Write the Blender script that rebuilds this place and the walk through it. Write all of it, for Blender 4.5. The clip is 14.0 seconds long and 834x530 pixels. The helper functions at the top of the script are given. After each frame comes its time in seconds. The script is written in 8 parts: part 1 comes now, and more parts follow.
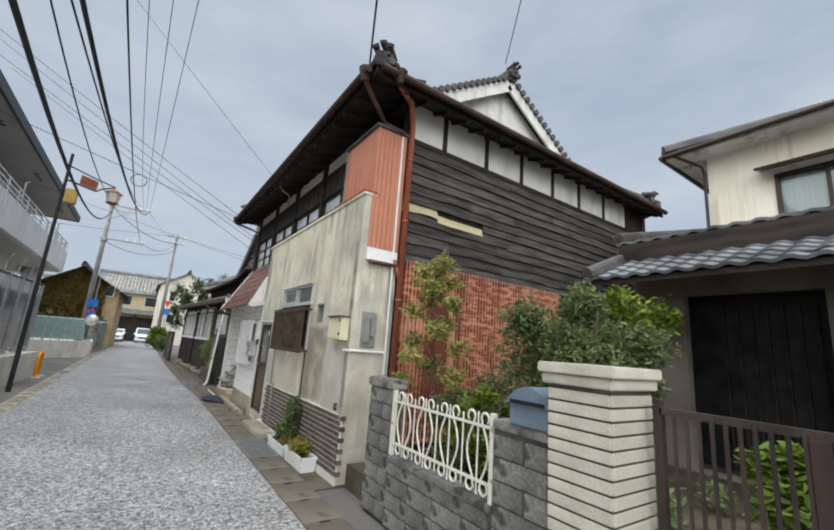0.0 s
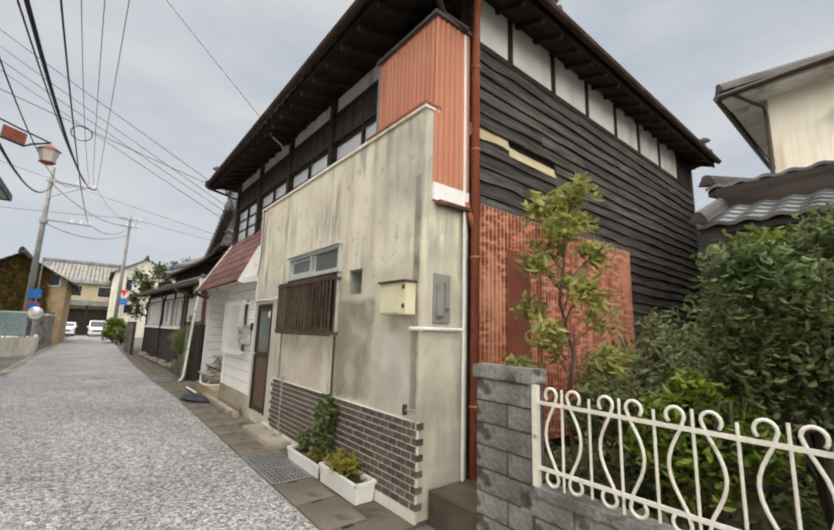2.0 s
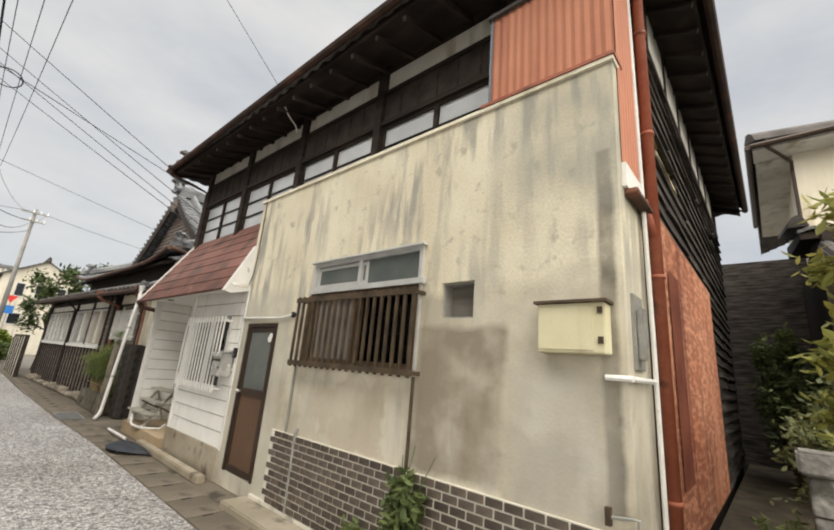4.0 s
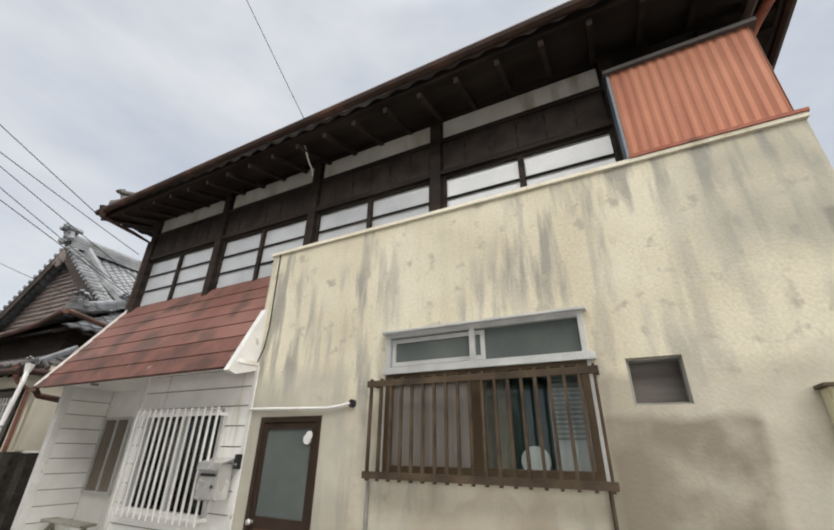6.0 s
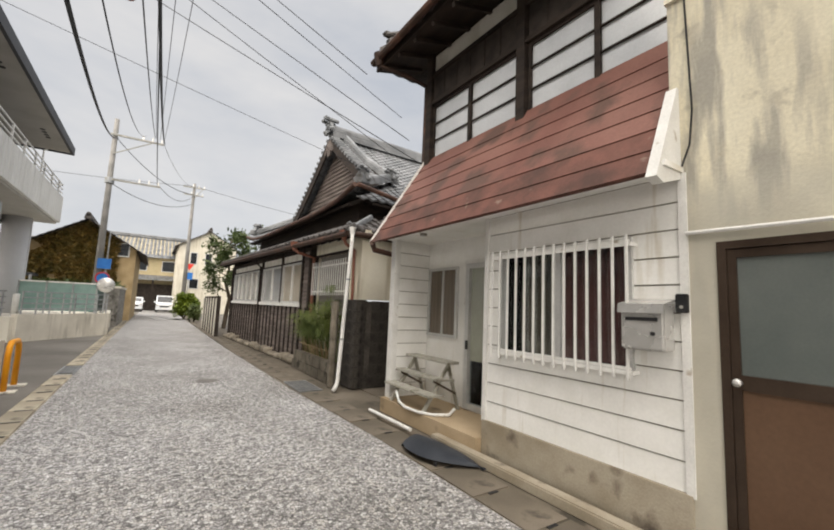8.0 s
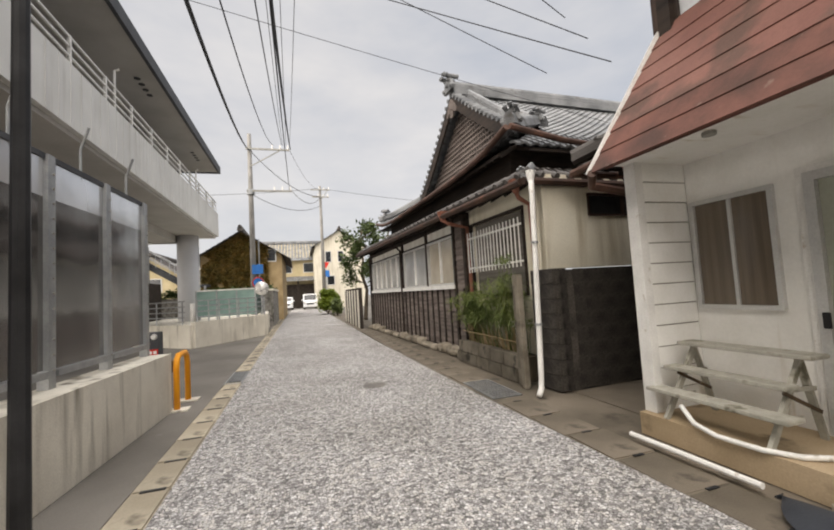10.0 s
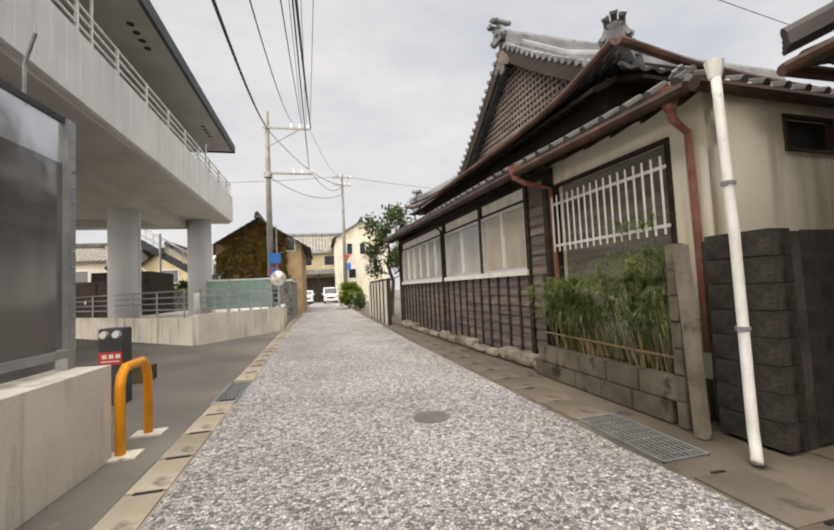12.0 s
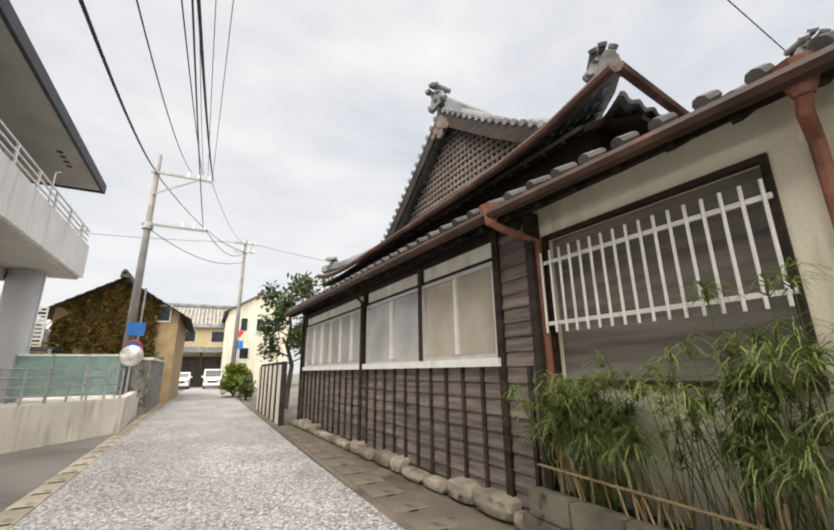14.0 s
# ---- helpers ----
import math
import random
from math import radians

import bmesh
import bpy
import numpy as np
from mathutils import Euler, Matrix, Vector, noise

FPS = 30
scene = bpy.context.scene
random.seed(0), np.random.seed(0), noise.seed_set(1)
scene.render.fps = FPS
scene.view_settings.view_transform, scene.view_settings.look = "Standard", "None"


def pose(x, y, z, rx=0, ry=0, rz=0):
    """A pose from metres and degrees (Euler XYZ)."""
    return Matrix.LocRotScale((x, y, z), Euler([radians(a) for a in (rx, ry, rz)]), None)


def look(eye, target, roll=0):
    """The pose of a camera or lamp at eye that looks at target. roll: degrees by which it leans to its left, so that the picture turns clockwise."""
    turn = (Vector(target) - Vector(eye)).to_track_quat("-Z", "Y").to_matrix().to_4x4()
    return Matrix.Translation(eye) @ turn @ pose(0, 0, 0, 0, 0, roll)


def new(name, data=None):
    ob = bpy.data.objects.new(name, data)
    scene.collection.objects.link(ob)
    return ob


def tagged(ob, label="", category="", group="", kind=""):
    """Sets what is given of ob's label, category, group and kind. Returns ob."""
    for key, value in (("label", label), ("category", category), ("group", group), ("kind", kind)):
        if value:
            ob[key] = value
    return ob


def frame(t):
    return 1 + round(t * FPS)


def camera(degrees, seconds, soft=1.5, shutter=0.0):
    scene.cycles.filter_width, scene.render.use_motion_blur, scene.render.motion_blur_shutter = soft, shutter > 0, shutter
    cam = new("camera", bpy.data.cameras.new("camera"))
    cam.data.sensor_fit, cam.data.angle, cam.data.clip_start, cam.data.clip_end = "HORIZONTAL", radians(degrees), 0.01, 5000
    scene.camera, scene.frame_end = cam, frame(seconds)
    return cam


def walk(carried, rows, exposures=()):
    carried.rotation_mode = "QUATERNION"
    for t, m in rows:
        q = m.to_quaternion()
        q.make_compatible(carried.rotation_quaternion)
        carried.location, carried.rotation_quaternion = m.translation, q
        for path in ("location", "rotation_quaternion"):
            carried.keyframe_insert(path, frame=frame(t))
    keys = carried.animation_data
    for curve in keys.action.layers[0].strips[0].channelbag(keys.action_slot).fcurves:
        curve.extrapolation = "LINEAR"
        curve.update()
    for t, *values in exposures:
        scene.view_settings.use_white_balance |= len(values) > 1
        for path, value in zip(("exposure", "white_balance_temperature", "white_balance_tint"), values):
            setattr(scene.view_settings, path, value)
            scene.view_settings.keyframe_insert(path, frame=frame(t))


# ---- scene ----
cam = camera(92.9, 14.0, soft=2.0)
PATH = [
    (0, (-2.347, -4.98, 1.747), (-1.259, -3.354, 2.16), 4.3),
    (0.5, (-2.412, -4.414, 1.738), (-1.237, -2.835, 2.094), 4.1),
    (1, (-2.378, -3.942, 1.723), (-1.135, -2.41, 2.048), 3.1),
    (1.5, (-2.404, -3.428, 1.665), (-1.193, -1.872, 1.998), 2.3),
    (2, (-2.375, -2.889, 1.637), (-1.143, -1.349, 1.966), 1.7),
    (2.5, (-2.371, -2.378, 1.611), (-1.029, -0.937, 1.963), 1.3),
    (3, (-2.437, -1.8, 1.573), (-1.049, -0.401, 1.914), 2.6),
    (3.5, (-2.531, -1.22, 1.583), (-1.115, 0.133, 1.986), 4.3),
    (3.7, (-2.574, -0.984, 1.591), (-1.161, 0.357, 2.039), 4.9),
    (5.8, (-3.018, 1.195, 1.762), (-1.423, 2.07, 2.592), 1.0),
    (6, (-3.076, 1.427, 1.76), (-1.474, 2.273, 2.607), 0.9),
    (6.5, (-3.135, 1.962, 1.748), (-1.51, 2.867, 2.483), -0.4),
    (7, (-3.156, 2.497, 1.677), (-1.61, 3.665, 2.17), -2.8),
    (7.5, (-3.089, 3.097, 1.575), (-1.796, 4.594, 1.869), -0.6),
    (8, (-3.057, 3.725, 1.525), (-1.963, 5.385, 1.743), 2.4),
    (8.5, (-3.126, 4.295, 1.493), (-2.123, 6.006, 1.749), -0.3),
    (9, (-3.122, 4.854, 1.472), (-2.231, 6.628, 1.717), -1.4),
    (9.2, (-3.136, 5.091, 1.469), (-2.329, 6.908, 1.692), -2.2),
    (11.3, (-3.128, 7.46, 1.428), (-2.654, 9.403, 1.46), -2.9),
    (11.5, (-3.133, 7.73, 1.378), (-2.636, 9.667, 1.417), -2.2),
    (12, (-3.112, 8.313, 1.329), (-2.632, 10.251, 1.44), -2.7),
    (12.5, (-3.025, 8.909, 1.368), (-2.566, 10.853, 1.469), -3.1),
    (13, (-2.89, 9.513, 1.332), (-2.287, 11.416, 1.454), -0.9),
    (13.5, (-2.768, 10.04, 1.38), (-1.958, 11.858, 1.576), -1.5),
    (14, (-2.678, 10.544, 1.414), (-1.784, 12.258, 1.926), -0.8),
]
EXPOSURES = [(0, 0.06, 5950, 7), (2, 0.22, 6600, 9), (3.5, 0.34, 7000, 9), (6, 0.36, 6500, 9), (7, 0.38, 6800, 9), (9, 0.3, 6950, 12), (11.5, 0.52, 7100, 12), (12.5, 0.46, 7050, 12), (14, 0.66, 6950, 11)]
walk(cam, [(t, look(eye, target, roll)) for t, eye, target, roll in PATH], EXPOSURES)

# ---- sky and sun: a bright overcast day ----
world = bpy.data.worlds.new("overcast")
scene.world = world
world.use_nodes = True
wn, wl = world.node_tree.nodes, world.node_tree.links
wn.clear()
w_out = wn.new("ShaderNodeOutputWorld")
w_bg = wn.new("ShaderNodeBackground")
w_bg.inputs["Strength"].default_value = 0.1
w_sky = wn.new("ShaderNodeTexSky")
w_sky.sky_type = "NISHITA"
w_sky.sun_disc = False
w_sky.sun_elevation, w_sky.sun_rotation = radians(43), radians(-133)
w_tc = wn.new("ShaderNodeTexCoord")
w_map = wn.new("ShaderNodeMapping")
w_map.inputs["Scale"].default_value = (1.0, 1.0, 2.6)
w_noise = wn.new("ShaderNodeTexNoise")
w_noise.inputs["Scale"].default_value = 2.2
w_noise.inputs["Detail"].default_value = 5
w_noise.inputs["Roughness"].default_value = 0.55
w_ramp = wn.new("ShaderNodeValToRGB")
w_ramp.color_ramp.elements[0].position, w_ramp.color_ramp.elements[0].color = 0.3, (4.3, 4.7, 5.4, 1)
w_ramp.color_ramp.elements[1].position, w_ramp.color_ramp.elements[1].color = 0.7, (6.4, 6.5, 6.7, 1)
w_mix = wn.new("ShaderNodeMix")
w_mix.data_type = "RGBA"
w_mix.inputs["Factor"].default_value = 0.9
wl.new(w_tc.outputs["Generated"], w_map.inputs["Vector"])
wl.new(w_map.outputs["Vector"], w_noise.inputs["Vector"])
wl.new(w_noise.outputs["Fac"], w_ramp.inputs["Fac"])
wl.new(w_sky.outputs["Color"], w_mix.inputs["A"])
wl.new(w_ramp.outputs["Color"], w_mix.inputs["B"])
w_sep = wn.new("ShaderNodeSeparateXYZ")
w_up = wn.new("ShaderNodeMapRange")
w_up.interpolation_type = "SMOOTHSTEP"
w_up.inputs["From Min"].default_value, w_up.inputs["From Max"].default_value = 0.84, 1.0
w_up.inputs["To Min"].default_value, w_up.inputs["To Max"].default_value = 1.0, 4.6
w_zen = wn.new("ShaderNodeVectorMath")
w_zen.operation = "SCALE"
wl.new(w_tc.outputs["Generated"], w_sep.inputs["Vector"])
wl.new(w_sep.outputs["Z"], w_up.inputs["Value"])
wl.new(w_mix.outputs["Result"], w_zen.inputs[0])
wl.new(w_up.outputs["Result"], w_zen.inputs["Scale"])
wl.new(w_zen.outputs["Vector"], w_bg.inputs["Color"])
wl.new(w_bg.outputs["Background"], w_out.inputs["Surface"])

sun = new("sun", bpy.data.lights.new("sun", "SUN"))
sun.data.energy, sun.data.angle, sun.data.color = 5.6, radians(105), (1.0, 0.96, 0.9)
sun.matrix_world = look((-8.5, -8, 11), (0, 0, 0))


# ---- materials ----
def surf(name, c1, c2, rough=0.8, scale=2.0, fine=45.0, bump=0.2, metal=0.0, stretch=(1, 1, 1), lo=0.35, hi=0.65,
         streak=None, streak_scale=(6, 6, 0.35), streak_lo=0.5, streak_hi=0.68, spots=None, spot_scale=8.0, spot_lo=0.6,
         rand=0.0, grain=0.1, spec=0.3):
    m = bpy.data.materials.new(name)
    m.use_nodes = True
    n, l = m.node_tree.nodes, m.node_tree.links
    b = n["Principled BSDF"]
    b.inputs["Metallic"].default_value = metal
    b.inputs["Specular IOR Level"].default_value = spec
    tc = n.new("ShaderNodeTexCoord")
    mp = n.new("ShaderNodeMapping")
    mp.inputs["Scale"].default_value = stretch
    l.new(tc.outputs["Object"], mp.inputs["Vector"])

    def noise_tex(s, detail=4.0, vec=None):
        t = n.new("ShaderNodeTexNoise")
        t.inputs["Scale"].default_value = s
        t.inputs["Detail"].default_value = detail
        l.new(vec or mp.outputs["Vector"], t.inputs["Vector"])
        return t

    def ramp(src, a, b_, ca, cb):
        r = n.new("ShaderNodeValToRGB")
        r.color_ramp.elements[0].position, r.color_ramp.elements[1].position = a, b_
        r.color_ramp.elements[0].color, r.color_ramp.elements[1].color = (*ca, 1), (*cb, 1)
        l.new(src, r.inputs["Fac"])
        return r

    def mix(fac, a, b_, kind="MIX"):
        x = n.new("ShaderNodeMix")
        x.data_type, x.blend_type = "RGBA", kind
        if isinstance(fac, float):
            x.inputs["Factor"].default_value = fac
        else:
            l.new(fac, x.inputs["Factor"])
        l.new(a, x.inputs["A"])
        if isinstance(b_, tuple):
            x.inputs["B"].default_value = (*b_, 1)
        else:
            l.new(b_, x.inputs["B"])
        return x.outputs["Result"]

    big = noise_tex(scale)
    small = noise_tex(fine, 3.0)
    col = ramp(big.outputs["Fac"], lo, hi, c1, c2).outputs["Color"]
    if streak:
        sm = n.new("ShaderNodeMapping")
        sm.inputs["Scale"].default_value = streak_scale
        l.new(tc.outputs["Object"], sm.inputs["Vector"])
        st = noise_tex(1.0, 5.0, sm.outputs["Vector"])
        k = ramp(st.outputs["Fac"], streak_lo, streak_hi, (0, 0, 0), (1, 1, 1))
        patch = ramp(noise_tex(0.9, 2.0).outputs["Fac"], 0.38, 0.6, (0.1, 0.1, 0.1), (1, 1, 1))
        col = mix(mix(1.0, k.outputs["Color"], patch.outputs["Color"], "MULTIPLY"), col, streak)
    if spots:
        k = ramp(noise_tex(spot_scale, 6.0).outputs["Fac"], spot_lo, spot_lo + 0.1, (0, 0, 0), (1, 1, 1))
        col = mix(k.outputs["Color"], col, spots)
    g = ramp(small.outputs["Fac"], 0.3, 0.7, (1 - grain,) * 3, (1 + grain * 0.4,) * 3)
    col = mix(1.0, col, g.outputs["Color"], "MULTIPLY")
    if rand:
        oi = n.new("ShaderNodeObjectInfo")
        r = ramp(oi.outputs["Random"], 0.0, 1.0, (1 - rand,) * 3, (1 + rand * 0.6,) * 3)
        col = mix(1.0, col, r.outputs["Color"], "MULTIPLY")
    l.new(col, b.inputs["Base Color"])
    rr = n.new("ShaderNodeMapRange")
    rr.inputs["To Min"].default_value, rr.inputs["To Max"].default_value = max(0.02, rough - 0.12), min(1.0, rough + 0.12)
    l.new(big.outputs["Fac"], rr.inputs["Value"])
    l.new(rr.outputs["Result"], b.inputs["Roughness"])
    if bump:
        bp = n.new("ShaderNodeBump")
        bp.inputs["Strength"].default_value = bump
        bp.inputs["Distance"].default_value = 0.01
        l.new(small.outputs["Fac"], bp.inputs["Height"])
        l.new(bp.outputs["Normal"], b.inputs["Normal"])
    return m


def aggregate(name):
    """Coarse open-graded road surface: pale and dark stones, some gaps between them."""
    m = bpy.data.materials.new(name)
    m.use_nodes = True
    n, l = m.node_tree.nodes, m.node_tree.links
    b = n["Principled BSDF"]
    b.inputs["Roughness"].default_value = 0.85
    b.inputs["Specular IOR Level"].default_value = 0.25
    tc = n.new("ShaderNodeTexCoord")
    v = n.new("ShaderNodeTexVoronoi")
    v.inputs["Scale"].default_value = 42
    v2 = n.new("ShaderNodeTexVoronoi")
    v2.feature = "DISTANCE_TO_EDGE"
    v2.inputs["Scale"].default_value = 42
    big = n.new("ShaderNodeTexNoise")
    big.inputs["Scale"].default_value = 0.7
    big.inputs["Detail"].default_value = 5
    for t in (v, v2, big):
        l.new(tc.outputs["Object"], t.inputs["Vector"])
    r = n.new("ShaderNodeValToRGB")
    e = r.color_ramp.elements
    e[0].position, e[0].color = 0.0, (0.15, 0.145, 0.14, 1)
    e[1].position, e[1].color = 1.0, (0.74, 0.73, 0.72, 1)
    for p, c in ((0.25, (0.30, 0.29, 0.28, 1)), (0.55, (0.46, 0.45, 0.44, 1)), (0.8, (0.54, 0.51, 0.47, 1))):
        e.new(p).color = c
    sep = n.new("ShaderNodeSeparateColor")
    l.new(v.outputs["Color"], sep.inputs["Color"])
    l.new(sep.outputs["Red"], r.inputs["Fac"])
    gap = n.new("ShaderNodeValToRGB")
    gap.color_ramp.elements[0].position, gap.color_ramp.elements[0].color = 0.02, (0.25, 0.25, 0.25, 1)
    gap.color_ramp.elements[1].position, gap.color_ramp.elements[1].color = 0.10, (1, 1, 1, 1)
    l.new(v2.outputs["Distance"], gap.inputs["Fac"])
    x = n.new("ShaderNodeMix")
    x.data_type, x.blend_type = "RGBA", "MULTIPLY"
    x.inputs["Factor"].default_value = 1.0
    l.new(r.outputs["Color"], x.inputs["A"])
    l.new(gap.outputs["Color"], x.inputs["B"])
    wear = n.new("ShaderNodeValToRGB")
    wear.color_ramp.elements[0].position, wear.color_ramp.elements[0].color = 0.3, (0.78, 0.77, 0.76, 1)
    wear.color_ramp.elements[1].position, wear.color_ramp.elements[1].color = 0.7, (1.1, 1.1, 1.12, 1)
    l.new(big.outputs["Fac"], wear.inputs["Fac"])
    y = n.new("ShaderNodeMix")
    y.data_type, y.blend_type = "RGBA", "MULTIPLY"
    y.inputs["Factor"].default_value = 1.0
    l.new(x.outputs["Result"], y.inputs["A"])
    l.new(wear.outputs["Color"], y.inputs["B"])
    l.new(y.outputs["Result"], b.inputs["Base Color"])
    bp = n.new("ShaderNodeBump")
    bp.inputs["Strength"].default_value = 0.7
    bp.inputs["Distance"].default_value = 0.012
    l.new(gap.outputs["Color"], bp.inputs["Height"])
    l.new(bp.outputs["Normal"], b.inputs["Normal"])
    return m


def glassy(name, tint=(0.9, 0.95, 0.95), rough=0.02, see=0.93):
    """Window glass: clear with a mirror sheen that grows at grazing angles."""
    m = bpy.data.materials.new(name)
    m.use_nodes = True
    n, l = m.node_tree.nodes, m.node_tree.links
    n.remove(n["Principled BSDF"])
    tr = n.new("ShaderNodeBsdfTransparent")
    tr.inputs["Color"].default_value = (*[c * see for c in tint], 1)
    gl = n.new("ShaderNodeBsdfGlossy")
    gl.inputs["Roughness"].default_value = rough
    fr = n.new("ShaderNodeFresnel")
    fr.inputs["IOR"].default_value = 1.5
    mx = n.new("ShaderNodeMixShader")
    l.new(fr.outputs["Fac"], mx.inputs["Fac"])
    l.new(tr.outputs["BSDF"], mx.inputs[1])
    l.new(gl.outputs["BSDF"], mx.inputs[2])
    l.new(mx.outputs["Shader"], n["Material Output"].inputs["Surface"])
    return m


M = {}
M["road"] = aggregate("porous_road")
M["asphalt"] = surf("asphalt", (0.115, 0.105, 0.092), (0.19, 0.176, 0.156), 0.85, 0.6, 90, 0.4, spots=(0.22, 0.205, 0.19), spot_scale=5, spot_lo=0.66)
M["earth"] = surf("earth", (0.05, 0.04, 0.03), (0.11, 0.09, 0.06), 0.95, 3, 40, 0.5)
M["gutter"] = surf("gutter_concrete", (0.29, 0.25, 0.185), (0.42, 0.37, 0.285), 0.85, 1.2, 80, 0.25, rand=0.22, spots=(0.16, 0.14, 0.11), spot_scale=3, spot_lo=0.58)
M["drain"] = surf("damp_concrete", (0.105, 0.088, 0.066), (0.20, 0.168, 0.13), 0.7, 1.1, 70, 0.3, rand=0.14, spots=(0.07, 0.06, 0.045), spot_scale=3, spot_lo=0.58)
M["concrete"] = surf("concrete", (0.60, 0.56, 0.48), (0.73, 0.69, 0.60), 0.85, 1.6, 70, 0.25, streak=(0.22, 0.195, 0.15), streak_scale=(5, 5, 0.5))
M["step"] = surf("step_concrete", (0.30, 0.25, 0.18), (0.42, 0.37, 0.29), 0.8, 2, 60, 0.25, spots=(0.16, 0.13, 0.1), spot_scale=3, spot_lo=0.58)
M["porch"] = surf("tan_porch_cement", (0.36, 0.27, 0.165), (0.48, 0.37, 0.245), 0.75, 1.6, 60, 0.2, spots=(0.2, 0.15, 0.095), spot_scale=3, spot_lo=0.6)
M["brick"] = surf("brown_brick", (0.065, 0.050, 0.040), (0.16, 0.125, 0.098), 0.5, 6, 90, 0.4, rand=0.45, spec=0.5)
M["mortar"] = surf("mortar", (0.66, 0.62, 0.53), (0.78, 0.74, 0.65), 0.9, 6, 80, 0.2)
M["block"] = surf("concrete_block", (0.17, 0.16, 0.145), (0.30, 0.285, 0.26), 0.9, 5, 35, 0.9, rand=0.25, spots=(0.085, 0.08, 0.068), spot_scale=6, spot_lo=0.54, streak=(0.10, 0.093, 0.08), streak_scale=(4, 4, 1.2), grain=0.3)
M["blackwall"] = surf("blackened_wall", (0.02, 0.018, 0.016), (0.115, 0.10, 0.086), 0.9, 1.6, 40, 0.5, streak=(0.014, 0.013, 0.011), streak_scale=(3, 3, 0.8), spots=(0.10, 0.095, 0.085), spot_scale=14, spot_lo=0.68, grain=0.35)
M["plank"] = surf("weathered_plank", (0.034, 0.027, 0.023), (0.135, 0.118, 0.105), 0.85, 3, 30, 0.5, stretch=(0.5, 1, 8), rand=0.35, grain=0.4)
M["plank_pale"] = surf("pale_plank", (0.40, 0.34, 0.20), (0.5, 0.43, 0.27), 0.85, 3, 40, 0.3, stretch=(0.5, 1, 6), rand=0.15)
M["clad"] = surf("grey_clad_board", (0.12, 0.095, 0.085), (0.24, 0.20, 0.18), 0.85, 2.5, 40, 0.45, stretch=(1, 0.5, 7), rand=0.25, grain=0.35)
M["batten"] = surf("dark_batten", (0.022, 0.017, 0.014), (0.055, 0.043, 0.036), 0.8, 4, 50, 0.3)
M["darkwood"] = surf("dark_timber", (0.014, 0.010, 0.008), (0.045, 0.032, 0.025), 0.75, 3, 50, 0.3, stretch=(1, 0.4, 3))
M["plaster"] = surf("white_plaster", (0.62, 0.60, 0.54), (0.75, 0.73, 0.68), 0.9, 2, 50, 0.12, streak=(0.42, 0.38, 0.30), streak_scale=(4, 4, 0.8))
M["tan_glass"] = surf("tan_glass", (0.115, 0.09, 0.065), (0.165, 0.13, 0.095), 0.12, 2, 40, 0.0, stretch=(1, 10, 0.4), spec=0.6)
M["cream"] = surf("cream_wall", (0.76, 0.70, 0.56), (0.84, 0.79, 0.66), 0.9, 1.4, 60, 0.15, streak=(0.58, 0.51, 0.38), streak_scale=(5, 5, 0.4))
# Dark backing colour draws the shadow line between the white boards.
M["seam"] = surf("board_seam_shade", (0.16, 0.14, 0.11), (0.24, 0.21, 0.17), 0.9, 6, 60, 0.1)
M["gate_brown"] = surf("red_brown_gate_board", (0.03, 0.019, 0.016), (0.062, 0.038, 0.032), 0.7, 4, 50, 0.3, stretch=(1, 1, 0.4), rand=0.2)
M["siding"] = surf("white_siding", (0.80, 0.79, 0.75), (0.87, 0.86, 0.83), 0.55, 3, 40, 0.04, streak=(0.66, 0.62, 0.54), streak_scale=(3, 9, 0.8), streak_lo=0.58, grain=0.04, rand=0.03)
M["white"] = surf("white_paint", (0.70, 0.69, 0.66), (0.80, 0.79, 0.76), 0.5, 5, 60, 0.06, spots=(0.42, 0.36, 0.28), spot_scale=9, spot_lo=0.66, grain=0.08)
M["iron"] = surf("cream_painted_iron", (0.66, 0.63, 0.52), (0.76, 0.73, 0.63), 0.5, 8, 60, 0.1, spots=(0.32, 0.15, 0.07), spot_scale=9, spot_lo=0.66, grain=0.08)
M["awning"] = surf("red_awning_metal", (0.19, 0.082, 0.065), (0.255, 0.125, 0.10), 0.65, 1.2, 40, 0.1, spots=(0.125, 0.07, 0.055), spot_scale=1.8, spot_lo=0.52, rand=0.06)
M["awning_dirty"] = surf("dirty_awning_metal", (0.085, 0.045, 0.036), (0.19, 0.085, 0.066), 0.75, 3.0, 40, 0.1, spots=(0.28, 0.21, 0.17), spot_scale=7, spot_lo=0.66, rand=0.06)
M["salmon"] = surf("salmon_metal", (0.46, 0.185, 0.11), (0.54, 0.235, 0.145), 0.65, 1.5, 40, 0.04, streak=(0.36, 0.13, 0.08), streak_scale=(9, 9, 0.3), grain=0.04)
M["pipe"] = surf("red_brown_pipe", (0.28, 0.075, 0.04), (0.36, 0.12, 0.07), 0.5, 4, 40, 0.08, spots=(0.16, 0.06, 0.04), spot_scale=4, spot_lo=0.6)
M["pipe_faded"] = surf("faded_terracotta_pipe", (0.22, 0.085, 0.055), (0.31, 0.14, 0.10), 0.6, 5, 40, 0.08, spots=(0.16, 0.09, 0.07), spot_scale=4, spot_lo=0.55)
M["gutterpipe"] = surf("brown_gutter", (0.055, 0.030, 0.022), (0.115, 0.062, 0.045), 0.6, 3, 40, 0.15, spots=(0.22, 0.095, 0.06), spot_scale=3, spot_lo=0.6)
M["gutter_old"] = surf("dark_brown_gutter", (0.035, 0.02, 0.014), (0.075, 0.04, 0.028), 0.6, 3, 40, 0.15, spots=(0.12, 0.055, 0.035), spot_scale=3, spot_lo=0.6)
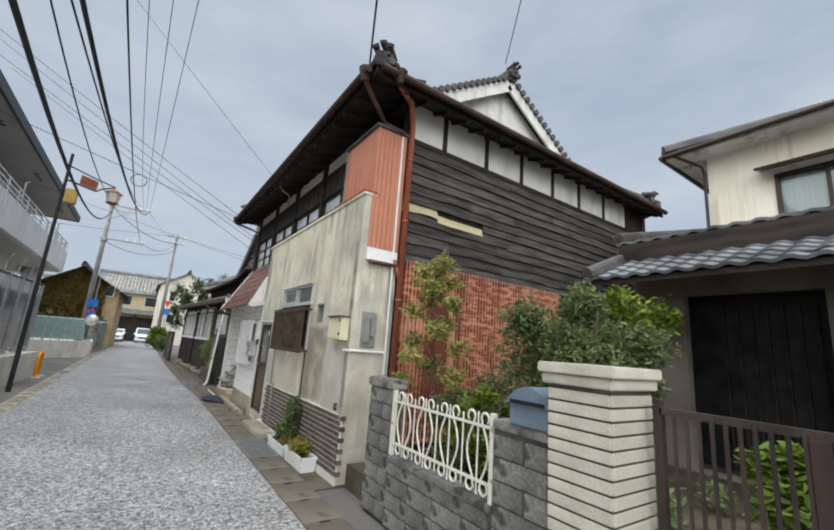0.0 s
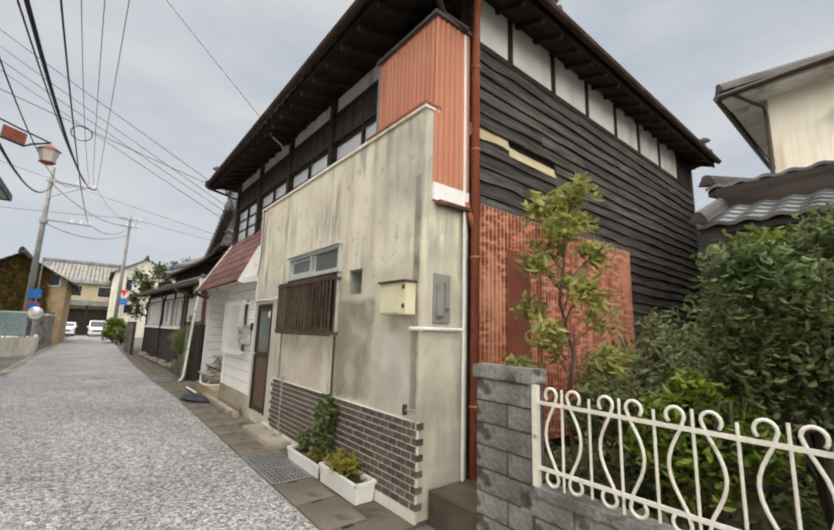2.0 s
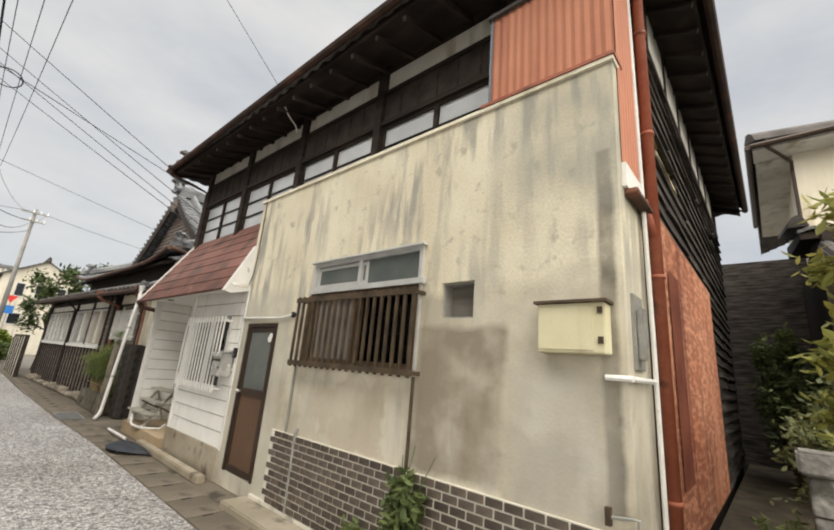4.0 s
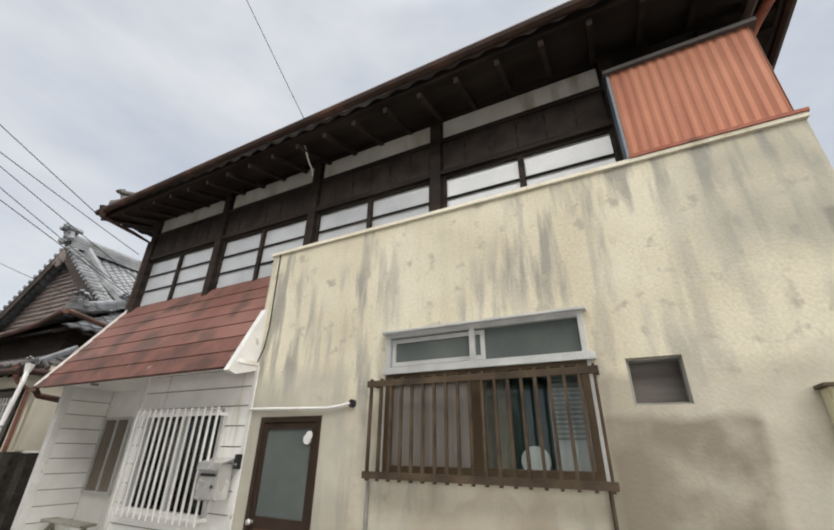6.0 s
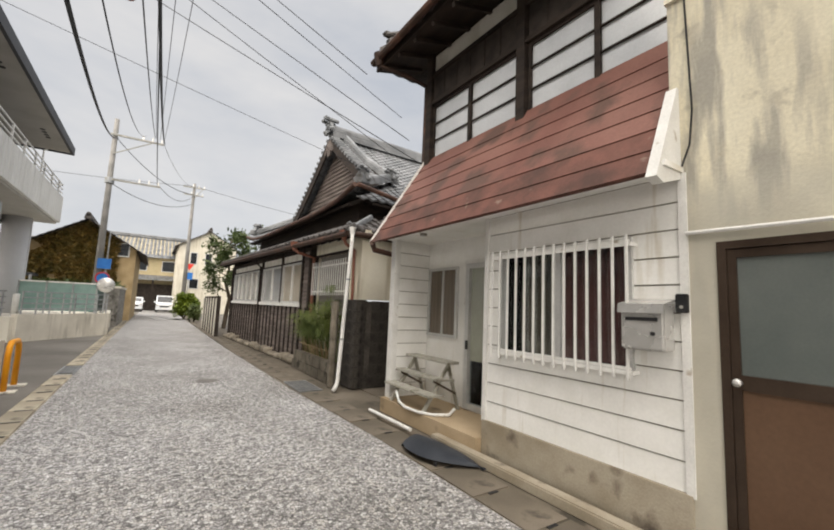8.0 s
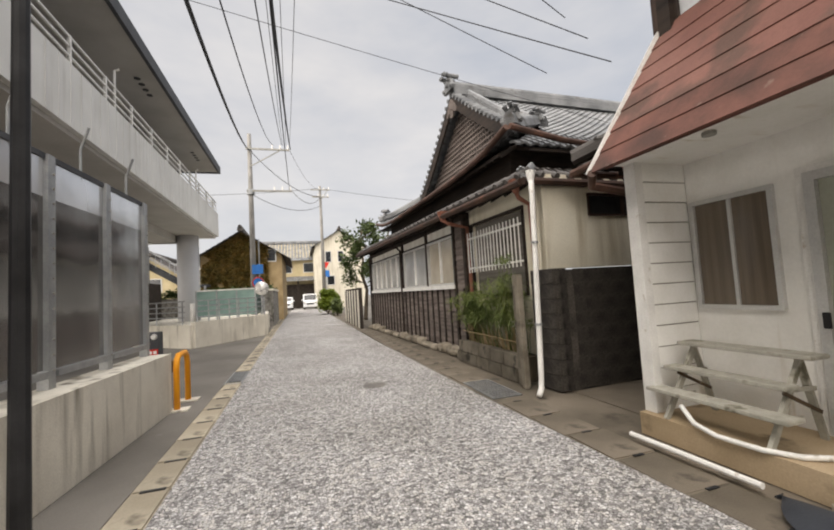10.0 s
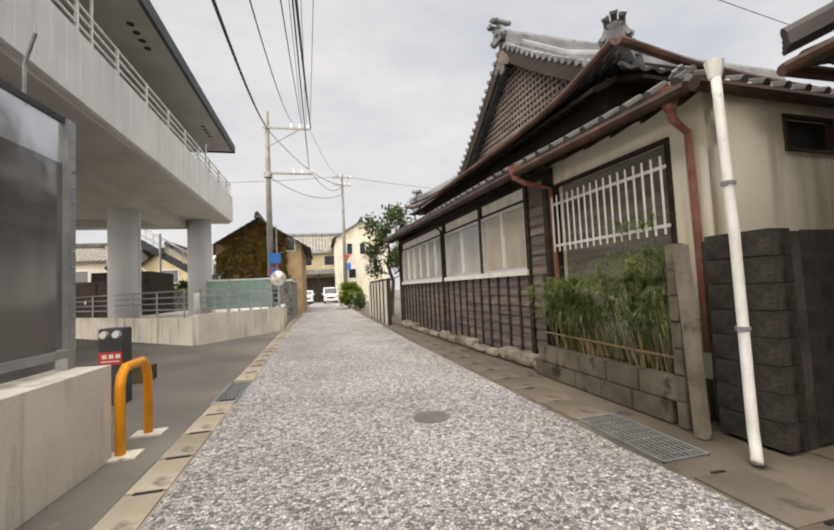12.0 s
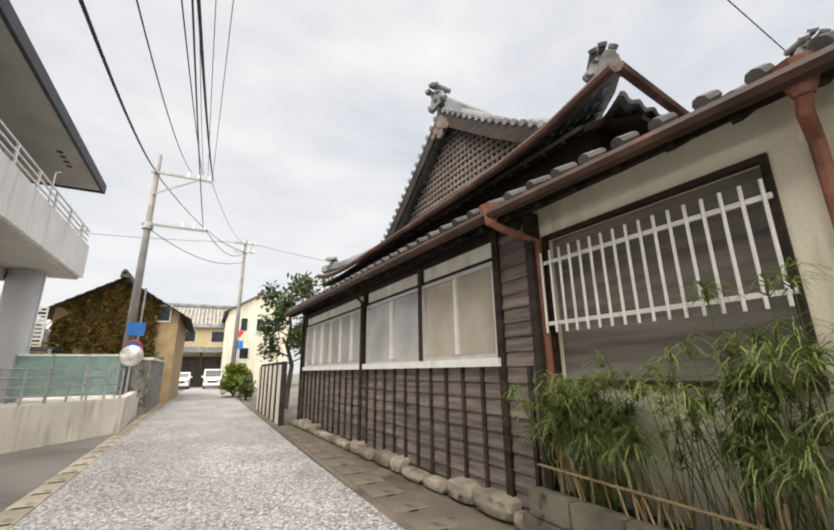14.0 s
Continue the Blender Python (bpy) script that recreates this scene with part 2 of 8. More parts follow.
M["tile"] = surf("grey_roof_tile", (0.10, 0.105, 0.11), (0.22, 0.225, 0.23), 0.55, 1.3, 30, 0.2, spots=(0.07, 0.065, 0.06), spot_scale=3, spot_lo=0.6, spec=0.5)
M["tile_dark"] = surf("dark_roof_tile", (0.05, 0.045, 0.042), (0.11, 0.10, 0.095), 0.65, 2, 40, 0.3, spots=(0.17, 0.15, 0.13), spot_scale=6, spot_lo=0.64)
M["brown"] = surf("brown_aluminium", (0.040, 0.026, 0.018), (0.062, 0.042, 0.030), 0.42, 3, 50, 0.05, metal=0.3)
M["bronze"] = surf("bronze_aluminium", (0.085, 0.058, 0.034), (0.125, 0.088, 0.052), 0.45, 3, 50, 0.05, metal=0.3)
M["doorpanel"] = surf("brown_door_panel", (0.105, 0.058, 0.034), (0.13, 0.075, 0.045), 0.45, 2, 40, 0.05, spots=(0.2, 0.15, 0.1), spot_scale=3, spot_lo=0.68)
M["rustbar"] = surf("rusty_grille", (0.048, 0.033, 0.021), (0.105, 0.074, 0.046), 0.75, 6, 60, 0.3)
M["steel"] = surf("galvanised_steel", (0.30, 0.31, 0.32), (0.42, 0.43, 0.43), 0.45, 6, 60, 0.1, metal=0.6, rand=0.08)
M["alu"] = surf("aluminium_frame", (0.55, 0.55, 0.54), (0.64, 0.64, 0.62), 0.4, 6, 60, 0.04, metal=0.35)
M["stainless"] = surf("stainless", (0.55, 0.54, 0.52), (0.66, 0.65, 0.63), 0.28, 4, 60, 0.03, metal=0.5, grain=0.04)
# Black plastic; also stands for the unlit depth of the garden house's entrance.
M["black"] = surf("black_plastic_and_unlit_depth", (0.012, 0.012, 0.013), (0.03, 0.03, 0.032), 0.5, 4, 60, 0.1)
M["rubber"] = surf("rubber_ramp", (0.022, 0.026, 0.034), (0.045, 0.05, 0.06), 0.6, 3, 60, 0.25)
M["cable"] = surf("cable", (0.015, 0.015, 0.017), (0.03, 0.03, 0.032), 0.6, 4, 40, 0.0)
# Dark colour that stands for the lack of light indoors.
M["interior"] = surf("darkened_interior", (0.06, 0.052, 0.045), (0.11, 0.095, 0.085), 0.9, 2, 40, 0.0)
M["curtain"] = surf("pale_curtain", (0.42, 0.42, 0.40), (0.55, 0.54, 0.52), 0.9, 1.5, 30, 0.1, stretch=(1, 14, 0.4))
M["curtain_beige"] = surf("beige_blind", (0.36, 0.32, 0.26), (0.50, 0.45, 0.37), 0.85, 1.2, 30, 0.06)
M["curtain_green"] = surf("dark_green_curtain", (0.03, 0.055, 0.05), (0.06, 0.095, 0.085), 0.9, 2, 30, 0.1, stretch=(1, 12, 0.4))
M["curtain_red"] = surf("maroon_curtain", (0.17, 0.068, 0.066), (0.26, 0.115, 0.11), 0.9, 2, 30, 0.1, stretch=(1, 12, 0.4))
M["curtain_brown"] = surf("brown_curtain", (0.15, 0.115, 0.09), (0.24, 0.19, 0.15), 0.9, 2, 30, 0.1, stretch=(1, 12, 0.4))
M["grey_pane"] = surf("grey_brown_pane", (0.20, 0.18, 0.16), (0.29, 0.265, 0.24), 0.15, 1.5, 40, 0.0, stretch=(1, 6, 0.4), spec=0.5)
M["frost"] = surf("frosted_glass", (0.10, 0.115, 0.11), (0.15, 0.165, 0.155), 0.16, 1.2, 60, 0.03, spec=0.5, grain=0.05)
M["darkscreen"] = surf("insect_screen_and_vent_shade", (0.15, 0.135, 0.12), (0.235, 0.215, 0.195), 0.75, 2, 60, 0.1, stretch=(1, 0.6, 9))
# Pale streaks in the colour stand for upright reflections on the dark panel.
M["screenpanel"] = surf("smoked_panel_with_sheen", (0.19, 0.185, 0.18), (0.38, 0.375, 0.37), 0.13, 0.7, 1.5, 1.0, metal=0.75, spec=0.6, streak=(0.45, 0.44, 0.43), streak_scale=(2.5, 2.5, 0.3), streak_lo=0.52, grain=0.05)
# Pale colour for the sky's reflection along the top of the screens.
M["screen_sheen"] = surf("sky_sheen_sheet", (0.66, 0.67, 0.68), (0.82, 0.83, 0.84), 0.16, 1.3, 1.5, 0.8, metal=0.7, spec=0.8, grain=0.04)
# Pale base colour stands for the sky reflected in the upper panes.
M["milky"] = surf("sky_sheen_glass", (0.50, 0.52, 0.54), (0.66, 0.68, 0.70), 0.14, 1.3, 40, 0.02, spec=0.9, grain=0.06)
M["milky_dim"] = surf("dim_frosted_glass", (0.33, 0.335, 0.33), (0.47, 0.475, 0.465), 0.15, 1.0, 40, 0.02, spec=0.6, grain=0.06)
M["milky_beige"] = surf("beige_frosted_glass", (0.36, 0.32, 0.26), (0.52, 0.47, 0.39), 0.16, 1.0, 40, 0.02, spec=0.6, grain=0.06)
M["frost_pale"] = surf("pale_frosted_glass", (0.33, 0.345, 0.28), (0.44, 0.455, 0.38), 0.2, 1.5, 50, 0.03, spec=0.5, grain=0.06)
M["rust_dark"] = surf("dark_rusted_sheet", (0.11, 0.03, 0.018), (0.19, 0.06, 0.035), 0.8, 2, 50, 0.15)
M["oldwhite"] = surf("weathered_white_wood", (0.30, 0.29, 0.245), (0.46, 0.44, 0.38), 0.8, 6, 60, 0.3, spots=(0.16, 0.15, 0.11), spot_scale=6, spot_lo=0.56)
M["block_dark"] = surf("damp_block", (0.12, 0.104, 0.08), (0.235, 0.208, 0.165), 0.9, 2.4, 60, 0.5, rand=0.2, spots=(0.05, 0.045, 0.035), spot_scale=4, spot_lo=0.56)
M["pole"] = surf("pole_concrete", (0.17, 0.165, 0.155), (0.25, 0.24, 0.225), 0.85, 2, 60, 0.2)
M["manhole"] = surf("worn_iron", (0.13, 0.12, 0.11), (0.20, 0.185, 0.165), 0.6, 9, 60, 0.5, metal=0.3)
M["glass"] = glassy("window_glass")
M["yellowbox"] = surf("cream_meter_box", (0.66, 0.61, 0.40), (0.72, 0.68, 0.48), 0.5, 3, 50, 0.02, grain=0.02, streak=(0.55, 0.48, 0.31), streak_scale=(6, 6, 1))
M["grey"] = surf("grey_box", (0.24, 0.24, 0.22), (0.34, 0.33, 0.30), 0.6, 4, 50, 0.1)
M["bluegrey"] = surf("blue_grey_mailbox", (0.15, 0.19, 0.235), (0.205, 0.25, 0.3), 0.4, 3, 60, 0.06)
M["pillartile"] = surf("cream_pillar_tile", (0.50, 0.47, 0.37), (0.62, 0.59, 0.49), 0.75, 6, 70, 0.35, rand=0.12)
M["pillarjoint"] = surf("dark_joint", (0.07, 0.06, 0.05), (0.13, 0.11, 0.09), 0.9, 6, 70, 0.3)
M["gate"] = surf("dark_gate_slat", (0.024, 0.018, 0.015), (0.06, 0.043, 0.035), 0.7, 4, 50, 0.3, stretch=(1, 1, 0.4), rand=0.25)
M["orange"] = surf("orange_paint", (0.72, 0.27, 0.01), (0.82, 0.34, 0.015), 0.4, 5, 60, 0.03, spots=(0.4, 0.18, 0.05), spot_scale=9, spot_lo=0.7, grain=0.05)
M["red"] = surf("red_sign", (0.55, 0.03, 0.02), (0.65, 0.05, 0.035), 0.5, 4, 60, 0.0)
M["blue"] = surf("blue_sign", (0.02, 0.14, 0.45), (0.03, 0.18, 0.52), 0.5, 4, 60, 0.0)
M["lbody"] = surf("pale_panel", (0.68, 0.675, 0.65), (0.76, 0.755, 0.73), 0.7, 1, 40, 0.06, streak=(0.58, 0.57, 0.54), streak_scale=(5, 5, 0.3), grain=0.04)
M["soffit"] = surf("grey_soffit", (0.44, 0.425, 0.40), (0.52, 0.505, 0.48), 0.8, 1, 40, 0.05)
M["lroof"] = surf("dark_fascia", (0.045, 0.048, 0.055), (0.08, 0.083, 0.09), 0.6, 2, 40, 0.05)
M["column"] = surf("grey_white_column", (0.64, 0.64, 0.66), (0.72, 0.72, 0.74), 0.6, 1, 40, 0.05)
M["ivywall"] = surf("ochre_wall", (0.32, 0.23, 0.12), (0.43, 0.32, 0.18), 0.9, 2, 40, 0.2)
M["ochre"] = surf("ochre_plaster", (0.42, 0.35, 0.21), (0.52, 0.44, 0.28), 0.9, 1, 40, 0.1)
M["paleyellow"] = surf("pale_yellow_render", (0.60, 0.56, 0.46), (0.68, 0.64, 0.54), 0.9, 1, 40, 0.1, streak=(0.45, 0.4, 0.3))
M["teal"] = surf("teal_fence", (0.16, 0.26, 0.235), (0.23, 0.34, 0.31), 0.35, 2, 40, 0.05)
M["carwhite"] = surf("white_car_paint", (0.66, 0.68, 0.70), (0.74, 0.76, 0.78), 0.25, 1, 40, 0.0, spec=0.5, grain=0.02)
M["carglass"] = surf("car_glass", (0.012, 0.014, 0.016), (0.02, 0.022, 0.025), 0.08, 1, 40, 0.0, spec=0.6, grain=0.02)
M["lampglass"] = surf("lamp_panel", (0.62, 0.57, 0.47), (0.70, 0.66, 0.57), 0.4, 4, 40, 0.0)
M["amber"] = surf("amber_lamp_box", (0.40, 0.24, 0.05), (0.55, 0.34, 0.09), 0.4, 3, 40, 0.0)
M["bark"] = surf("bark", (0.06, 0.045, 0.032), (0.12, 0.095, 0.07), 0.95, 6, 40, 0.5, stretch=(1, 1, 0.3))
M["stone"] = surf("rough_stone", (0.17, 0.145, 0.11), (0.33, 0.29, 0.23), 0.9, 3, 30, 0.5, rand=0.25, spots=(0.08, 0.07, 0.05), spot_scale=4, spot_lo=0.58)
M["straw"] = surf("dry_cane", (0.30, 0.22, 0.12), (0.45, 0.35, 0.20), 0.85, 5, 40, 0.2)


def leafy(name, c1, c2, trans=0.25):
    m = surf(name, c1, c2, 0.55, 1.5, 30, 0.0, spec=0.4, grain=0.1, lo=0.3, hi=0.7)
    n, l = m.node_tree.nodes, m.node_tree.links
    b = n["Principled BSDF"]
    src = b.inputs["Base Color"].links[0].from_socket
    geo = n.new("ShaderNodeNewGeometry")
    r = n.new("ShaderNodeValToRGB")
    r.color_ramp.elements[0].color, r.color_ramp.elements[1].color = (0.55, 0.6, 0.55, 1), (1.35, 1.25, 1.1, 1)
    l.new(geo.outputs["Random Per Island"], r.inputs["Fac"])
    x = n.new("ShaderNodeMix")
    x.data_type, x.blend_type = "RGBA", "MULTIPLY"
    x.inputs["Factor"].default_value = 1.0
    l.new(src, x.inputs["A"])
    l.new(r.outputs["Color"], x.inputs["B"])
    l.new(x.outputs["Result"], b.inputs["Base Color"])
    t = n.new("ShaderNodeBsdfTranslucent")
    l.new(x.outputs["Result"], t.inputs["Color"])
    mx = n.new("ShaderNodeMixShader")
    mx.inputs["Fac"].default_value = trans
    l.new(b.outputs["BSDF"], mx.inputs[1])
    l.new(t.outputs["BSDF"], mx.inputs[2])
    l.new(mx.outputs["Shader"], n["Material Output"].inputs["Surface"])
    return m


M["leaf"] = leafy("shrub_leaf", (0.10, 0.145, 0.055), (0.22, 0.27, 0.115), 0.4)
M["leaf_fine"] = leafy("fine_leaf", (0.12, 0.15, 0.065), (0.25, 0.275, 0.14), 0.35)
M["leaf_bright"] = leafy("bright_leaf", (0.11, 0.17, 0.02), (0.24, 0.31, 0.04), 0.35)
M["leaf_sapling"] = leafy("sapling_leaf", (0.22, 0.255, 0.07), (0.44, 0.43, 0.15), 0.45)
M["leaf_sedge"] = leafy("sedge_leaf", (0.13, 0.185, 0.06), (0.28, 0.335, 0.12), 0.38)
M["entrance_wall"] = surf("grey_brown_render", (0.17, 0.15, 0.125), (0.26, 0.235, 0.20), 0.9, 1.5, 50, 0.2)
M["leaf_far"] = leafy("tree_leaf", (0.04, 0.07, 0.02), (0.10, 0.14, 0.045))
M["leaf_ivy"] = leafy("ivy_leaf", (0.15, 0.125, 0.035), (0.31, 0.205, 0.07), 0.25)
M["leaf_yellow"] = leafy("yellowing_leaf", (0.20, 0.18, 0.03), (0.38, 0.30, 0.06), 0.3)


def stucco():
    """Stained cream render: yellower above, greyer repair band below, dark runs under the parapet."""
    m = surf("stained_stucco", (0.635, 0.575, 0.43), (0.74, 0.69, 0.545), 0.92, 1.4, 45, 0.15,
             streak=(0.37, 0.35, 0.30), streak_scale=(7, 7, 1.1), streak_lo=0.47, streak_hi=0.6,
             spots=(0.47, 0.43, 0.34), spot_scale=6.0, spot_lo=0.6, grain=0.1)
    n, l = m.node_tree.nodes, m.node_tree.links
    b = n["Principled BSDF"]
    src = b.inputs["Base Color"].links[0].from_socket
    tc = n.new("ShaderNodeTexCoord")
    sep = n.new("ShaderNodeSeparateXYZ")
    l.new(tc.outputs["Object"], sep.inputs["Vector"])
    ns = n.new("ShaderNodeTexNoise")
    ns.inputs["Scale"].default_value = 1.1
    ns.inputs["Detail"].default_value = 6
    l.new(tc.outputs["Object"], ns.inputs["Vector"])
    add = n.new("ShaderNodeMath")
    add.operation = "MULTIPLY_ADD"
    add.inputs[1].default_value = 1.3
    l.new(ns.outputs["Fac"], add.inputs[0])
    l.new(sep.outputs["Z"], add.inputs[2])
    r = n.new("ShaderNodeMapRange")
    r.inputs["From Min"].default_value, r.inputs["From Max"].default_value = 2.75, 2.95
    r.inputs["To Min"].default_value, r.inputs["To Max"].default_value = 0.65, 0.0
    l.new(add.outputs["Value"], r.inputs["Value"])
    ns2 = n.new("ShaderNodeTexNoise")
    ns2.inputs["Scale"].default_value = 1.7
    ns2.inputs["Detail"].default_value = 6
    l.new(tc.outputs["Object"], ns2.inputs["Vector"])
    rc = n.new("ShaderNodeValToRGB")
    rc.color_ramp.elements[0].position, rc.color_ramp.elements[0].color = 0.4, (0.33, 0.295, 0.235, 1)
    rc.color_ramp.elements[1].position, rc.color_ramp.elements[1].color = 0.6, (0.58, 0.54, 0.45, 1)
    l.new(ns2.outputs["Fac"], rc.inputs["Fac"])
    x = n.new("ShaderNodeMix")
    x.data_type = "RGBA"
    l.new(r.outputs["Result"], x.inputs["Factor"])
    l.new(src, x.inputs["A"])
    l.new(rc.outputs["Color"], x.inputs["B"])
    out = x.outputs["Result"]
    wob = n.new("ShaderNodeTexNoise")
    wob.inputs["Scale"].default_value = 3.0
    wob.inputs["Detail"].default_value = 6
    l.new(tc.outputs["Object"], wob.inputs["Vector"])

    def band(src_, lo_, hi_, soft, wobble):
        """1 between lo_ and hi_ of a coordinate, with a wobbly soft edge."""
        w_ = n.new("ShaderNodeMath")
        w_.operation = "MULTIPLY_ADD"
        w_.inputs[1].default_value = wobble
        l.new(wob.outputs["Fac"], w_.inputs[0])
        l.new(src_, w_.inputs[2])
        d = n.new("ShaderNodeMath")
        d.operation = "SUBTRACT"
        d.inputs[1].default_value = (lo_ + hi_) / 2 + wobble * 0.5
        l.new(w_.outputs["Value"], d.inputs[0])
        ab = n.new("ShaderNodeMath")
        ab.operation = "ABSOLUTE"
        l.new(d.outputs["Value"], ab.inputs[0])
        r_ = n.new("ShaderNodeMapRange")
        half = (hi_ - lo_) / 2
        r_.inputs["From Min"].default_value, r_.inputs["From Max"].default_value = half + soft / 2, half - soft / 2
        l.new(ab.outputs["Value"], r_.inputs["Value"])
        return r_.outputs["Result"]

    for y0, y1, z0, z1, soft, wobble, col, k in (
            (0.8, 1.64, 0.86, 1.98, 0.06, 0.16, (0.235, 0.20, 0.15), 0.85),
            (0.04, 0.14, 0.9, 3.2, 0.03, 0.05, (0.14, 0.125, 0.10), 0.85),
            (0.16, 0.7, 0.8, 1.7, 0.2, 0.3, (0.60, 0.58, 0.52), 0.6),
            (0.3, 0.75, 0.8, 1.25, 0.08, 0.5, (0.36, 0.33, 0.27), 0.6),
            (-0.2, 0.85, 2.9, 3.95, 0.4, 0.9, (0.34, 0.335, 0.29), 0.6),
            (1.72, 3.3, 0.8, 1.25, 0.2, 0.7, (0.60, 0.56, 0.47), 0.6),
            (2.0, 3.0, 0.9, 1.55, 0.1, 1.2, (0.40, 0.33, 0.24), 0.5),
            (3.75, 5.0, 0.1, 2.45, 0.15, 0.3, (0.47, 0.45, 0.38), 0.75)):
        f_ = n.new("ShaderNodeMath")
        f_.operation = "MULTIPLY"
        l.new(band(sep.outputs["Y"], y0, y1, soft, wobble), f_.inputs[0])
        l.new(band(sep.outputs["Z"], z0, z1, soft, wobble), f_.inputs[1])
        g_ = n.new("ShaderNodeMath")
        g_.operation = "MULTIPLY"
        v_ = n.new("ShaderNodeMapRange")
        v_.inputs["From Min"].default_value, v_.inputs["From Max"].default_value = 0.36, 0.6
        v_.inputs["To Min"].default_value, v_.inputs["To Max"].default_value = 0.5 * k, 1.05 * k
        l.new(wob.outputs["Fac"], v_.inputs["Value"])
        l.new(v_.outputs["Result"], g_.inputs[1])
        l.new(f_.outputs["Value"], g_.inputs[0])
        y_ = n.new("ShaderNodeMix")
        y_.data_type = "RGBA"
        y_.inputs["B"].default_value = (*col, 1)
        l.new(g_.outputs["Value"], y_.inputs["Factor"])
        l.new(out, y_.inputs["A"])
        out = y_.outputs["Result"]
    l.new(out, b.inputs["Base Color"])
    return m


M["stucco"] = stucco()


def rusty():
    """Salmon painted sheet with rust in rows along the battens behind it, dark rusted fields, and rib valleys darkened
    for shade and rust.
    """
    m = surf("rusted_salmon_sheet", (0.56, 0.235, 0.135), (0.65, 0.33, 0.21), 0.7, 1.2, 50, 0.12, grain=0.1)
    n, l = m.node_tree.nodes, m.node_tree.links
    b = n["Principled BSDF"]
    src = b.inputs["Base Color"].links[0].from_socket
    tc = n.new("ShaderNodeTexCoord")

    def noisy(scale, mapping, lo, hi, detail=4.0):
        mp = n.new("ShaderNodeMapping")
        mp.inputs["Scale"].default_value = mapping
        l.new(tc.outputs["Object"], mp.inputs["Vector"])
        t = n.new("ShaderNodeTexNoise")
        t.inputs["Scale"].default_value = scale
        t.inputs["Detail"].default_value = detail
        l.new(mp.outputs["Vector"], t.inputs["Vector"])
        r = n.new("ShaderNodeMapRange")
        r.inputs["From Min"].default_value, r.inputs["From Max"].default_value = lo, hi
        l.new(t.outputs["Fac"], r.inputs["Value"])
        return r.outputs["Result"]

    def times(a, b_):
        x = n.new("ShaderNodeMath")
        x.operation = "MULTIPLY"
        l.new(a, x.inputs[0])
        l.new(b_, x.inputs[1])
        return x.outputs["Value"]

    rows = noisy(1.0, (4.5, 1.6, 16.0), 0.42, 0.52, 3.0)
    fields = noisy(1.0, (1.5, 1.5, 0.8), 0.34, 0.46)
    fine = noisy(1.0, (9.0, 9.0, 9.0), 0.28, 0.44)
    big = noisy(1.0, (4.5, 4.5, 0.6), 0.56, 0.64)
    sx = n.new("ShaderNodeSeparateXYZ")
    l.new(tc.outputs["Object"], sx.inputs["Vector"])
    ang = n.new("ShaderNodeMath")
    ang.operation = "MULTIPLY"
    ang.inputs[1].default_value = 6.28319 / 0.066
    l.new(sx.outputs["X"], ang.inputs[0])
    wave = n.new("ShaderNodeMath")
    wave.operation = "SINE"
    l.new(ang.outputs["Value"], wave.inputs[0])
    groove = n.new("ShaderNodeMapRange")
    groove.inputs["From Min"].default_value, groove.inputs["From Max"].default_value = -0.9, 0.0
    groove.inputs["To Min"].default_value = 0.4
    l.new(wave.outputs["Value"], groove.inputs["Value"])
    # Rib shading coloured into the valleys, together with settled rust.
    rib_shade = n.new("ShaderNodeMath")
    rib_shade.operation = "MULTIPLY"
    rib_shade.inputs[1].default_value = 0.24
    l.new(groove.outputs["Result"], rib_shade.inputs[0])
    for fac, col in ((rib_shade.outputs["Value"], (0.20, 0.06, 0.032)), (times(times(rows, fields), times(fine, groove.outputs["Result"])), (0.15, 0.035, 0.015)), (times(big, groove.outputs["Result"]), (0.12, 0.028, 0.018))):
        x = n.new("ShaderNodeMix")
        x.data_type = "RGBA"
        l.new(fac, x.inputs["Factor"])
        l.new(src, x.inputs["A"])
        x.inputs["B"].default_value = (*col, 1)
        src = x.outputs["Result"]
    l.new(src, b.inputs["Base Color"])
    return m


M["rust"] = rusty()


# ---- building helpers ----
BASE = {}


def thing(name, at=(0, 0, 0), label="", category="", group="", kind="", turn=0.0, local=False):
    ob = new(name)
    ob.empty_display_size = 0.2
    ob.matrix_basis = pose(*at, 0, 0, turn)
    BASE[ob.name] = Vector((0, 0, 0)) if local else Vector(at)
    return tagged(ob, label, category, group, kind)


def part(name, bm, material, parent=None, label="", smooth=False):
    me = bpy.data.meshes.new(name)
    base = BASE[parent.name] if parent else Vector((0, 0, 0))
    if base.length:
        bmesh.ops.translate(bm, verts=bm.verts, vec=-base)
    bm.to_mesh(me)
    bm.free()
    me.materials.append(M[material])
    if smooth:
        me.polygons.foreach_set("use_smooth", [True] * len(me.polygons))
    ob = new(name, me)
    if parent:
        ob.parent = parent
    BASE[ob.name] = base
    return tagged(ob, label)


def solo(name, bm, material, label, category, group="", kind="", at=None, smooth=False):
    """A thing of one mesh, with its origin at its base."""
    if at is None:
        lo = [min(v.co[i] for v in bm.verts) for i in range(3)]
        hi = [max(v.co[i] for v in bm.verts) for i in range(3)]
        at = ((lo[0] + hi[0]) / 2, (lo[1] + hi[1]) / 2, lo[2])
    bmesh.ops.translate(bm, verts=bm.verts, vec=-Vector(at))
    ob = part(name, bm, material, smooth=smooth)
    ob.location = at
    BASE[ob.name] = Vector(at)
    return tagged(ob, label, category, group, kind)


def piece(name, me, parent, at, turn=(0, 0, 0), size=(1, 1, 1)):
    ob = new(name, me)
    ob.parent = parent
    ob.location = Vector(at) - BASE[parent.name]
    ob.rotation_euler = turn
    ob.scale = size
    BASE[ob.name] = Vector(at)
    return ob


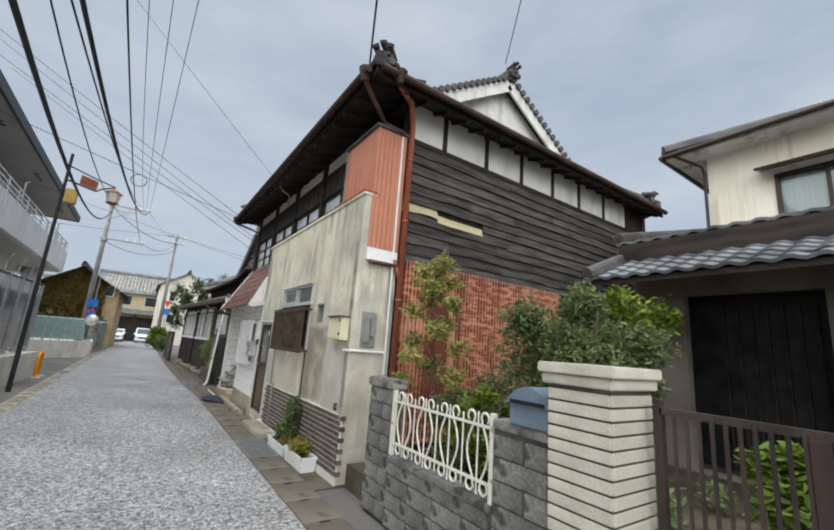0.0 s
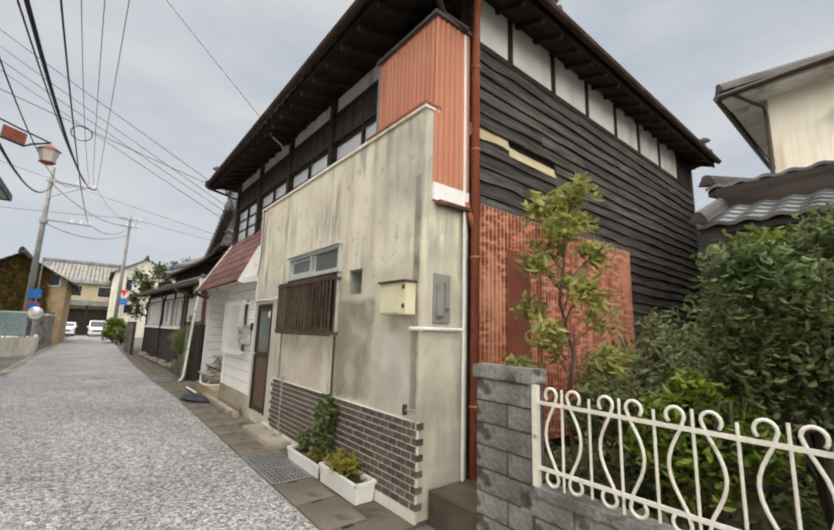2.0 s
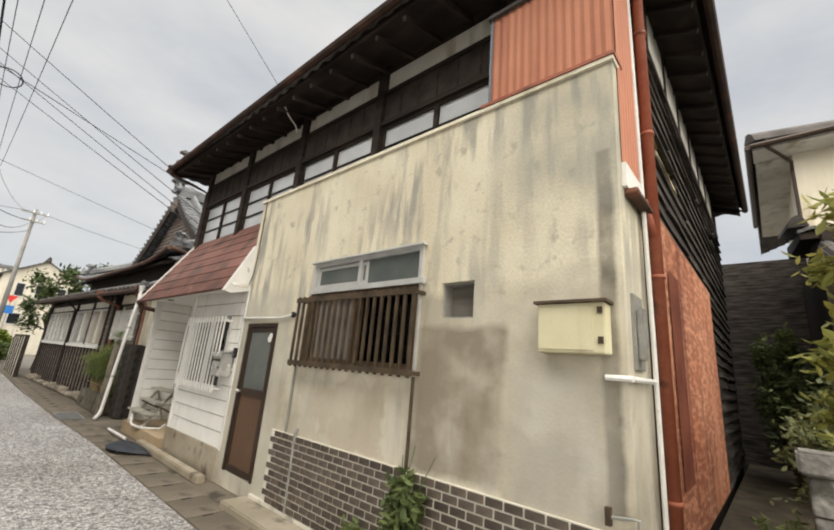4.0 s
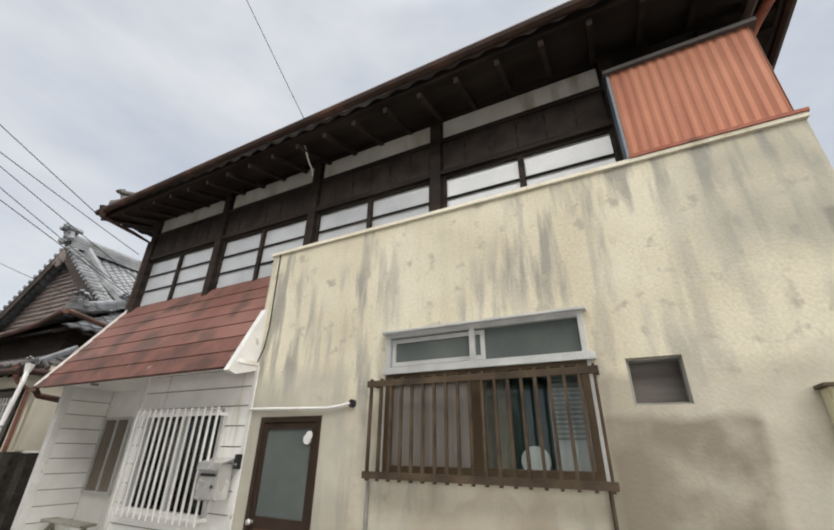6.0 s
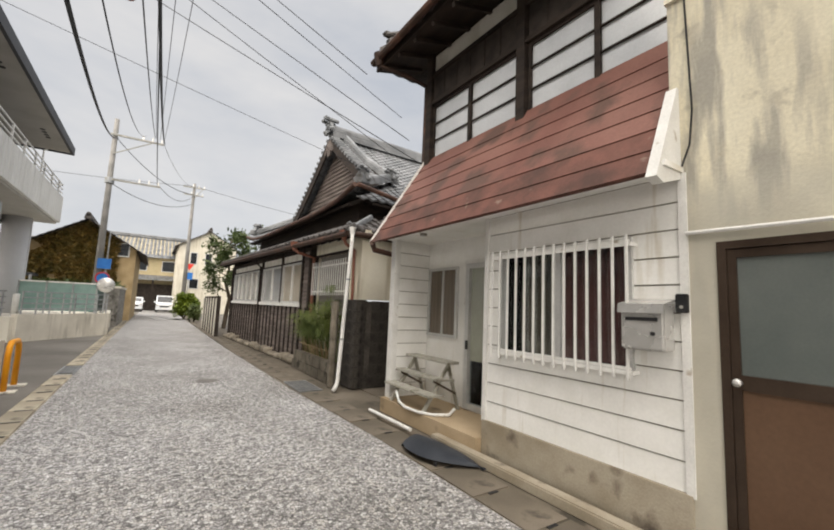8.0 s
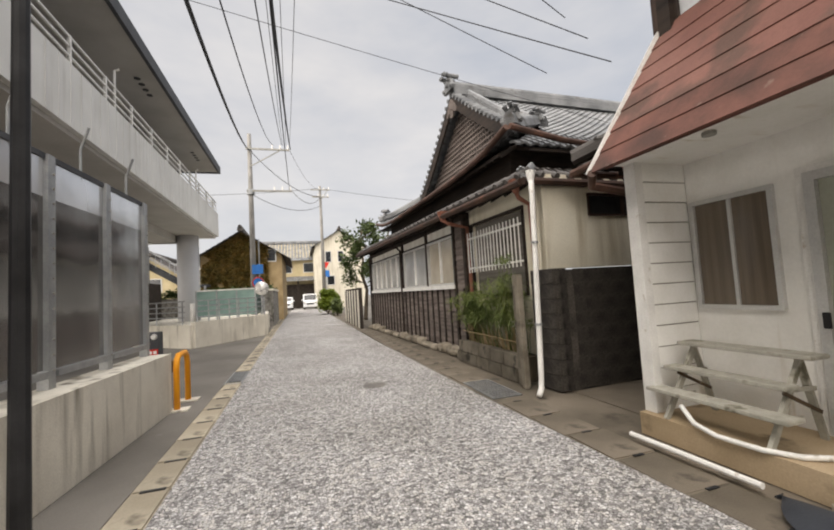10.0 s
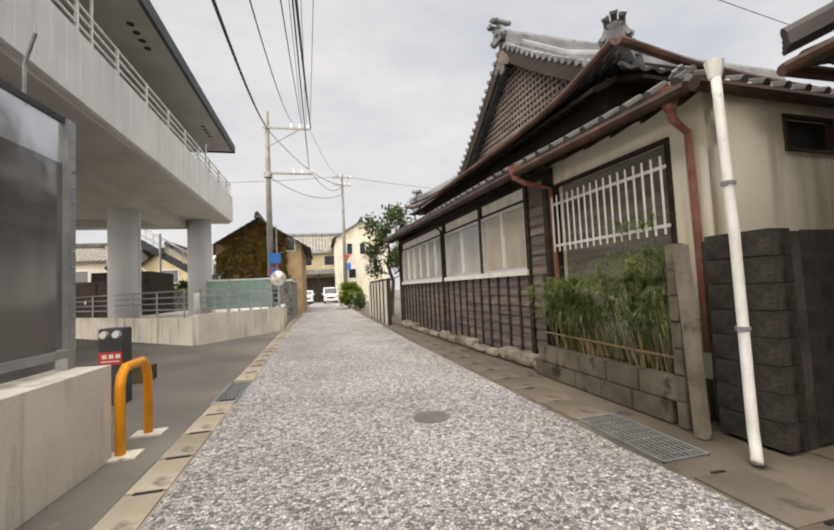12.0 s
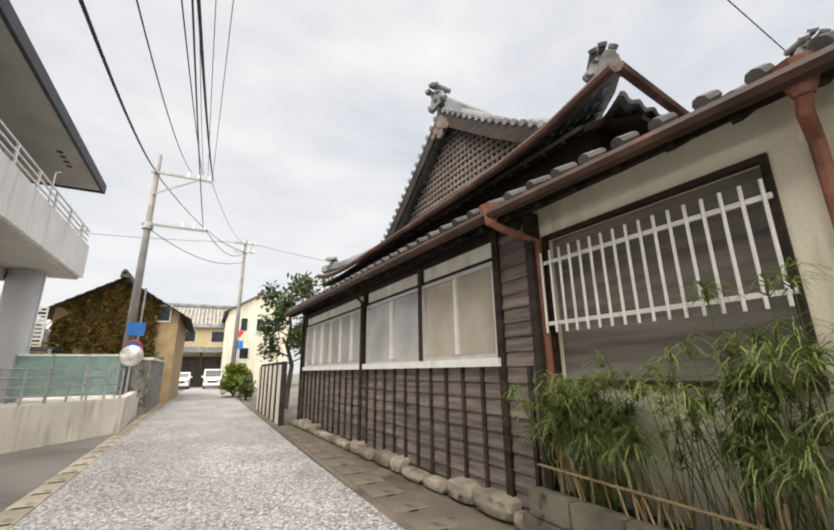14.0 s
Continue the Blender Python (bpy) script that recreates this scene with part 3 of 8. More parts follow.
def mesh_of(name, bm, material):
    me = bpy.data.meshes.new(name)
    bm.to_mesh(me)
    bm.free()
    me.materials.append(M[material])
    return me


def B():
    return bmesh.new()


def box(bm, x0, x1, y0, y1, z0, z1, r=0.0):
    v = [bm.verts.new((x, y, z)) for z in (z0, z1) for y in (y0, y1) for x in (x0, x1)]
    faces = [bm.faces.new([v[i] for i in q]) for q in ((0, 2, 3, 1), (4, 5, 7, 6), (0, 1, 5, 4), (2, 6, 7, 3), (0, 4, 6, 2), (1, 3, 7, 5))]
    if r:
        bmesh.ops.bevel(bm, geom=list({e for f in faces for e in f.edges}), offset=r, segments=2, affect="EDGES")
    return bm


def frame_of(p, q):
    d = (Vector(q) - Vector(p)).normalized()
    up = Vector((0, 0, 1)) if abs(d.z) < 0.95 else Vector((0, 1, 0))
    s = d.cross(up).normalized()
    return d, s, s.cross(d)


def beam(bm, p, q, w, h):
    """A bar of width w and height h from p to q."""
    d, s, u = frame_of(p, q)
    ends = []
    for c in (Vector(p), Vector(q)):
        ends.append([bm.verts.new(c + s * a * w / 2 + u * b * h / 2) for a, b in ((-1, -1), (1, -1), (1, 1), (-1, 1))])
    a, b = ends
    for i in range(4):
        j = (i + 1) % 4
        bm.faces.new((a[i], a[j], b[j], b[i]))
    bm.faces.new(a[::-1])
    bm.faces.new(b)
    return bm


def tube(bm, pts, r, n=8, taper=None, caps=True):
    """A round tube along points; taper gives the radius at the end."""
    pts = [Vector(p) for p in pts]
    rings, last = [], None
    for i, p in enumerate(pts):
        a = pts[max(i - 1, 0)]
        b = pts[min(i + 1, len(pts) - 1)]
        d = (b - a).normalized()
        if last is None:
            _, s, u = frame_of(a, b)
        else:
            s = (last - d * last.dot(d)).normalized()
            u = s.cross(d)
        last = s
        k = r if taper is None else r + (taper - r) * i / (len(pts) - 1)
        rings.append([bm.verts.new(p + (s * math.cos(6.28319 * j / n) + u * math.sin(6.28319 * j / n)) * k) for j in range(n)])
    for a, b in zip(rings, rings[1:]):
        for j in range(n):
            bm.faces.new((a[j], a[(j + 1) % n], b[(j + 1) % n], b[j]))
    if caps:
        bm.faces.new(rings[0][::-1])
        bm.faces.new(rings[-1])
    return bm


def prism(bm, poly, axis, a, b):
    """Extrude a polygon of the two other axes along axis from a to b."""
    def at(p, k):
        return {"x": (k, p[0], p[1]), "y": (p[0], k, p[1]), "z": (p[0], p[1], k)}[axis]
    lo = [bm.verts.new(at(p, a)) for p in poly]
    hi = [bm.verts.new(at(p, b)) for p in poly]
    n = len(poly)
    for i in range(n):
        j = (i + 1) % n
        bm.faces.new((lo[i], lo[j], hi[j], hi[i]))
    bm.faces.new(lo[::-1])
    bm.faces.new(hi)
    bmesh.ops.recalc_face_normals(bm, faces=bm.faces)
    return bm


def wall(bm, axis, a0, a1, u0, u1, z0, z1, holes=()):
    """A wall of thickness a0..a1 along axis, that runs u0..u1 and has openings (u0, u1, z0, z1); one closed skin."""
    us = sorted({u0, u1, *[k for h in holes for k in h[:2]]})
    zs = sorted({z0, z1, *[k for h in holes for k in h[2:]]})
    made = {}

    def vert(a, i, j):
        if (a, i, j) not in made:
            made[a, i, j] = bm.verts.new((a, us[i], zs[j]) if axis == "x" else (us[i], a, zs[j]))
        return made[a, i, j]

    def solid(i, j):
        if not (0 <= i < len(us) - 1 and 0 <= j < len(zs) - 1):
            return False
        return not any(h[0] <= us[i] and us[i + 1] <= h[1] and h[2] <= zs[j] and zs[j + 1] <= h[3] for h in holes)

    fresh = []
    for i in range(len(us) - 1):
        for j in range(len(zs) - 1):
            if not solid(i, j):
                continue
            for a in (a0, a1):
                fresh.append(bm.faces.new((vert(a, i, j), vert(a, i + 1, j), vert(a, i + 1, j + 1), vert(a, i, j + 1))))
            for di, dj, p, q in ((-1, 0, (i, j), (i, j + 1)), (1, 0, (i + 1, j), (i + 1, j + 1)), (0, -1, (i, j), (i + 1, j)), (0, 1, (i, j + 1), (i + 1, j + 1))):
                if not solid(i + di, j + dj):
                    fresh.append(bm.faces.new((vert(a0, *p), vert(a0, *q), vert(a1, *q), vert(a1, *p))))
    bmesh.ops.recalc_face_normals(bm, faces=fresh)
    return bm


def frame_rect(bm, axis, a0, a1, u0, u1, z0, z1, w):
    """A rectangular frame with members w wide."""
    return wall(bm, axis, a0, a1, u0, u1, z0, z1, [(u0 + w, u1 - w, z0 + w, z1 - w)])


def ribs(bm, axis, at, u0, u1, z0, z1, pitch=0.076, depth=0.018, rows=1):
    """A corrugated sheet, upright waves, facing the low side of the axis."""
    n = int((u1 - u0) / pitch * 4)
    zs = [z0 + (z1 - z0) * i / rows for i in range(rows + 1)]
    grid = []
    for z in zs:
        row = []
        for i in range(n + 1):
            u = u0 + (u1 - u0) * i / n
            d = at + depth * math.sin(6.28319 * u / pitch)
            row.append(bm.verts.new((d, u, z) if axis == "x" else (u, d, z)))
        grid.append(row)
    for a, b in zip(grid, grid[1:]):
        for i in range(n):
            bm.faces.new((a[i], a[i + 1], b[i + 1], b[i]))
    return bm


def tiles(bm, o, ud, vd, lo, hi, vlen, pitch=0.28, course=0.25, wave=0.022, sag=0.0, lift=0.0, thick=0.045):
    """Courses of wavy roof tiles. o: the eave's start; ud along the eave, vd up the slope; lo(v), hi(v): the slope's edges."""
    o, ud, vd = Vector(o), Vector(ud).normalized(), Vector(vd).normalized()
    nz = ud.cross(vd)
    if nz.z < 0:
        nz = -nz
    nv = max(1, int(vlen / course))
    course = vlen / nv
    a0, b0 = lo(0), hi(0)
    mid, half = (a0 + b0) / 2, (b0 - a0) / 2

    def spot(u, v, h):
        p = o + ud * u + vd * v + nz * (h + wave * math.sin(6.28319 * u / pitch))
        p.z -= sag * math.sin(math.pi * min(1, v / vlen))
        if lift:
            p.z += lift * abs((u - mid) / half) ** 5 * max(0, 1 - v / vlen)
        return bm.verts.new(p)

    for i in range(nv):
        v0, v1 = i * course, (i + 1) * course
        ua, ub = lo(v0), hi(v0)
        uc, ud_ = lo(v1), hi(v1)
        n = max(2, int((ub - ua) / pitch * 5))
        ra, rb, rd = [], [], []
        for k in range(n + 1):
            f = k / n
            u, w = ua + (ub - ua) * f, uc + (ud_ - uc) * f
            ra.append(spot(u, v0, 0.03))
            rd.append(spot(u, v0, 0.03 - thick))
            rb.append(spot(w, v1, 0.0))
        for k in range(n):
            bm.faces.new((ra[k], ra[k + 1], rb[k + 1], rb[k]))
            bm.faces.new((rd[k], rd[k + 1], ra[k + 1], ra[k]))
    return bm


def ridge(bm, pts, w=0.22, h=0.2):
    """Stacked ridge tiles with a round cap along points."""
    for p, q in zip(pts, pts[1:]):
        p, q = Vector(p), Vector(q)
        for k, (ww, zz) in enumerate(((w * 1.25, h * 0.2), (w * 1.1, h * 0.5), (w, h * 0.8))):
            beam(bm, p + Vector((0, 0, zz)), q + Vector((0, 0, zz)), ww, h * 0.26)
    tube(bm, [Vector(p) + Vector((0, 0, h)) for p in pts], w * 0.42, 8)
    return bm


def oni(bm, at, face, s=1.0):
    """Ridge-end tile: a shield with scrolls, a boss and horned top cylinders, facing along face."""
    at, d = Vector(at), Vector((face[0], face[1], 0)).normalized()
    r = Vector((-d.y, d.x, 0))
    up = Vector((0, 0, 1))
    ring = [(-0.34, 0), (-0.40, 0.1), (-0.30, 0.2), (-0.24, 0.34), (-0.14, 0.48), (0, 0.54), (0.14, 0.48), (0.24, 0.34), (0.30, 0.2), (0.40, 0.1), (0.34, 0)]
    f = [bm.verts.new(at + (r * a + up * b + d * 0.05) * s) for a, b in ring]
    g = [bm.verts.new(at + (r * a + up * b - d * 0.06) * s) for a, b in ring]
    bm.faces.new(f)
    bm.faces.new(g[::-1])
    for i in range(len(ring)):
        j = (i + 1) % len(ring)
        bm.faces.new((f[i], g[i], g[j], f[j]))
    for a, b, k in ((-0.28, 0.1, 0.1), (0.28, 0.1, 0.1), (0, 0.24, 0.13), (-0.13, 0.38, 0.07), (0.13, 0.38, 0.07)):
        tube(bm, [at + (r * a + up * b + d * 0.02) * s, at + (r * a + up * b + d * 0.12) * s], k * s, 10, k * 0.6 * s)
    for a, b in ((-0.17, 0.5), (0, 0.6), (0.17, 0.5)):
        tube(bm, [at + (r * a + up * b - d * 0.3) * s, at + (r * a + up * b + d * 0.16) * s], 0.075 * s, 10)
        tube(bm, [at + (r * a + up * b + d * 0.16) * s, at + (r * a * 1.15 + up * (b + 0.06) + d * 0.2) * s], 0.09 * s, 10)
    return bm


def leaves(bm, c, rad, n, size, rnd, shell=0.45, long=2.0, droop=0.2):
    """Scatter n folded leaves in a lumpy ellipsoid."""
    c = Vector(c)
    for _ in range(n):
        d = Vector((rnd.gauss(0, 1), rnd.gauss(0, 1), rnd.gauss(0, 1))).normalized()
        k = shell + (1 - shell) * rnd.random() ** 0.6
        k *= 0.82 + 0.5 * noise.noise(d * 2.3 + c)
        p = c + Vector((d.x * rad[0], d.y * rad[1], d.z * rad[2])) * k
        a = Vector((rnd.gauss(0, 1), rnd.gauss(0, 1), rnd.gauss(0, 0.6) - droop)).normalized()
        b = a.cross(Vector((rnd.gauss(0, 0.5), rnd.gauss(0, 0.5), 1))).normalized()
        s = size * (0.6 + 0.8 * rnd.random())
        up = a.cross(b) * s * 0.15
        e = a * s * long
        q = [bm.verts.new(p - e * 0.5), bm.verts.new(p - e * 0.15 + b * s * 0.42 + up), bm.verts.new(p + e * 0.2 + b * s * 0.36 + up),
             bm.verts.new(p + e * 0.5), bm.verts.new(p + e * 0.2 - b * s * 0.36 + up), bm.verts.new(p - e * 0.15 - b * s * 0.42 + up)]
        bm.faces.new((q[0], q[1], q[2], q[3]))
        bm.faces.new((q[0], q[3], q[4], q[5]))
    return bm


def limb(bm, p, q, r0, r1, rnd, bends=4):
    p, q = Vector(p), Vector(q)
    pts = [p.lerp(q, i / bends) + Vector((rnd.uniform(-1, 1), rnd.uniform(-1, 1), 0)) * (0.04 * (q - p).length if 0 < i < bends else 0) for i in range(bends + 1)]
    return tube(bm, pts, r0, 6, r1)


def blade(bm, p, d, length, w, rnd, bend=0.5):
    """A long arching grass blade."""
    p, d = Vector(p), Vector(d).normalized()
    s = d.cross(Vector((0, 0, 1)))
    s = s.normalized() if s.length > 0.01 else Vector((1, 0, 0))
    last = None
    for i in range(4):
        f = i / 3
        c = p + d * length * f - Vector((0, 0, 1)) * bend * length * f * f
        k = w * (1 - f * 0.9) / 2
        cur = (bm.verts.new(c - s * k), bm.verts.new(c + s * k))
        if last:
            bm.faces.new((last[0], last[1], cur[1], cur[0]))
        last = cur
    return bm


# ---- ground and road ----
solo("ground", box(B(), -300, 300, -300, 300, -0.4, -0.03), "asphalt", "dark worn asphalt and bare ground around the street", "ground", kind="structure", at=(0, 0, -0.4))
solo("road", prism(B(), [(-4.17, -40), (-0.72, -40), (-0.72, 8.0), (-0.85, 11.0), (-0.95, 18.0), (-0.9, 62), (-4.05, 62), (-4.17, 24)], "z", -0.2, 0.0), "road", "pale grey coarse open-graded asphalt lane", "road", kind="structure", at=(0, 0, -0.2))
solo("parking_lot", box(B(), -45, -4.47, -40, 45, -0.2, -0.004), "asphalt", "dark patched asphalt of the open parking lot", "parking lot", kind="structure", at=(-20, 0, -0.2))
solo("garden_soil", box(B(), 0.12, 30, -12, -0.03, -0.2, 0.25), "earth", "dark damp garden soil behind the block wall", "soil", kind="structure", at=(8, -6, -0.2))

# ---- old two-storey house ----
house = thing("old_house", (0, 0, 0), "old two-storey house, stained cream render, dark planks, tiled roof", "house")
WIN = (1.65, 3.34, 1.6, 2.72)
VENT = (1.1, 1.43, 2.045, 2.35)
DOOR = (4.02, 4.79, 0.19, 2.04)
bm = wall(B(), "x", 0.0, 0.15, 0.0, 5.05, 0.0, 3.90, [WIN, VENT, DOOR, (4.97, 5.05, 0.0, 2.56)])
part("front_wall", bm, "stucco", house, "stained cream rendered street wall with grey runs")
part("side_return", wall(B(), "y", 0.004, 0.12, 0.15, 0.62, 0.0, 3.1), "stucco", house)
bm = box(B(), -0.025, 0.17, -0.015, 5.06, 3.90, 3.935)
part("parapet_cap", bm, "cream", house)
part("parapet_flashing", box(B(), -0.035, 0.18, -0.025, 1.1, 3.937, 3.965), "pipe", house, "rust-red flashing on the parapet")
part("flat_roof", box(B(), 0.15, 0.44, 0.12, 5.0, 3.62, 3.7), "concrete", house)
# brick plinth
brick_base = part("brick_plinth", box(B(), -0.018, 0.0, -0.02, 3.74, 0.1, 0.83), "mortar", house, "plinth of brown bricks with pale mortar")
part("foundation", box(B(), -0.03, 0.0, -0.02, 4.0, 0.0, 0.1), "concrete", house)
# window
win = part("window", wall(B(), "x", -0.03, 0.06, WIN[0], WIN[1], WIN[2], WIN[3], [(WIN[0] + 0.04, WIN[1] - 0.04, 1.64, 2.35), (WIN[0] + 0.04, 2.5, 2.42, 2.68), (2.54, WIN[1] - 0.04, 2.42, 2.68)]), "alu", house, "silver aluminium sliding window with a transom")
part("sash", frame_rect(B(), "x", 0.0, 0.03, 2.42, 3.29, 2.43, 2.67, 0.035), "alu", win)
part("pane", box(B(), 0.03, 0.036, 1.7, 3.33, 1.64, 2.35), "glass", win).visible_shadow = False
part("pane", box(B(), 0.012, 0.018, 1.69, 3.31, 2.42, 2.68), "frost", win)
part("head_flashing", box(B(), -0.07, 0.0, WIN[0] - 0.03, WIN[1] + 0.03, 2.72, 2.74), "alu", win)
part("transom_rail", box(B(), -0.05, 0.0, 1.61, 3.34, 2.355, 2.415, 0.006), "alu", win)
part("transom_lip", box(B(), -0.065, -0.05, 1.60, 3.35, 2.355, 2.37), "alu", win)
part("lower_frame", frame_rect(B(), "x", -0.04, 0.03, WIN[0] + 0.02, WIN[1] - 0.02, 1.6, 2.37, 0.05), "bronze", win, "brown aluminium frame")
part("sash_stile", box(B(), -0.02, 0.028, 2.46, 2.56, 1.64, 2.33), "bronze", win)
part("sash_pane", box(B(), 0.02, 0.026, 2.56, 3.31, 1.64, 2.33), "grey_pane", win, "grey-brown frosted pane")
part("louvre_panel", box(B(), 0.1, 0.12, 1.72, 1.98, 1.64, 2.33), "white", win, "white louvred panel behind the glass")
for i in range(15):
    part("louvre", box(B(), 0.085, 0.1, 1.75, 1.95, 1.84 + i * 0.032, 1.856 + i * 0.032), "grey", win)
part("fan_cage", tube(B(), [(0.07, 2.12, 1.7), (0.12, 2.12, 1.7)], 0.1, 20), "white", win, "white round fan head behind the glass")
for y0, y1, cname in ((1.98, 2.3, "curtain_green"), (2.3, 2.5, "curtain_beige"), (2.5, 3.33, "curtain")):
    bmc = B()
    n = int((y1 - y0) / 0.02)
    ra = [bmc.verts.new((0.16 + 0.015 * math.sin(i * 0.9), y0 + (y1 - y0) * i / n, 1.62)) for i in range(n + 1)]
    rb = [bmc.verts.new((0.16 + 0.015 * math.sin(i * 0.9), y0 + (y1 - y0) * i / n, 2.38)) for i in range(n + 1)]
    for i in range(n):
        bmc.faces.new((ra[i], ra[i + 1], rb[i + 1], rb[i]))
    part("curtain", bmc, cname, win)
# rusty grille over the window
grille = thing("window_grille", (0, 2.5, 1.56), "rusty brown steel grille bolted over the window", "window grille")
bm = B()
for z in (1.58, 2.27):
    beam(bm, (-0.13, 1.6, z), (-0.13, 3.44, z), 0.03, 0.05)
    beam(bm, (0.0, 1.62, z), (-0.14, 1.62, z), 0.03, 0.03)
    beam(bm, (0.0, 3.42, z), (-0.14, 3.42, z), 0.03, 0.03)
part("rail", bm, "rustbar", grille)
for i in range(19):
    y = 1.63 + i * 0.0985
    part("bar", box(B(), -0.143, -0.117, y - 0.01, y + 0.01, 1.54, 2.31), "rustbar", grille)
# vent
vent = part("vent_opening", frame_rect(B(), "x", 0.03, 0.15, VENT[0], VENT[1], VENT[2], VENT[3], 0.015), "grey", house)
# Darker sheet stands for the shade inside the vent.
part("vent_back", box(B(), 0.14, 0.16, VENT[0], VENT[1], VENT[2], VENT[3]), "darkscreen", vent)
# door
door = part("door_frame", wall(B(), "x", -0.012, 0.06, DOOR[0], DOOR[1], DOOR[2], DOOR[3], [(DOOR[0] + 0.05, DOOR[1] - 0.05, DOOR[2], DOOR[3] - 0.05)]), "brown", house, "brown aluminium back door with frosted glass above")
part("door", wall(B(), "x", 0.0, 0.04, DOOR[0] + 0.052, DOOR[1] - 0.052, 0.2, 1.985, [(4.12, 4.69, 1.2, 1.93), (4.12, 4.69, 0.27, 1.11)]), "brown", door)
part("glass", box(B(), 0.015, 0.025, 4.12, 4.69, 1.2, 1.93), "frost", door)
part("panel", box(B(), 0.012, 0.025, 4.12, 4.69, 0.27, 1.11), "doorpanel", door)
bm = tube(B(), [(0.0, 4.70, 1.155), (-0.035, 4.70, 1.155)], 0.012, 10)
tube(bm, [(-0.035, 4.70, 1.155), (-0.06, 4.70, 1.155)], 0.027, 12, 0.022)
part("knob", bm, "stainless", door, "round metal door knob", smooth=True)
bm = tube(B(), [(-0.002, 4.17, 1.84), (0.012, 4.17, 1.84)], 0.045, 14)
tube(bm, [(-0.003, 4.15, 1.87), (0.012, 4.15, 1.87)], 0.04, 14)
part("sticker", bm, "white", door, "round white sticker")
# pink corner box and white lap
bm = B()
ribs(bm, "x", 0.1, 0.0, 1.08, 3.13, 5.02, depth=0.006)
ribs(bm, "y", -0.015, 0.1, 0.62, 3.13, 5.02, depth=0.008)
box(bm, 0.12, 0.6, 0.01, 1.06, 3.1, 5.0)
part("corner_cladding", bm, "salmon", house, "salmon corrugated metal cladding on the upper corner")
part("cladding_side", box(B(), 0.09, 0.44, 1.08, 1.1, 3.6, 5.02), "bluegrey", house)
part("cladding_cap", box(B(), 0.06, 0.64, -0.05, 1.12, 5.02, 5.06), "tile_dark", house)
part("lap_board", box(B(), 0.1, 0.6, -0.03, -0.002, 2.94, 3.12), "siding", house)
bm = box(B(), 0.14, 0.6, -0.085, -0.003, 2.895, 2.935, 0.006)
part("lap_gutter", bm, "gutterpipe", house)
# upper storey street wall
UP = [(1.12, 2.96), (3.10, 4.86), (5.0, 6.78), (6.94, 8.74)]
part("upper_wall", wall(B(), "x", 0.46, 0.6, 0.62, 8.85, 3.6, 5.75, [(a, b, 3.86, 4.78) for a, b in UP]), "darkwood", house, "dark timber upper storey")
for a, b in UP:
    w = part("upper_window", frame_rect(B(), "x", 0.44, 0.5, a, b, 3.86, 4.80, 0.04), "darkwood", house, "dark wooden sliding windows, panes coloured pale for the reflected sky")
    bm = B()
    mid = (a + b) / 2
    box(bm, 0.43, 0.47, mid - 0.03, mid + 0.03, 3.9, 4.76)
    for z in (4.2, 4.48):
        box(bm, 0.445, 0.47, a + 0.04, b - 0.04, z - 0.008, z + 0.008)
    part("muntin", bm, "darkwood", w)
    part("pane", box(B(), 0.475, 0.48, a + 0.04, mid - 0.03, 3.9, 4.76), "milky", w)
    part("pane", box(B(), 0.475, 0.48, mid + 0.03, b - 0.04, 3.9, 4.76), "milky", w)
    part("shade", box(B(), 0.53, 0.54, a, b, 3.86, 4.78), "curtain", w)
    part("fanlight", box(B(), 0.425, 0.459, a + 0.02, b - 0.02, 4.86, 5.28), "batten", house)
    part("plaster_band", box(B(), 0.44, 0.459, a + 0.02, b - 0.02, 5.34, 5.64), "plaster", house)
    for k in range(1, 6):
        y = a + (b - a) * k / 6
        part("slat", box(B(), 0.415, 0.424, y - 0.012, y + 0.012, 4.86, 5.28), "darkwood", house)
for y in (1.05, 3.03, 4.93, 6.86, 8.8):
    part("post", box(B(), 0.38, 0.46, y - 0.065, y + 0.065, 3.7, 5.7), "darkwood", house)
bm = box(B(), 0.40, 0.459, 1.1, 8.86, 4.8, 4.86)
box(bm, 0.40, 0.459, 1.1, 8.86, 5.28, 5.34)
part("rail", bm, "darkwood", house)
# the old frame has settled towards the near corner
for o in house.children_recursive:
    if o.name.split(".")[0] in ("upper_window", "muntin", "pane", "shade", "fanlight", "plaster_band", "slat", "rail") and min(v.co.x for v in o.data.vertices) > 0.38:
        for v in o.data.vertices:
            v.co.z += 0.014 * (v.co.y - 8.7)
# end and back walls
bm = box(B(), 0.76, 8.0, 8.86, 9.0, 0, 2.66)
box(bm, 0.6, 8.0, 8.86, 9.0, 2.66, 5.75)
part("end_wall", bm, "darkwood", house)
part("lower_end_wall", box(B(), 0.62, 8.0, 9.05, 9.1, 0, 3.9), "cream", house)
part("back_wall", box(B(), 8.0, 8.15, 0, 9.0, 0, 5.75), "plank", house)
# Unseen floors and inner wall, added to keep the house dark inside.
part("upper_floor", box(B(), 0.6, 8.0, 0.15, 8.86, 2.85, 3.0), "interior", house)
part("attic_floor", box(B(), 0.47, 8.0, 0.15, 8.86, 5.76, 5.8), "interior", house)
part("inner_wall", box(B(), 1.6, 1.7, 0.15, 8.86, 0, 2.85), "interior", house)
# side wall in planks, plaster panels and corrugated sheet
side = part("side_wall", box(B(), 0.62, 8.0, 0.03, 0.15, 0, 5.75), "batten", house, "weathered dark plank gable side")
PX = [0.66, 1.37, 2.35, 3.3, 4.27, 5.2, 6.17, 7.17]
for x in PX:
    part("panel_post", box(B(), x - 0.045, x + 0.045, -0.015, 0.03, 5.062, 5.75), "darkwood", house)
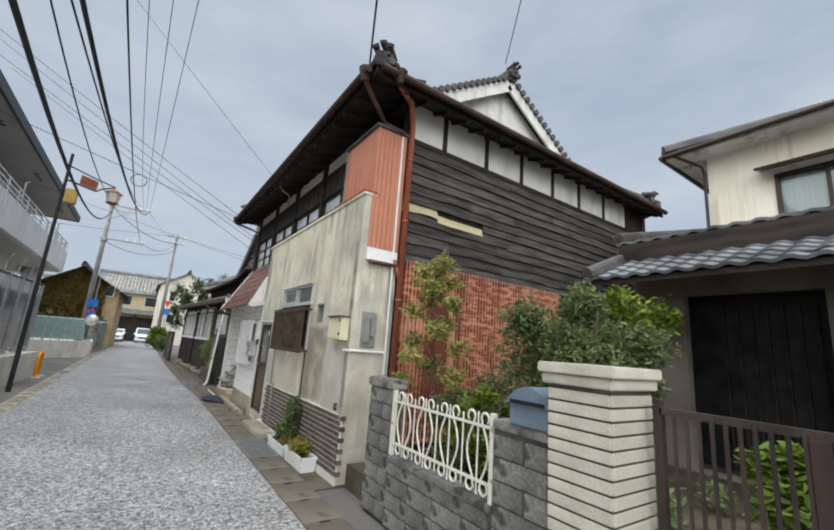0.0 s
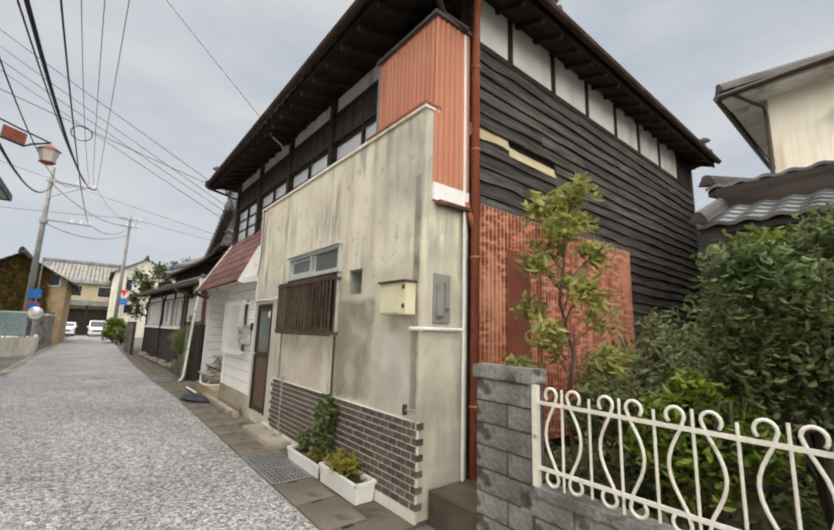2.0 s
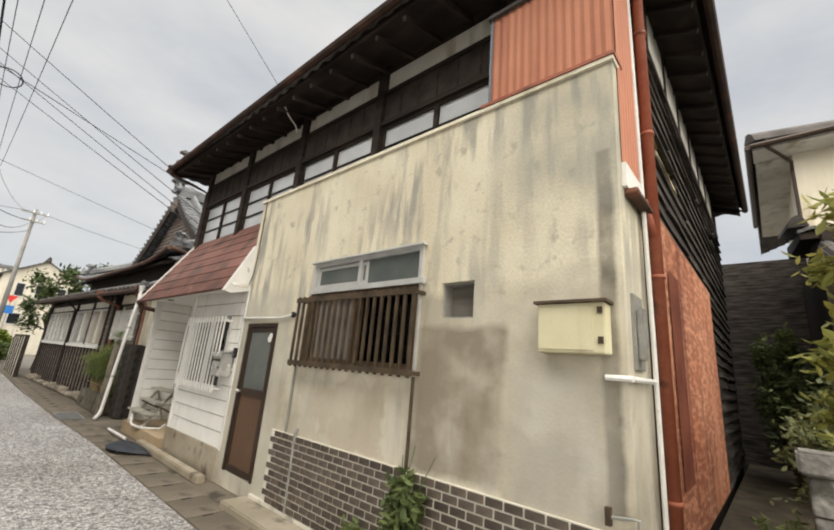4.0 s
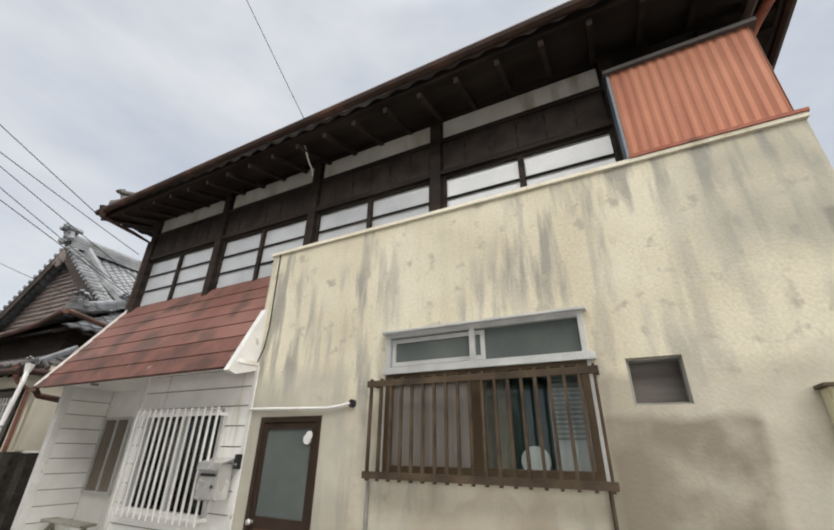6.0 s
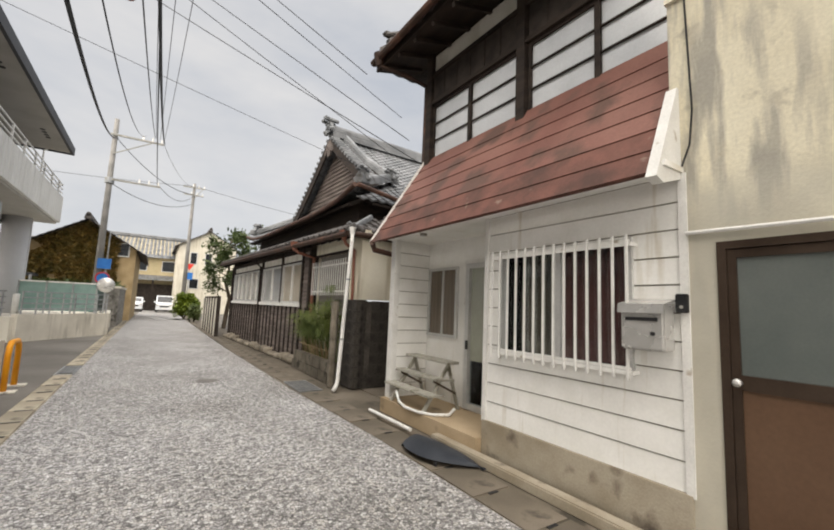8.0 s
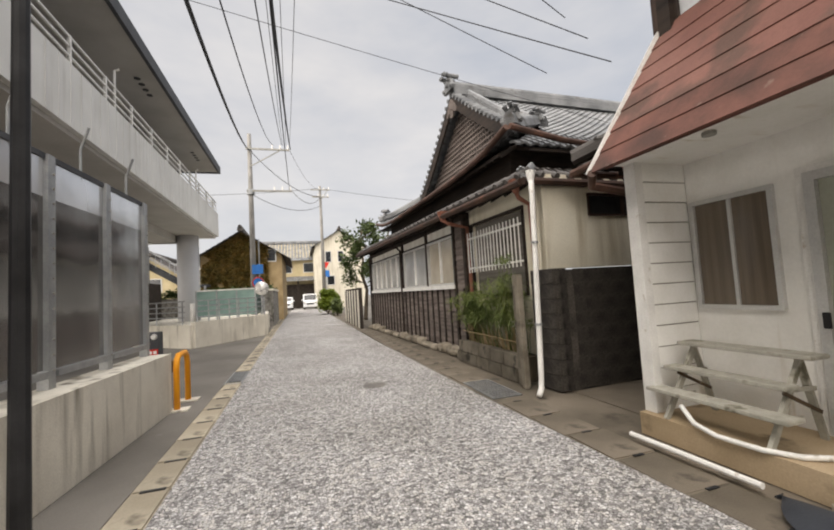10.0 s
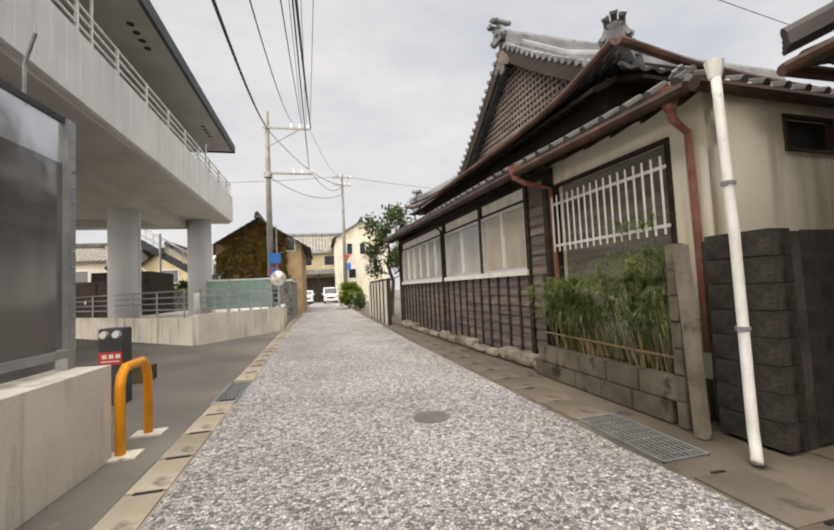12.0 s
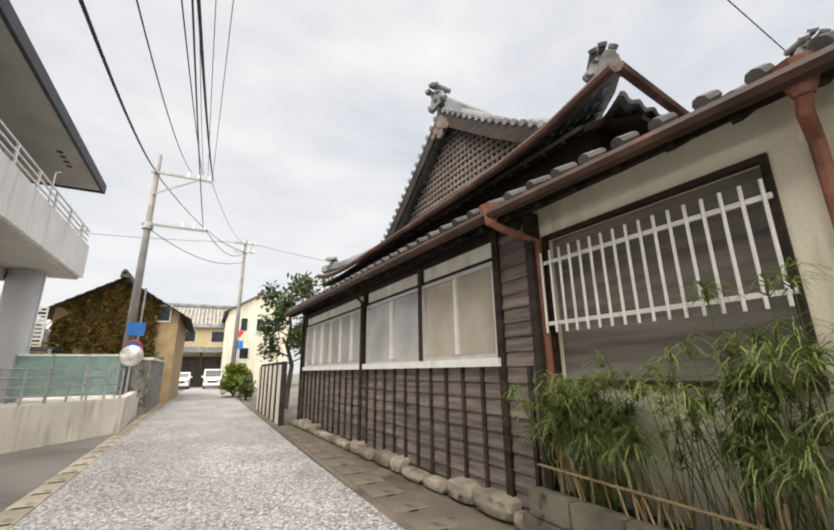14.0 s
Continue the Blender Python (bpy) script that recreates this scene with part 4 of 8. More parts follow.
part("panel_rail", box(B(), 0.62, 8.0, -0.02, 0.03, 4.98, 5.06), "darkwood", house)
for a, b in zip(PX, PX[1:]):
    part("plaster_panel", box(B(), a + 0.045, b - 0.045, 0.0, 0.03, 5.06, 5.745), "plaster", house)
bm = B()
ribs(bm, "y", -0.03, 0.7, 4.42, 0.42, 3.04, pitch=0.066, depth=0.024, rows=3)
part("corrugated_sheet", bm, "rust", house, "rusted salmon corrugated iron sheet")
part("corrugated_door", ribs(B(), "y", -0.062, 1.2, 1.62, 0.9, 2.6, pitch=0.066, depth=0.008), "rust_dark", house)
bm = tube(B(), [(0.66, -0.07, 0.0), (0.66, -0.07, 5.2), (0.5, -0.25, 5.45), (0.15, -0.42, 5.55)], 0.045, 10)
tube(bm, [(0.55, -0.03, 3.0), (0.6, -0.05, 2.85), (0.66, -0.07, 2.7)], 0.035, 8)
for z in (0.9, 2.4, 3.6, 4.6):
    tube(bm, [(0.66, -0.07, z), (0.66, -0.07, z + 0.03)], 0.055, 10)
part("downpipe", bm, "pipe", house, "red-brown rain downpipe on the corner", smooth=True)
bm = tube(B(), [(0.53, -0.04, 0.0), (0.53, -0.04, 1.95), (0.53, -0.02, 5.0)], 0.016, 8)
tube(bm, [(0.0, -0.02, 1.66), (0.53, -0.03, 1.66)], 0.018, 8)
tube(bm, [(-0.03, 0.12, 1.66), (0.0, -0.02, 1.66)], 0.018, 8)
part("conduit", bm, "white", house, "white electrical conduit on the corner")
# roof
EZ, SL = 5.62, 0.64
X0, X1, Y0, Y1, XR, GY = -0.30, 8.2, -0.5, 9.54, 3.95, 1.1
roof = part("roof", box(B(), 2, 6, 2, 8, 5.82, 6.0), "tile_dark", house, "dark tiled hip-and-gable roof")
RZ = EZ + SL * (XR - X0)
ks = math.hypot(1, SL)
bm = B()
hipd = (GY - Y0) * 1.0
tiles(bm, (X0, Y0, EZ), (0, 1, 0), (1, 0, SL), lambda v: min(v / ks, hipd - 0.15), lambda v: (Y1 - Y0) - min(v / ks, hipd - 0.15), (XR - X0) * ks)
tiles(bm, (X1, Y0, EZ), (0, 1, 0), (-1, 0, SL), lambda v: min(v / ks, hipd - 0.15), lambda v: (Y1 - Y0) - min(v / ks, hipd - 0.15), (XR - X0) * ks)
tiles(bm, (X0, Y0, EZ), (1, 0, 0), (0, 1, SL), lambda v: v / ks, lambda v: (X1 - X0) - v / ks, hipd * ks + 0.3)
tiles(bm, (X0, Y1, EZ), (1, 0, 0), (0, -1, SL), lambda v: v / ks, lambda v: (X1 - X0) - v / ks, hipd * ks + 0.3)
part("roof_tiles", bm, "tile_dark", roof)
bm = B()
ridge(bm, [(XR, GY - 0.2, RZ), (XR, Y1 - hipd + 0.2, RZ)])
for sx, x in ((1, X0), (-1, X1)):
    for sy, y in ((1, Y0), (-1, Y1)):
        ridge(bm, [(x + sx * 0.1, y + sy * 0.1, EZ + 0.1), (x + sx * hipd, y + sy * hipd, EZ + SL * hipd + 0.05)], 0.18, 0.14)
        oni(bm, (x + sx * 0.25, y + sy * 0.25, EZ + 0.16), (-sx, -sy), 0.62)
oni(bm, (XR, GY - 0.25, RZ + 0.0), (0, -1), 0.5)
part("ridge_tiles", bm, "tile_dark", roof)
bm = B()
gz = EZ + SL * hipd
gh = (RZ - gz) / SL
for s in (-1, 1):
    part("bargeboard", beam(B(), (XR, GY - 0.1, RZ - 0.14), (XR + s * gh, GY - 0.1, gz - 0.14), 0.05, 0.3), "plaster", roof, "greyish white plastered gable board")
    for k in range(16):
        f = (k + 0.5) / 16
        x, z = XR + s * gh * f, RZ - (RZ - gz) * f + 0.05
        tube(bm, [(x, GY - 0.2, z), (x, GY + 0.1, z + 0.02)], 0.075, 8)
part("verge_tiles", bm, "tile_dark", roof)
part("gable_panel", prism(B(), [(XR - gh, gz - 0.1), (XR + gh, gz - 0.1), (XR, RZ - 0.1)], "y", GY + 0.12, GY + 0.2), "plaster", roof, "white plaster gable")
bm = B()
zi = EZ - 0.03
prism(bm, [(X0 + 0.05, zi - 0.03), (X0 + 0.05, zi - 0.09), (0.6, zi + 0.15), (0.6, zi + 0.21)], "y", Y0 + 0.05, Y1 - 0.05)
prism(bm, [(Y0 + 0.05, zi - 0.03), (Y0 + 0.05, zi - 0.09), (0.1, zi + 0.15), (0.1, zi + 0.21)], "x", 0.5, X1 - 0.05)
part("soffit", bm, "darkwood", roof, "dark timber eaves boards")
part("fascia", box(B(), X0 + 0.055, X0 + 0.085, Y0 + 0.05, Y1 - 0.05, EZ - 0.12, EZ + 0.075), "darkwood", roof)
part("fascia", box(B(), X0 + 0.09, X1 - 0.05, Y0 + 0.055, Y0 + 0.085, EZ - 0.12, EZ + 0.075), "darkwood", roof)
n = 22
for i in range(n):
    bm = B()
    y = Y0 + 0.3 + (Y1 - Y0 - 0.6) * i / (n - 1)
    part("rafter", beam(bm, (X0 + 0.08, y, zi - 0.11), (0.5, y, zi + 0.12), 0.05, 0.06), "darkwood", roof)
for i in range(20):
    x = 0.3 + (X1 - 0.6) * i / 19
    part("rafter", beam(B(), (x, Y0 + 0.08, zi - 0.11), (x, 0.05, zi + 0.1), 0.05, 0.06), "darkwood", roof)
bm = tube(B(), [(X0 - 0.04, Y0 + 0.1, EZ - 0.04), (X0 - 0.04, Y1 - 0.1, EZ - 0.03)], 0.055, 8)
tube(bm, [(X0 + 0.1, Y0 - 0.04, EZ - 0.03), (X1 - 0.1, Y0 - 0.04, EZ - 0.03)], 0.055, 8)
for p in ((X0 - 0.02, Y0 + 0.25), (X0 + 0.4, Y0 - 0.02), (X0 - 0.02, Y1 - 0.3)):
    tube(bm, [(*p, EZ + 0.04), (*p, EZ - 0.16)], 0.11, 8, 0.05)
tube(bm, [(X0 - 0.02, Y0 + 0.25, EZ - 0.15), (0.2, 0.0, EZ - 0.5), (0.53, -0.06, 5.05)], 0.035, 8)
tube(bm, [(X0 - 0.02, Y1 - 0.3, EZ - 0.15), (0.1, 9.0, EZ - 0.3), (0.4, 8.9, EZ - 0.4), (0.4, 8.9, 3.9)], 0.035, 8)
part("roof_gutter", bm, "gutter_old", roof, "brown roof gutter with hoppers")

for o in roof.children:
    for v in o.data.vertices:
        v.co.z -= 0.12 * math.sin(math.pi * min(1.0, max(0.0, (v.co.y + 0.3) / 9.9)))

# ---- white lean-to front with red awning, same house ----
part("plinth", box(B(), -0.02, 0.14, 4.97, 6.96, 0.0, 0.385), "step", house)
# Wall behind the boards, coloured dark so their gaps read as shadow lines.
part("white_wall", wall(B(), "x", 0.02, 0.14, 4.97, 6.96, 0.385, 2.56, [(5.36, 6.72, 1.12, 2.12)]), "seam", house)
part("porch_return", box(B(), 0.14, 0.7, 6.86, 6.94, 0.2, 2.56), "siding", house)
bm = wall(B(), "x", 0.64, 0.74, 6.94, 8.975, 0.2, 2.56, [(7.2, 7.98, 0.24, 2.18), (8.2, 8.92, 1.12, 2.16)])
part("porch_wall", bm, "siding", house)
part("porch_end", box(B(), 0.06, 0.74, 8.972, 9.05, 0.15, 2.56), "seam", house)
part("porch_floor", box(B(), -0.1, 0.74, 6.96, 9.05, 0.0, 0.2), "porch", house, "warm tan trowelled porch floor")
part("soffit_light", tube(B(), [(-0.02, 8.2, 2.53), (-0.02, 8.2, 2.558)], 0.05, 12), "grey", house, "small round soffit lamp, unlit")
part("porch_soffit", box(B(), -0.27, 0.74, 4.97, 9.07, 2.56, 2.6), "siding", house)
part("corner_post", box(B(), -0.02, 0.07, 8.93, 9.06, 0.18, 2.56), "white", house)
part("corner_trim", box(B(), -0.012, 0.03, 6.92, 6.975, 0.37, 2.56), "white", house)
part("corner_trim", box(B(), -0.012, 0.03, 4.955, 5.01, 0.37, 2.56), "white", house)
w = part("barred_window", frame_rect(B(), "x", -0.02, 0.08, 5.34, 6.74, 1.1, 2.14, 0.045), "alu", house, "white-framed window behind bars")
part("mullion", box(B(), 0.0, 0.05, 6.0, 6.06, 1.14, 2.1), "alu", w)
part("pane", box(B(), 0.03, 0.035, 5.38, 6.7, 1.14, 2.1), "glass", w).visible_shadow = False
for y0, y1, cname in ((5.38, 6.02, "curtain_red"), (6.02, 6.7, "curtain_brown")):
    bmc = B()
    n = 60
    ra = [bmc.verts.new((0.09 + 0.018 * math.sin(i * 0.85) + 0.006 * math.sin(i * 0.31), y0 + (y1 - y0) * i / n, 1.12)) for i in range(n + 1)]
    rb = [bmc.verts.new((0.09 + 0.012 * math.sin(i * 0.85), y0 + (y1 - y0) * i / n, 2.13)) for i in range(n + 1)]
    for i in range(n):
        bmc.faces.new((ra[i], ra[i + 1], rb[i + 1], rb[i]))
    part("curtain", bmc, cname, w, smooth=True)
bars = thing("window_bars", (0, 6.04, 1.05), "white-painted flat steel bars in front of the window", "window bars")
for z in (1.12, 2.08):
    bm = beam(B(), (-0.1, 5.3, z), (-0.1, 6.77, z), 0.012, 0.03)
    beam(bm, (-0.085, 5.32, z + 0.03), (-0.085, 6.75, z + 0.03), 0.012, 0.02)
    for y in (5.32, 6.75):
        beam(bm, (0.0, y, z), (-0.1, y, z), 0.03, 0.03)
    part("rail", bm, "white", bars)
for i in range(14):
    y = 5.33 + i * (1.42 / 13)
    part("bar", box(B(), -0.122, -0.105, y - 0.009, y + 0.009, 1.07, 2.15), "white", bars)
w = part("porch_door", frame_rect(B(), "x", 0.58, 0.68, 7.2, 7.98, 0.22, 2.18, 0.07), "alu", house, "white aluminium glazed porch door")
part("glazing", box(B(), 0.63, 0.637, 7.26, 7.92, 0.85, 2.12), "frost_pale", w)
part("glazing", box(B(), 0.63, 0.637, 7.26, 7.92, 0.28, 0.85), "glass", w).visible_shadow = False
part("blind", box(B(), 0.67, 0.68, 7.26, 7.92, 0.85, 2.12), "curtain_beige", w, "beige blind behind the glass")
w = part("porch_window", frame_rect(B(), "x", 0.6, 0.68, 8.2, 8.92, 1.12, 2.16, 0.04), "alu", house)
part("pane", box(B(), 0.63, 0.637, 8.24, 8.88, 1.16, 2.12), "tan_glass", w)
part("mullion", box(B(), 0.61, 0.65, 8.54, 8.57, 1.16, 2.12), "alu", w)
part("curtain", box(B(), 0.655, 0.66, 8.24, 8.88, 1.16, 2.12), "curtain_brown", w)
part("jamb_trim", frame_rect(B(), "x", 0.61, 0.64, 7.14, 8.04, 0.2, 2.235, 0.055), "white", house)
part("door_lock", box(B(), 0.565, 0.58, 7.9, 7.95, 1.0, 1.12, 0.004), "black", house)
# Added dark sheet for the unlit room behind the porch.
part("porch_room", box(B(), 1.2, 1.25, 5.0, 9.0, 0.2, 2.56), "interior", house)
# awning boards
NA = 7
aw = part("awning", prism(B(), [(-0.29, 2.50), (-0.29, 2.545), (0.40, 3.82), (0.46, 3.82), (0.46, 2.6), (0.0, 2.6)], "y", 5.09, 9.0), "awning", house, "faded red metal awning with lapped panels and dark stains")
for i in range(NA):
    f0, f1 = i / NA, (i + 1) / NA + 0.03
    p0 = Vector((-0.33 + 0.76 * f0, 0, 2.5 + 1.38 * f0))
    p1 = Vector((-0.33 + 0.76 * f1, 0, 2.5 + 1.38 * f1))
    nrm = Vector((-1.38, 0, 0.76)).normalized()
    a0, a1 = p0 + nrm * 0.018, p1 + nrm * 0.006
    ya, yb = 5.06, 9.16 - 0.30 * f0
    part("awning_panel", prism(B(), [(p0.x, p0.z), (a0.x, a0.z), (a1.x, a1.z), (p1.x, p1.z)], "y", ya, yb), "awning_dirty" if i < 2 else "awning", aw)
part("awning_end", prism(B(), [(-0.36, 2.47), (-0.26, 2.44), (0.0, 2.52), (0.0, 3.2), (-0.03, 3.2)], "y", 4.985, 5.06), "white", house, "white triangular awning end")
bm = beam(B(), (-0.34, 9.18, 2.5), (0.42, 8.88, 3.9), 0.04, 0.05)
part("awning_edge", bm, "white", house)
bm = tube(B(), [(-0.34, 9.12, 2.5), (-0.2, 9.3, 2.42), (0.3, 9.3, 2.36)], 0.045, 8)
part("awning_gutter", bm, "gutterpipe", house)

# ---- low rear wing of the old house, over the passage ----
WZ = 3.03
part("rear_wall", box(B(), 1.35, 7.5, 9.0, 9.98, 0.0, WZ), "darkwood", house)
bm = B()
RS = 0.48
rk = math.hypot(1, RS)
tiles(bm, (0.72, 9.05, WZ), (0, 1, 0), (1, 0, RS), lambda v: 0, lambda v: max(0.1, 1.55 - v / rk), 1.5 * rk)
tiles(bm, (0.72, 10.6, WZ), (1, 0, 0), (0, -1, RS), lambda v: v / rk, lambda v: 6.8, 1.5 * rk)
part("rear_tiles", bm, "tile_dark", house, "dark tiles of the low rear wing")
bm = ridge(B(), [(0.68, 10.64, WZ + 0.09), (2.2, 9.12, WZ + 0.81)], 0.17, 0.13)
oni(bm, (0.95, 10.37, WZ + 0.2), (-1, 1), 0.32)
part("rear_hip", bm, "tile_dark", house)
bm = tube(B(), [(0.66, 9.1, WZ - 0.03), (0.66, 10.62, WZ - 0.05)], 0.055, 8)
tube(bm, [(0.66, 10.66, WZ - 0.05), (7.5, 10.66, WZ - 0.03)], 0.055, 8)
part("rear_gutter", bm, "gutterpipe", house)
bm = tube(B(), [(0.62, 9.75, WZ + 0.03), (0.62, 9.75, WZ - 0.17)], 0.12, 8, 0.05)
tube(bm, [(0.62, 9.75, WZ - 0.15), (0.9, 9.8, WZ - 0.3), (1.3, 9.9, WZ - 0.35), (1.3, 9.9, 0.1)], 0.038, 8)
part("rear_downpipe", bm, "pipe", house)
bm = prism(B(), [(0.76, WZ - 0.02), (0.76, WZ - 0.08), (1.4, WZ + 0.05), (1.4, WZ + 0.2)], "y", 9.05, 10.56)
prism(bm, [(10.56, WZ - 0.02), (10.56, WZ - 0.08), (9.95, WZ + 0.05), (9.95, WZ + 0.2)], "x", 1.4, 7.4)
part("rear_soffit", bm, "darkwood", house)

# ---- neighbouring hall with lattice gable ----
hall = thing("tiled_hall", (0.2, 13.5, 0), "old timber hall with dark clapboards and grey hip-and-gable tiled roof", "house", turn=2.5, local=True)
bm = wall(B(), "x", 0.1, 0.24, -2.45, 0.1, 0.0, 3.05, [(-1.95, -0.12, 1.3, 2.7)])
part("grille_wall", bm, "cream", hall, "cream plaster wall with a barred opening")
part("recess_panel", box(B(), 0.2, 0.22, -1.95, -0.12, 1.3, 2.7), "darkscreen", hall, "grey mesh screen in the opening")
part("recess_frame", frame_rect(B(), "x", 0.07, 0.13, -1.98, -0.09, 1.27, 2.73, 0.045), "darkwood", hall)
part("end_wall", wall(B(), "y", -2.47, -2.35, 0.1, 4.5, 1.66, 3.1, [(0.95, 2.4, 2.48, 2.8)]), "cream", hall, "cream plaster end wall")
part("end_vent", box(B(), 0.95, 2.4, -2.4, -2.37, 2.48, 2.8), "black", hall)
part("vent_frame", frame_rect(B(), "y", -2.49, -2.44, 0.93, 2.42, 2.46, 2.82, 0.03), "gutter_old", hall)
part("vent_mullion", box(B(), 1.66, 1.69, -2.47, -2.41, 2.48, 2.8), "gutter_old", hall)
part("end_base", box(B(), 0.0, 4.5, -2.98, -2.3, 0.0, 1.62), "blackwall", hall, "blackened mossy lower wall")
# clapboard front
WB = 9.1
part("clap_back", wall(B(), "x", 0.0, 0.12, -0.05, WB, 0.12, 3.0, [(0.55, 8.65, 1.53, 2.62)]), "batten", hall)
part("wall_plate", box(B(), -0.03, 0.0, 0.1, WB, 2.86, 2.96), "darkwood", hall)
GW = [(0.55, 2.17), (2.25, 4.26), (4.44, 8.65)]
for k, (a, b) in enumerate(GW):
    g = part("window", frame_rect(B(), "x", -0.04, 0.06, a, b, 1.53, 2.62, 0.045), "alu", hall, "white-framed sliding window with blinds")
    m = 2 if k < 2 else 6
    for i in range(1, m):
        y = a + (b - a) * i / m
        part("stile", box(B(), -0.025, 0.019, y - 0.026, y + 0.026, 1.6, 2.58), "white", g)
    part("pane", box(B(), 0.02, 0.026, a + 0.04, b - 0.04, 1.57, 2.58), "milky_beige" if k == 0 else "milky_dim", g)
    part("blind", box(B(), 0.07, 0.08, a, b, 1.53, 2.62), "curtain_beige" if k == 0 else "curtain", g)
    part("upper_panel", box(B(), -0.012, 0.0, a + 0.03, b - 0.03, 2.68, 2.86), "plaster", hall)
part("window_sill", box(B(), -0.09, 0.0, 0.5, 8.68, 1.44, 1.53), "white", hall)
for y in (-0.02, 0.5, 2.21, 4.35, 8.7, 9.05):
    part("post", box(B(), -0.06, 0.0, y - 0.045, y + 0.045, 1.54 if 1 < y < 8 else 0.12, 2.96), "darkwood", hall)
part("downpipe", tube(B(), [(-0.1, 4.35, 0.05), (-0.1, 4.35, 2.7), (-0.4, 4.35, 2.95)], 0.035, 8), "darkwood", hall)
for i in range(25):
    y = 0.12 + i * 0.37
    part("batten", box(B(), -0.055, -0.02, y - 0.022, y + 0.022, 0.12, 1.44), "batten", hall)
part("base_beam", box(B(), -0.04, 0.0, -0.05, WB, 0.09, 0.14), "darkwood", hall)
part("far_end", box(B(), 0.0, 1.6, WB, WB + 0.12, 0.0, 3.3), "batten", hall)
# pent roof round the front and near end
PZ, PX0 = 2.98, -0.42
s1 = 0.46
k1 = math.hypot(1, s1)
bm = B()
tiles(bm, (PX0, -2.5, PZ), (0, 1, 0), (1, 0, s1), lambda v: v / k1, lambda v: 12.05, 1.75 * k1)
tiles(bm, (PX0, -2.5, PZ), (1, 0, 0), (0, 1, s1), lambda v: v / k1, lambda v: 6.5, 1.75 * k1)
pent1 = part("pent_roof", bm, "tile_dark", hall, "low tiled pent roof")
bm = ridge(B(), [(-0.4, -2.46, PZ + 0.0), (1.15, -0.85, PZ + s1 * 1.66)], 0.12, 0.07)
oni(bm, (-0.3, -2.34, PZ + 0.06), (-1, -1), 0.28)
pent2 = part("pent_ridge", bm, "tile", hall)
bm = B()
prism(bm, [(PX0 + 0.05, PZ - 0.03), (PX0 + 0.05, PZ - 0.08), (0.14, PZ + 0.1), (0.14, PZ + 0.18)], "y", -2.45, 9.5)
prism(bm, [(-2.52, PZ - 0.02), (-2.52, PZ - 0.07), (-2.36, PZ + 0.04), (-2.36, PZ + 0.12)], "x", 0.14, 6.0)
box(bm, 0.14, 1.2, -2.36, 9.5, PZ + 0.08, PZ + 0.12)
pents = [part("pent_soffit", bm, "darkwood", hall)]
for i in range(31):
    y = -2.35 + i * 0.385
    pents.append(part("rafter", beam(B(), (PX0 + 0.05, y, PZ - 0.1), (0.1, y, PZ + 0.1), 0.05, 0.05), "darkwood", hall))
bm = tube(B(), [(PX0 - 0.05, -2.5, PZ - 0.03), (PX0 - 0.05, 0.1, PZ - 0.04), (PX0 - 0.05, 9.5, PZ - 0.02)], 0.06, 8)
tube(bm, [(-0.47, -2.56, PZ - 0.03), (6.0, -2.56, PZ - 0.02)], 0.06, 8)
pent3 = part("pent_gutter", bm, "gutter_old", hall, "rusted brown eaves gutter")
for y, yw in ((0.1, -0.07), (-2.28, -2.22)):
    bm = B()
    hx = PX0 - 0.03 + (0.06 if y < -1 else 0.0)
    tube(bm, [(hx, y, PZ + 0.06), (hx, y, PZ - 0.14)], 0.12, 8, 0.05)
    tube(bm, [(hx, y, PZ - 0.12), (hx + 0.08, (y + yw) / 2, PZ - 0.2), (0.02, yw, PZ - 0.3), (0.04, yw, 1.6), (0.04, yw, 0.6)], 0.04, 8)
    pents.append(part("pent_downpipe", bm, "pipe_faded", hall, "terracotta-red downpipe with hopper"))
# round end tiles along the pent eaves
for i in range(43):
    y = -2.4 + i * 0.28
    bm = tube(B(), [(PX0 - 0.045, y, PZ + 0.065), (PX0 + 0.25, y, PZ + 0.065 + 0.29 * s1)], 0.05, 8)
    pents.append(part("eave_tile", bm, "tile_dark", hall))
for i in range(23):
    x = PX0 + 0.2 + i * 0.28
    bm = tube(B(), [(x, -2.56, PZ + 0.065), (x, -2.26, PZ + 0.065 + 0.3 * s1)], 0.05, 8)
    pents.append(part("eave_tile", bm, "tile_dark", hall))
for o in (pent1, pent2, pent3, *pents):
    for v in o.data.vertices:
        v.co.x += 0.065 * max(0.0, 0.5 - v.co.y) * min(1.0, max(0.0, (0.1 - v.co.x) / 0.5))
        v.co.z += 0.012 * max(0.0, v.co.y - 0.5)
# main body and roof
YC, HN, HF, MX, MZ, MS, RZ2 = 5.0, 5.75, 5.4, 0.75, 4.27, 0.60, 8.27
SN, SF = (RZ2 - MZ) / HN, (RZ2 - MZ) / HF
ax = MX + 1.95
part("upper_wall", box(B(), 1.2, 12, YC - HN + 0.7, 9.8, 3.3, 4.5), "darkwood", hall)
km = math.hypot(1, MS)
hd = ax - MX
mroof = part("main_roof", box(B(), 4, 12, 2, 8, 4.55, 4.8), "tile", hall, "grey tiled hip-and-gable roof with ornamental ridge ends")
bm = B()
tiles(bm, (MX, YC - HN, MZ), (0, 1, 0), (1, 0, MS), lambda v: v / km * MS / SN, lambda v: HN + HF - v / km * MS / SF, hd * km + 0.3, lift=0.35)
for s, hs, sl in ((-1, HN, SN), (1, HF, SF)):
    kk = math.hypot(1, sl)
    tiles(bm, (MX, YC + s * hs, MZ), (1, 0, 0), (0, -s, sl), lambda v: min(v / kk * sl / MS, hd - 0.35), lambda v: 14.0, hs * kk, sag=0.16)
part("roof_tiles", bm, "tile", mroof)
gb = MZ + MS * hd
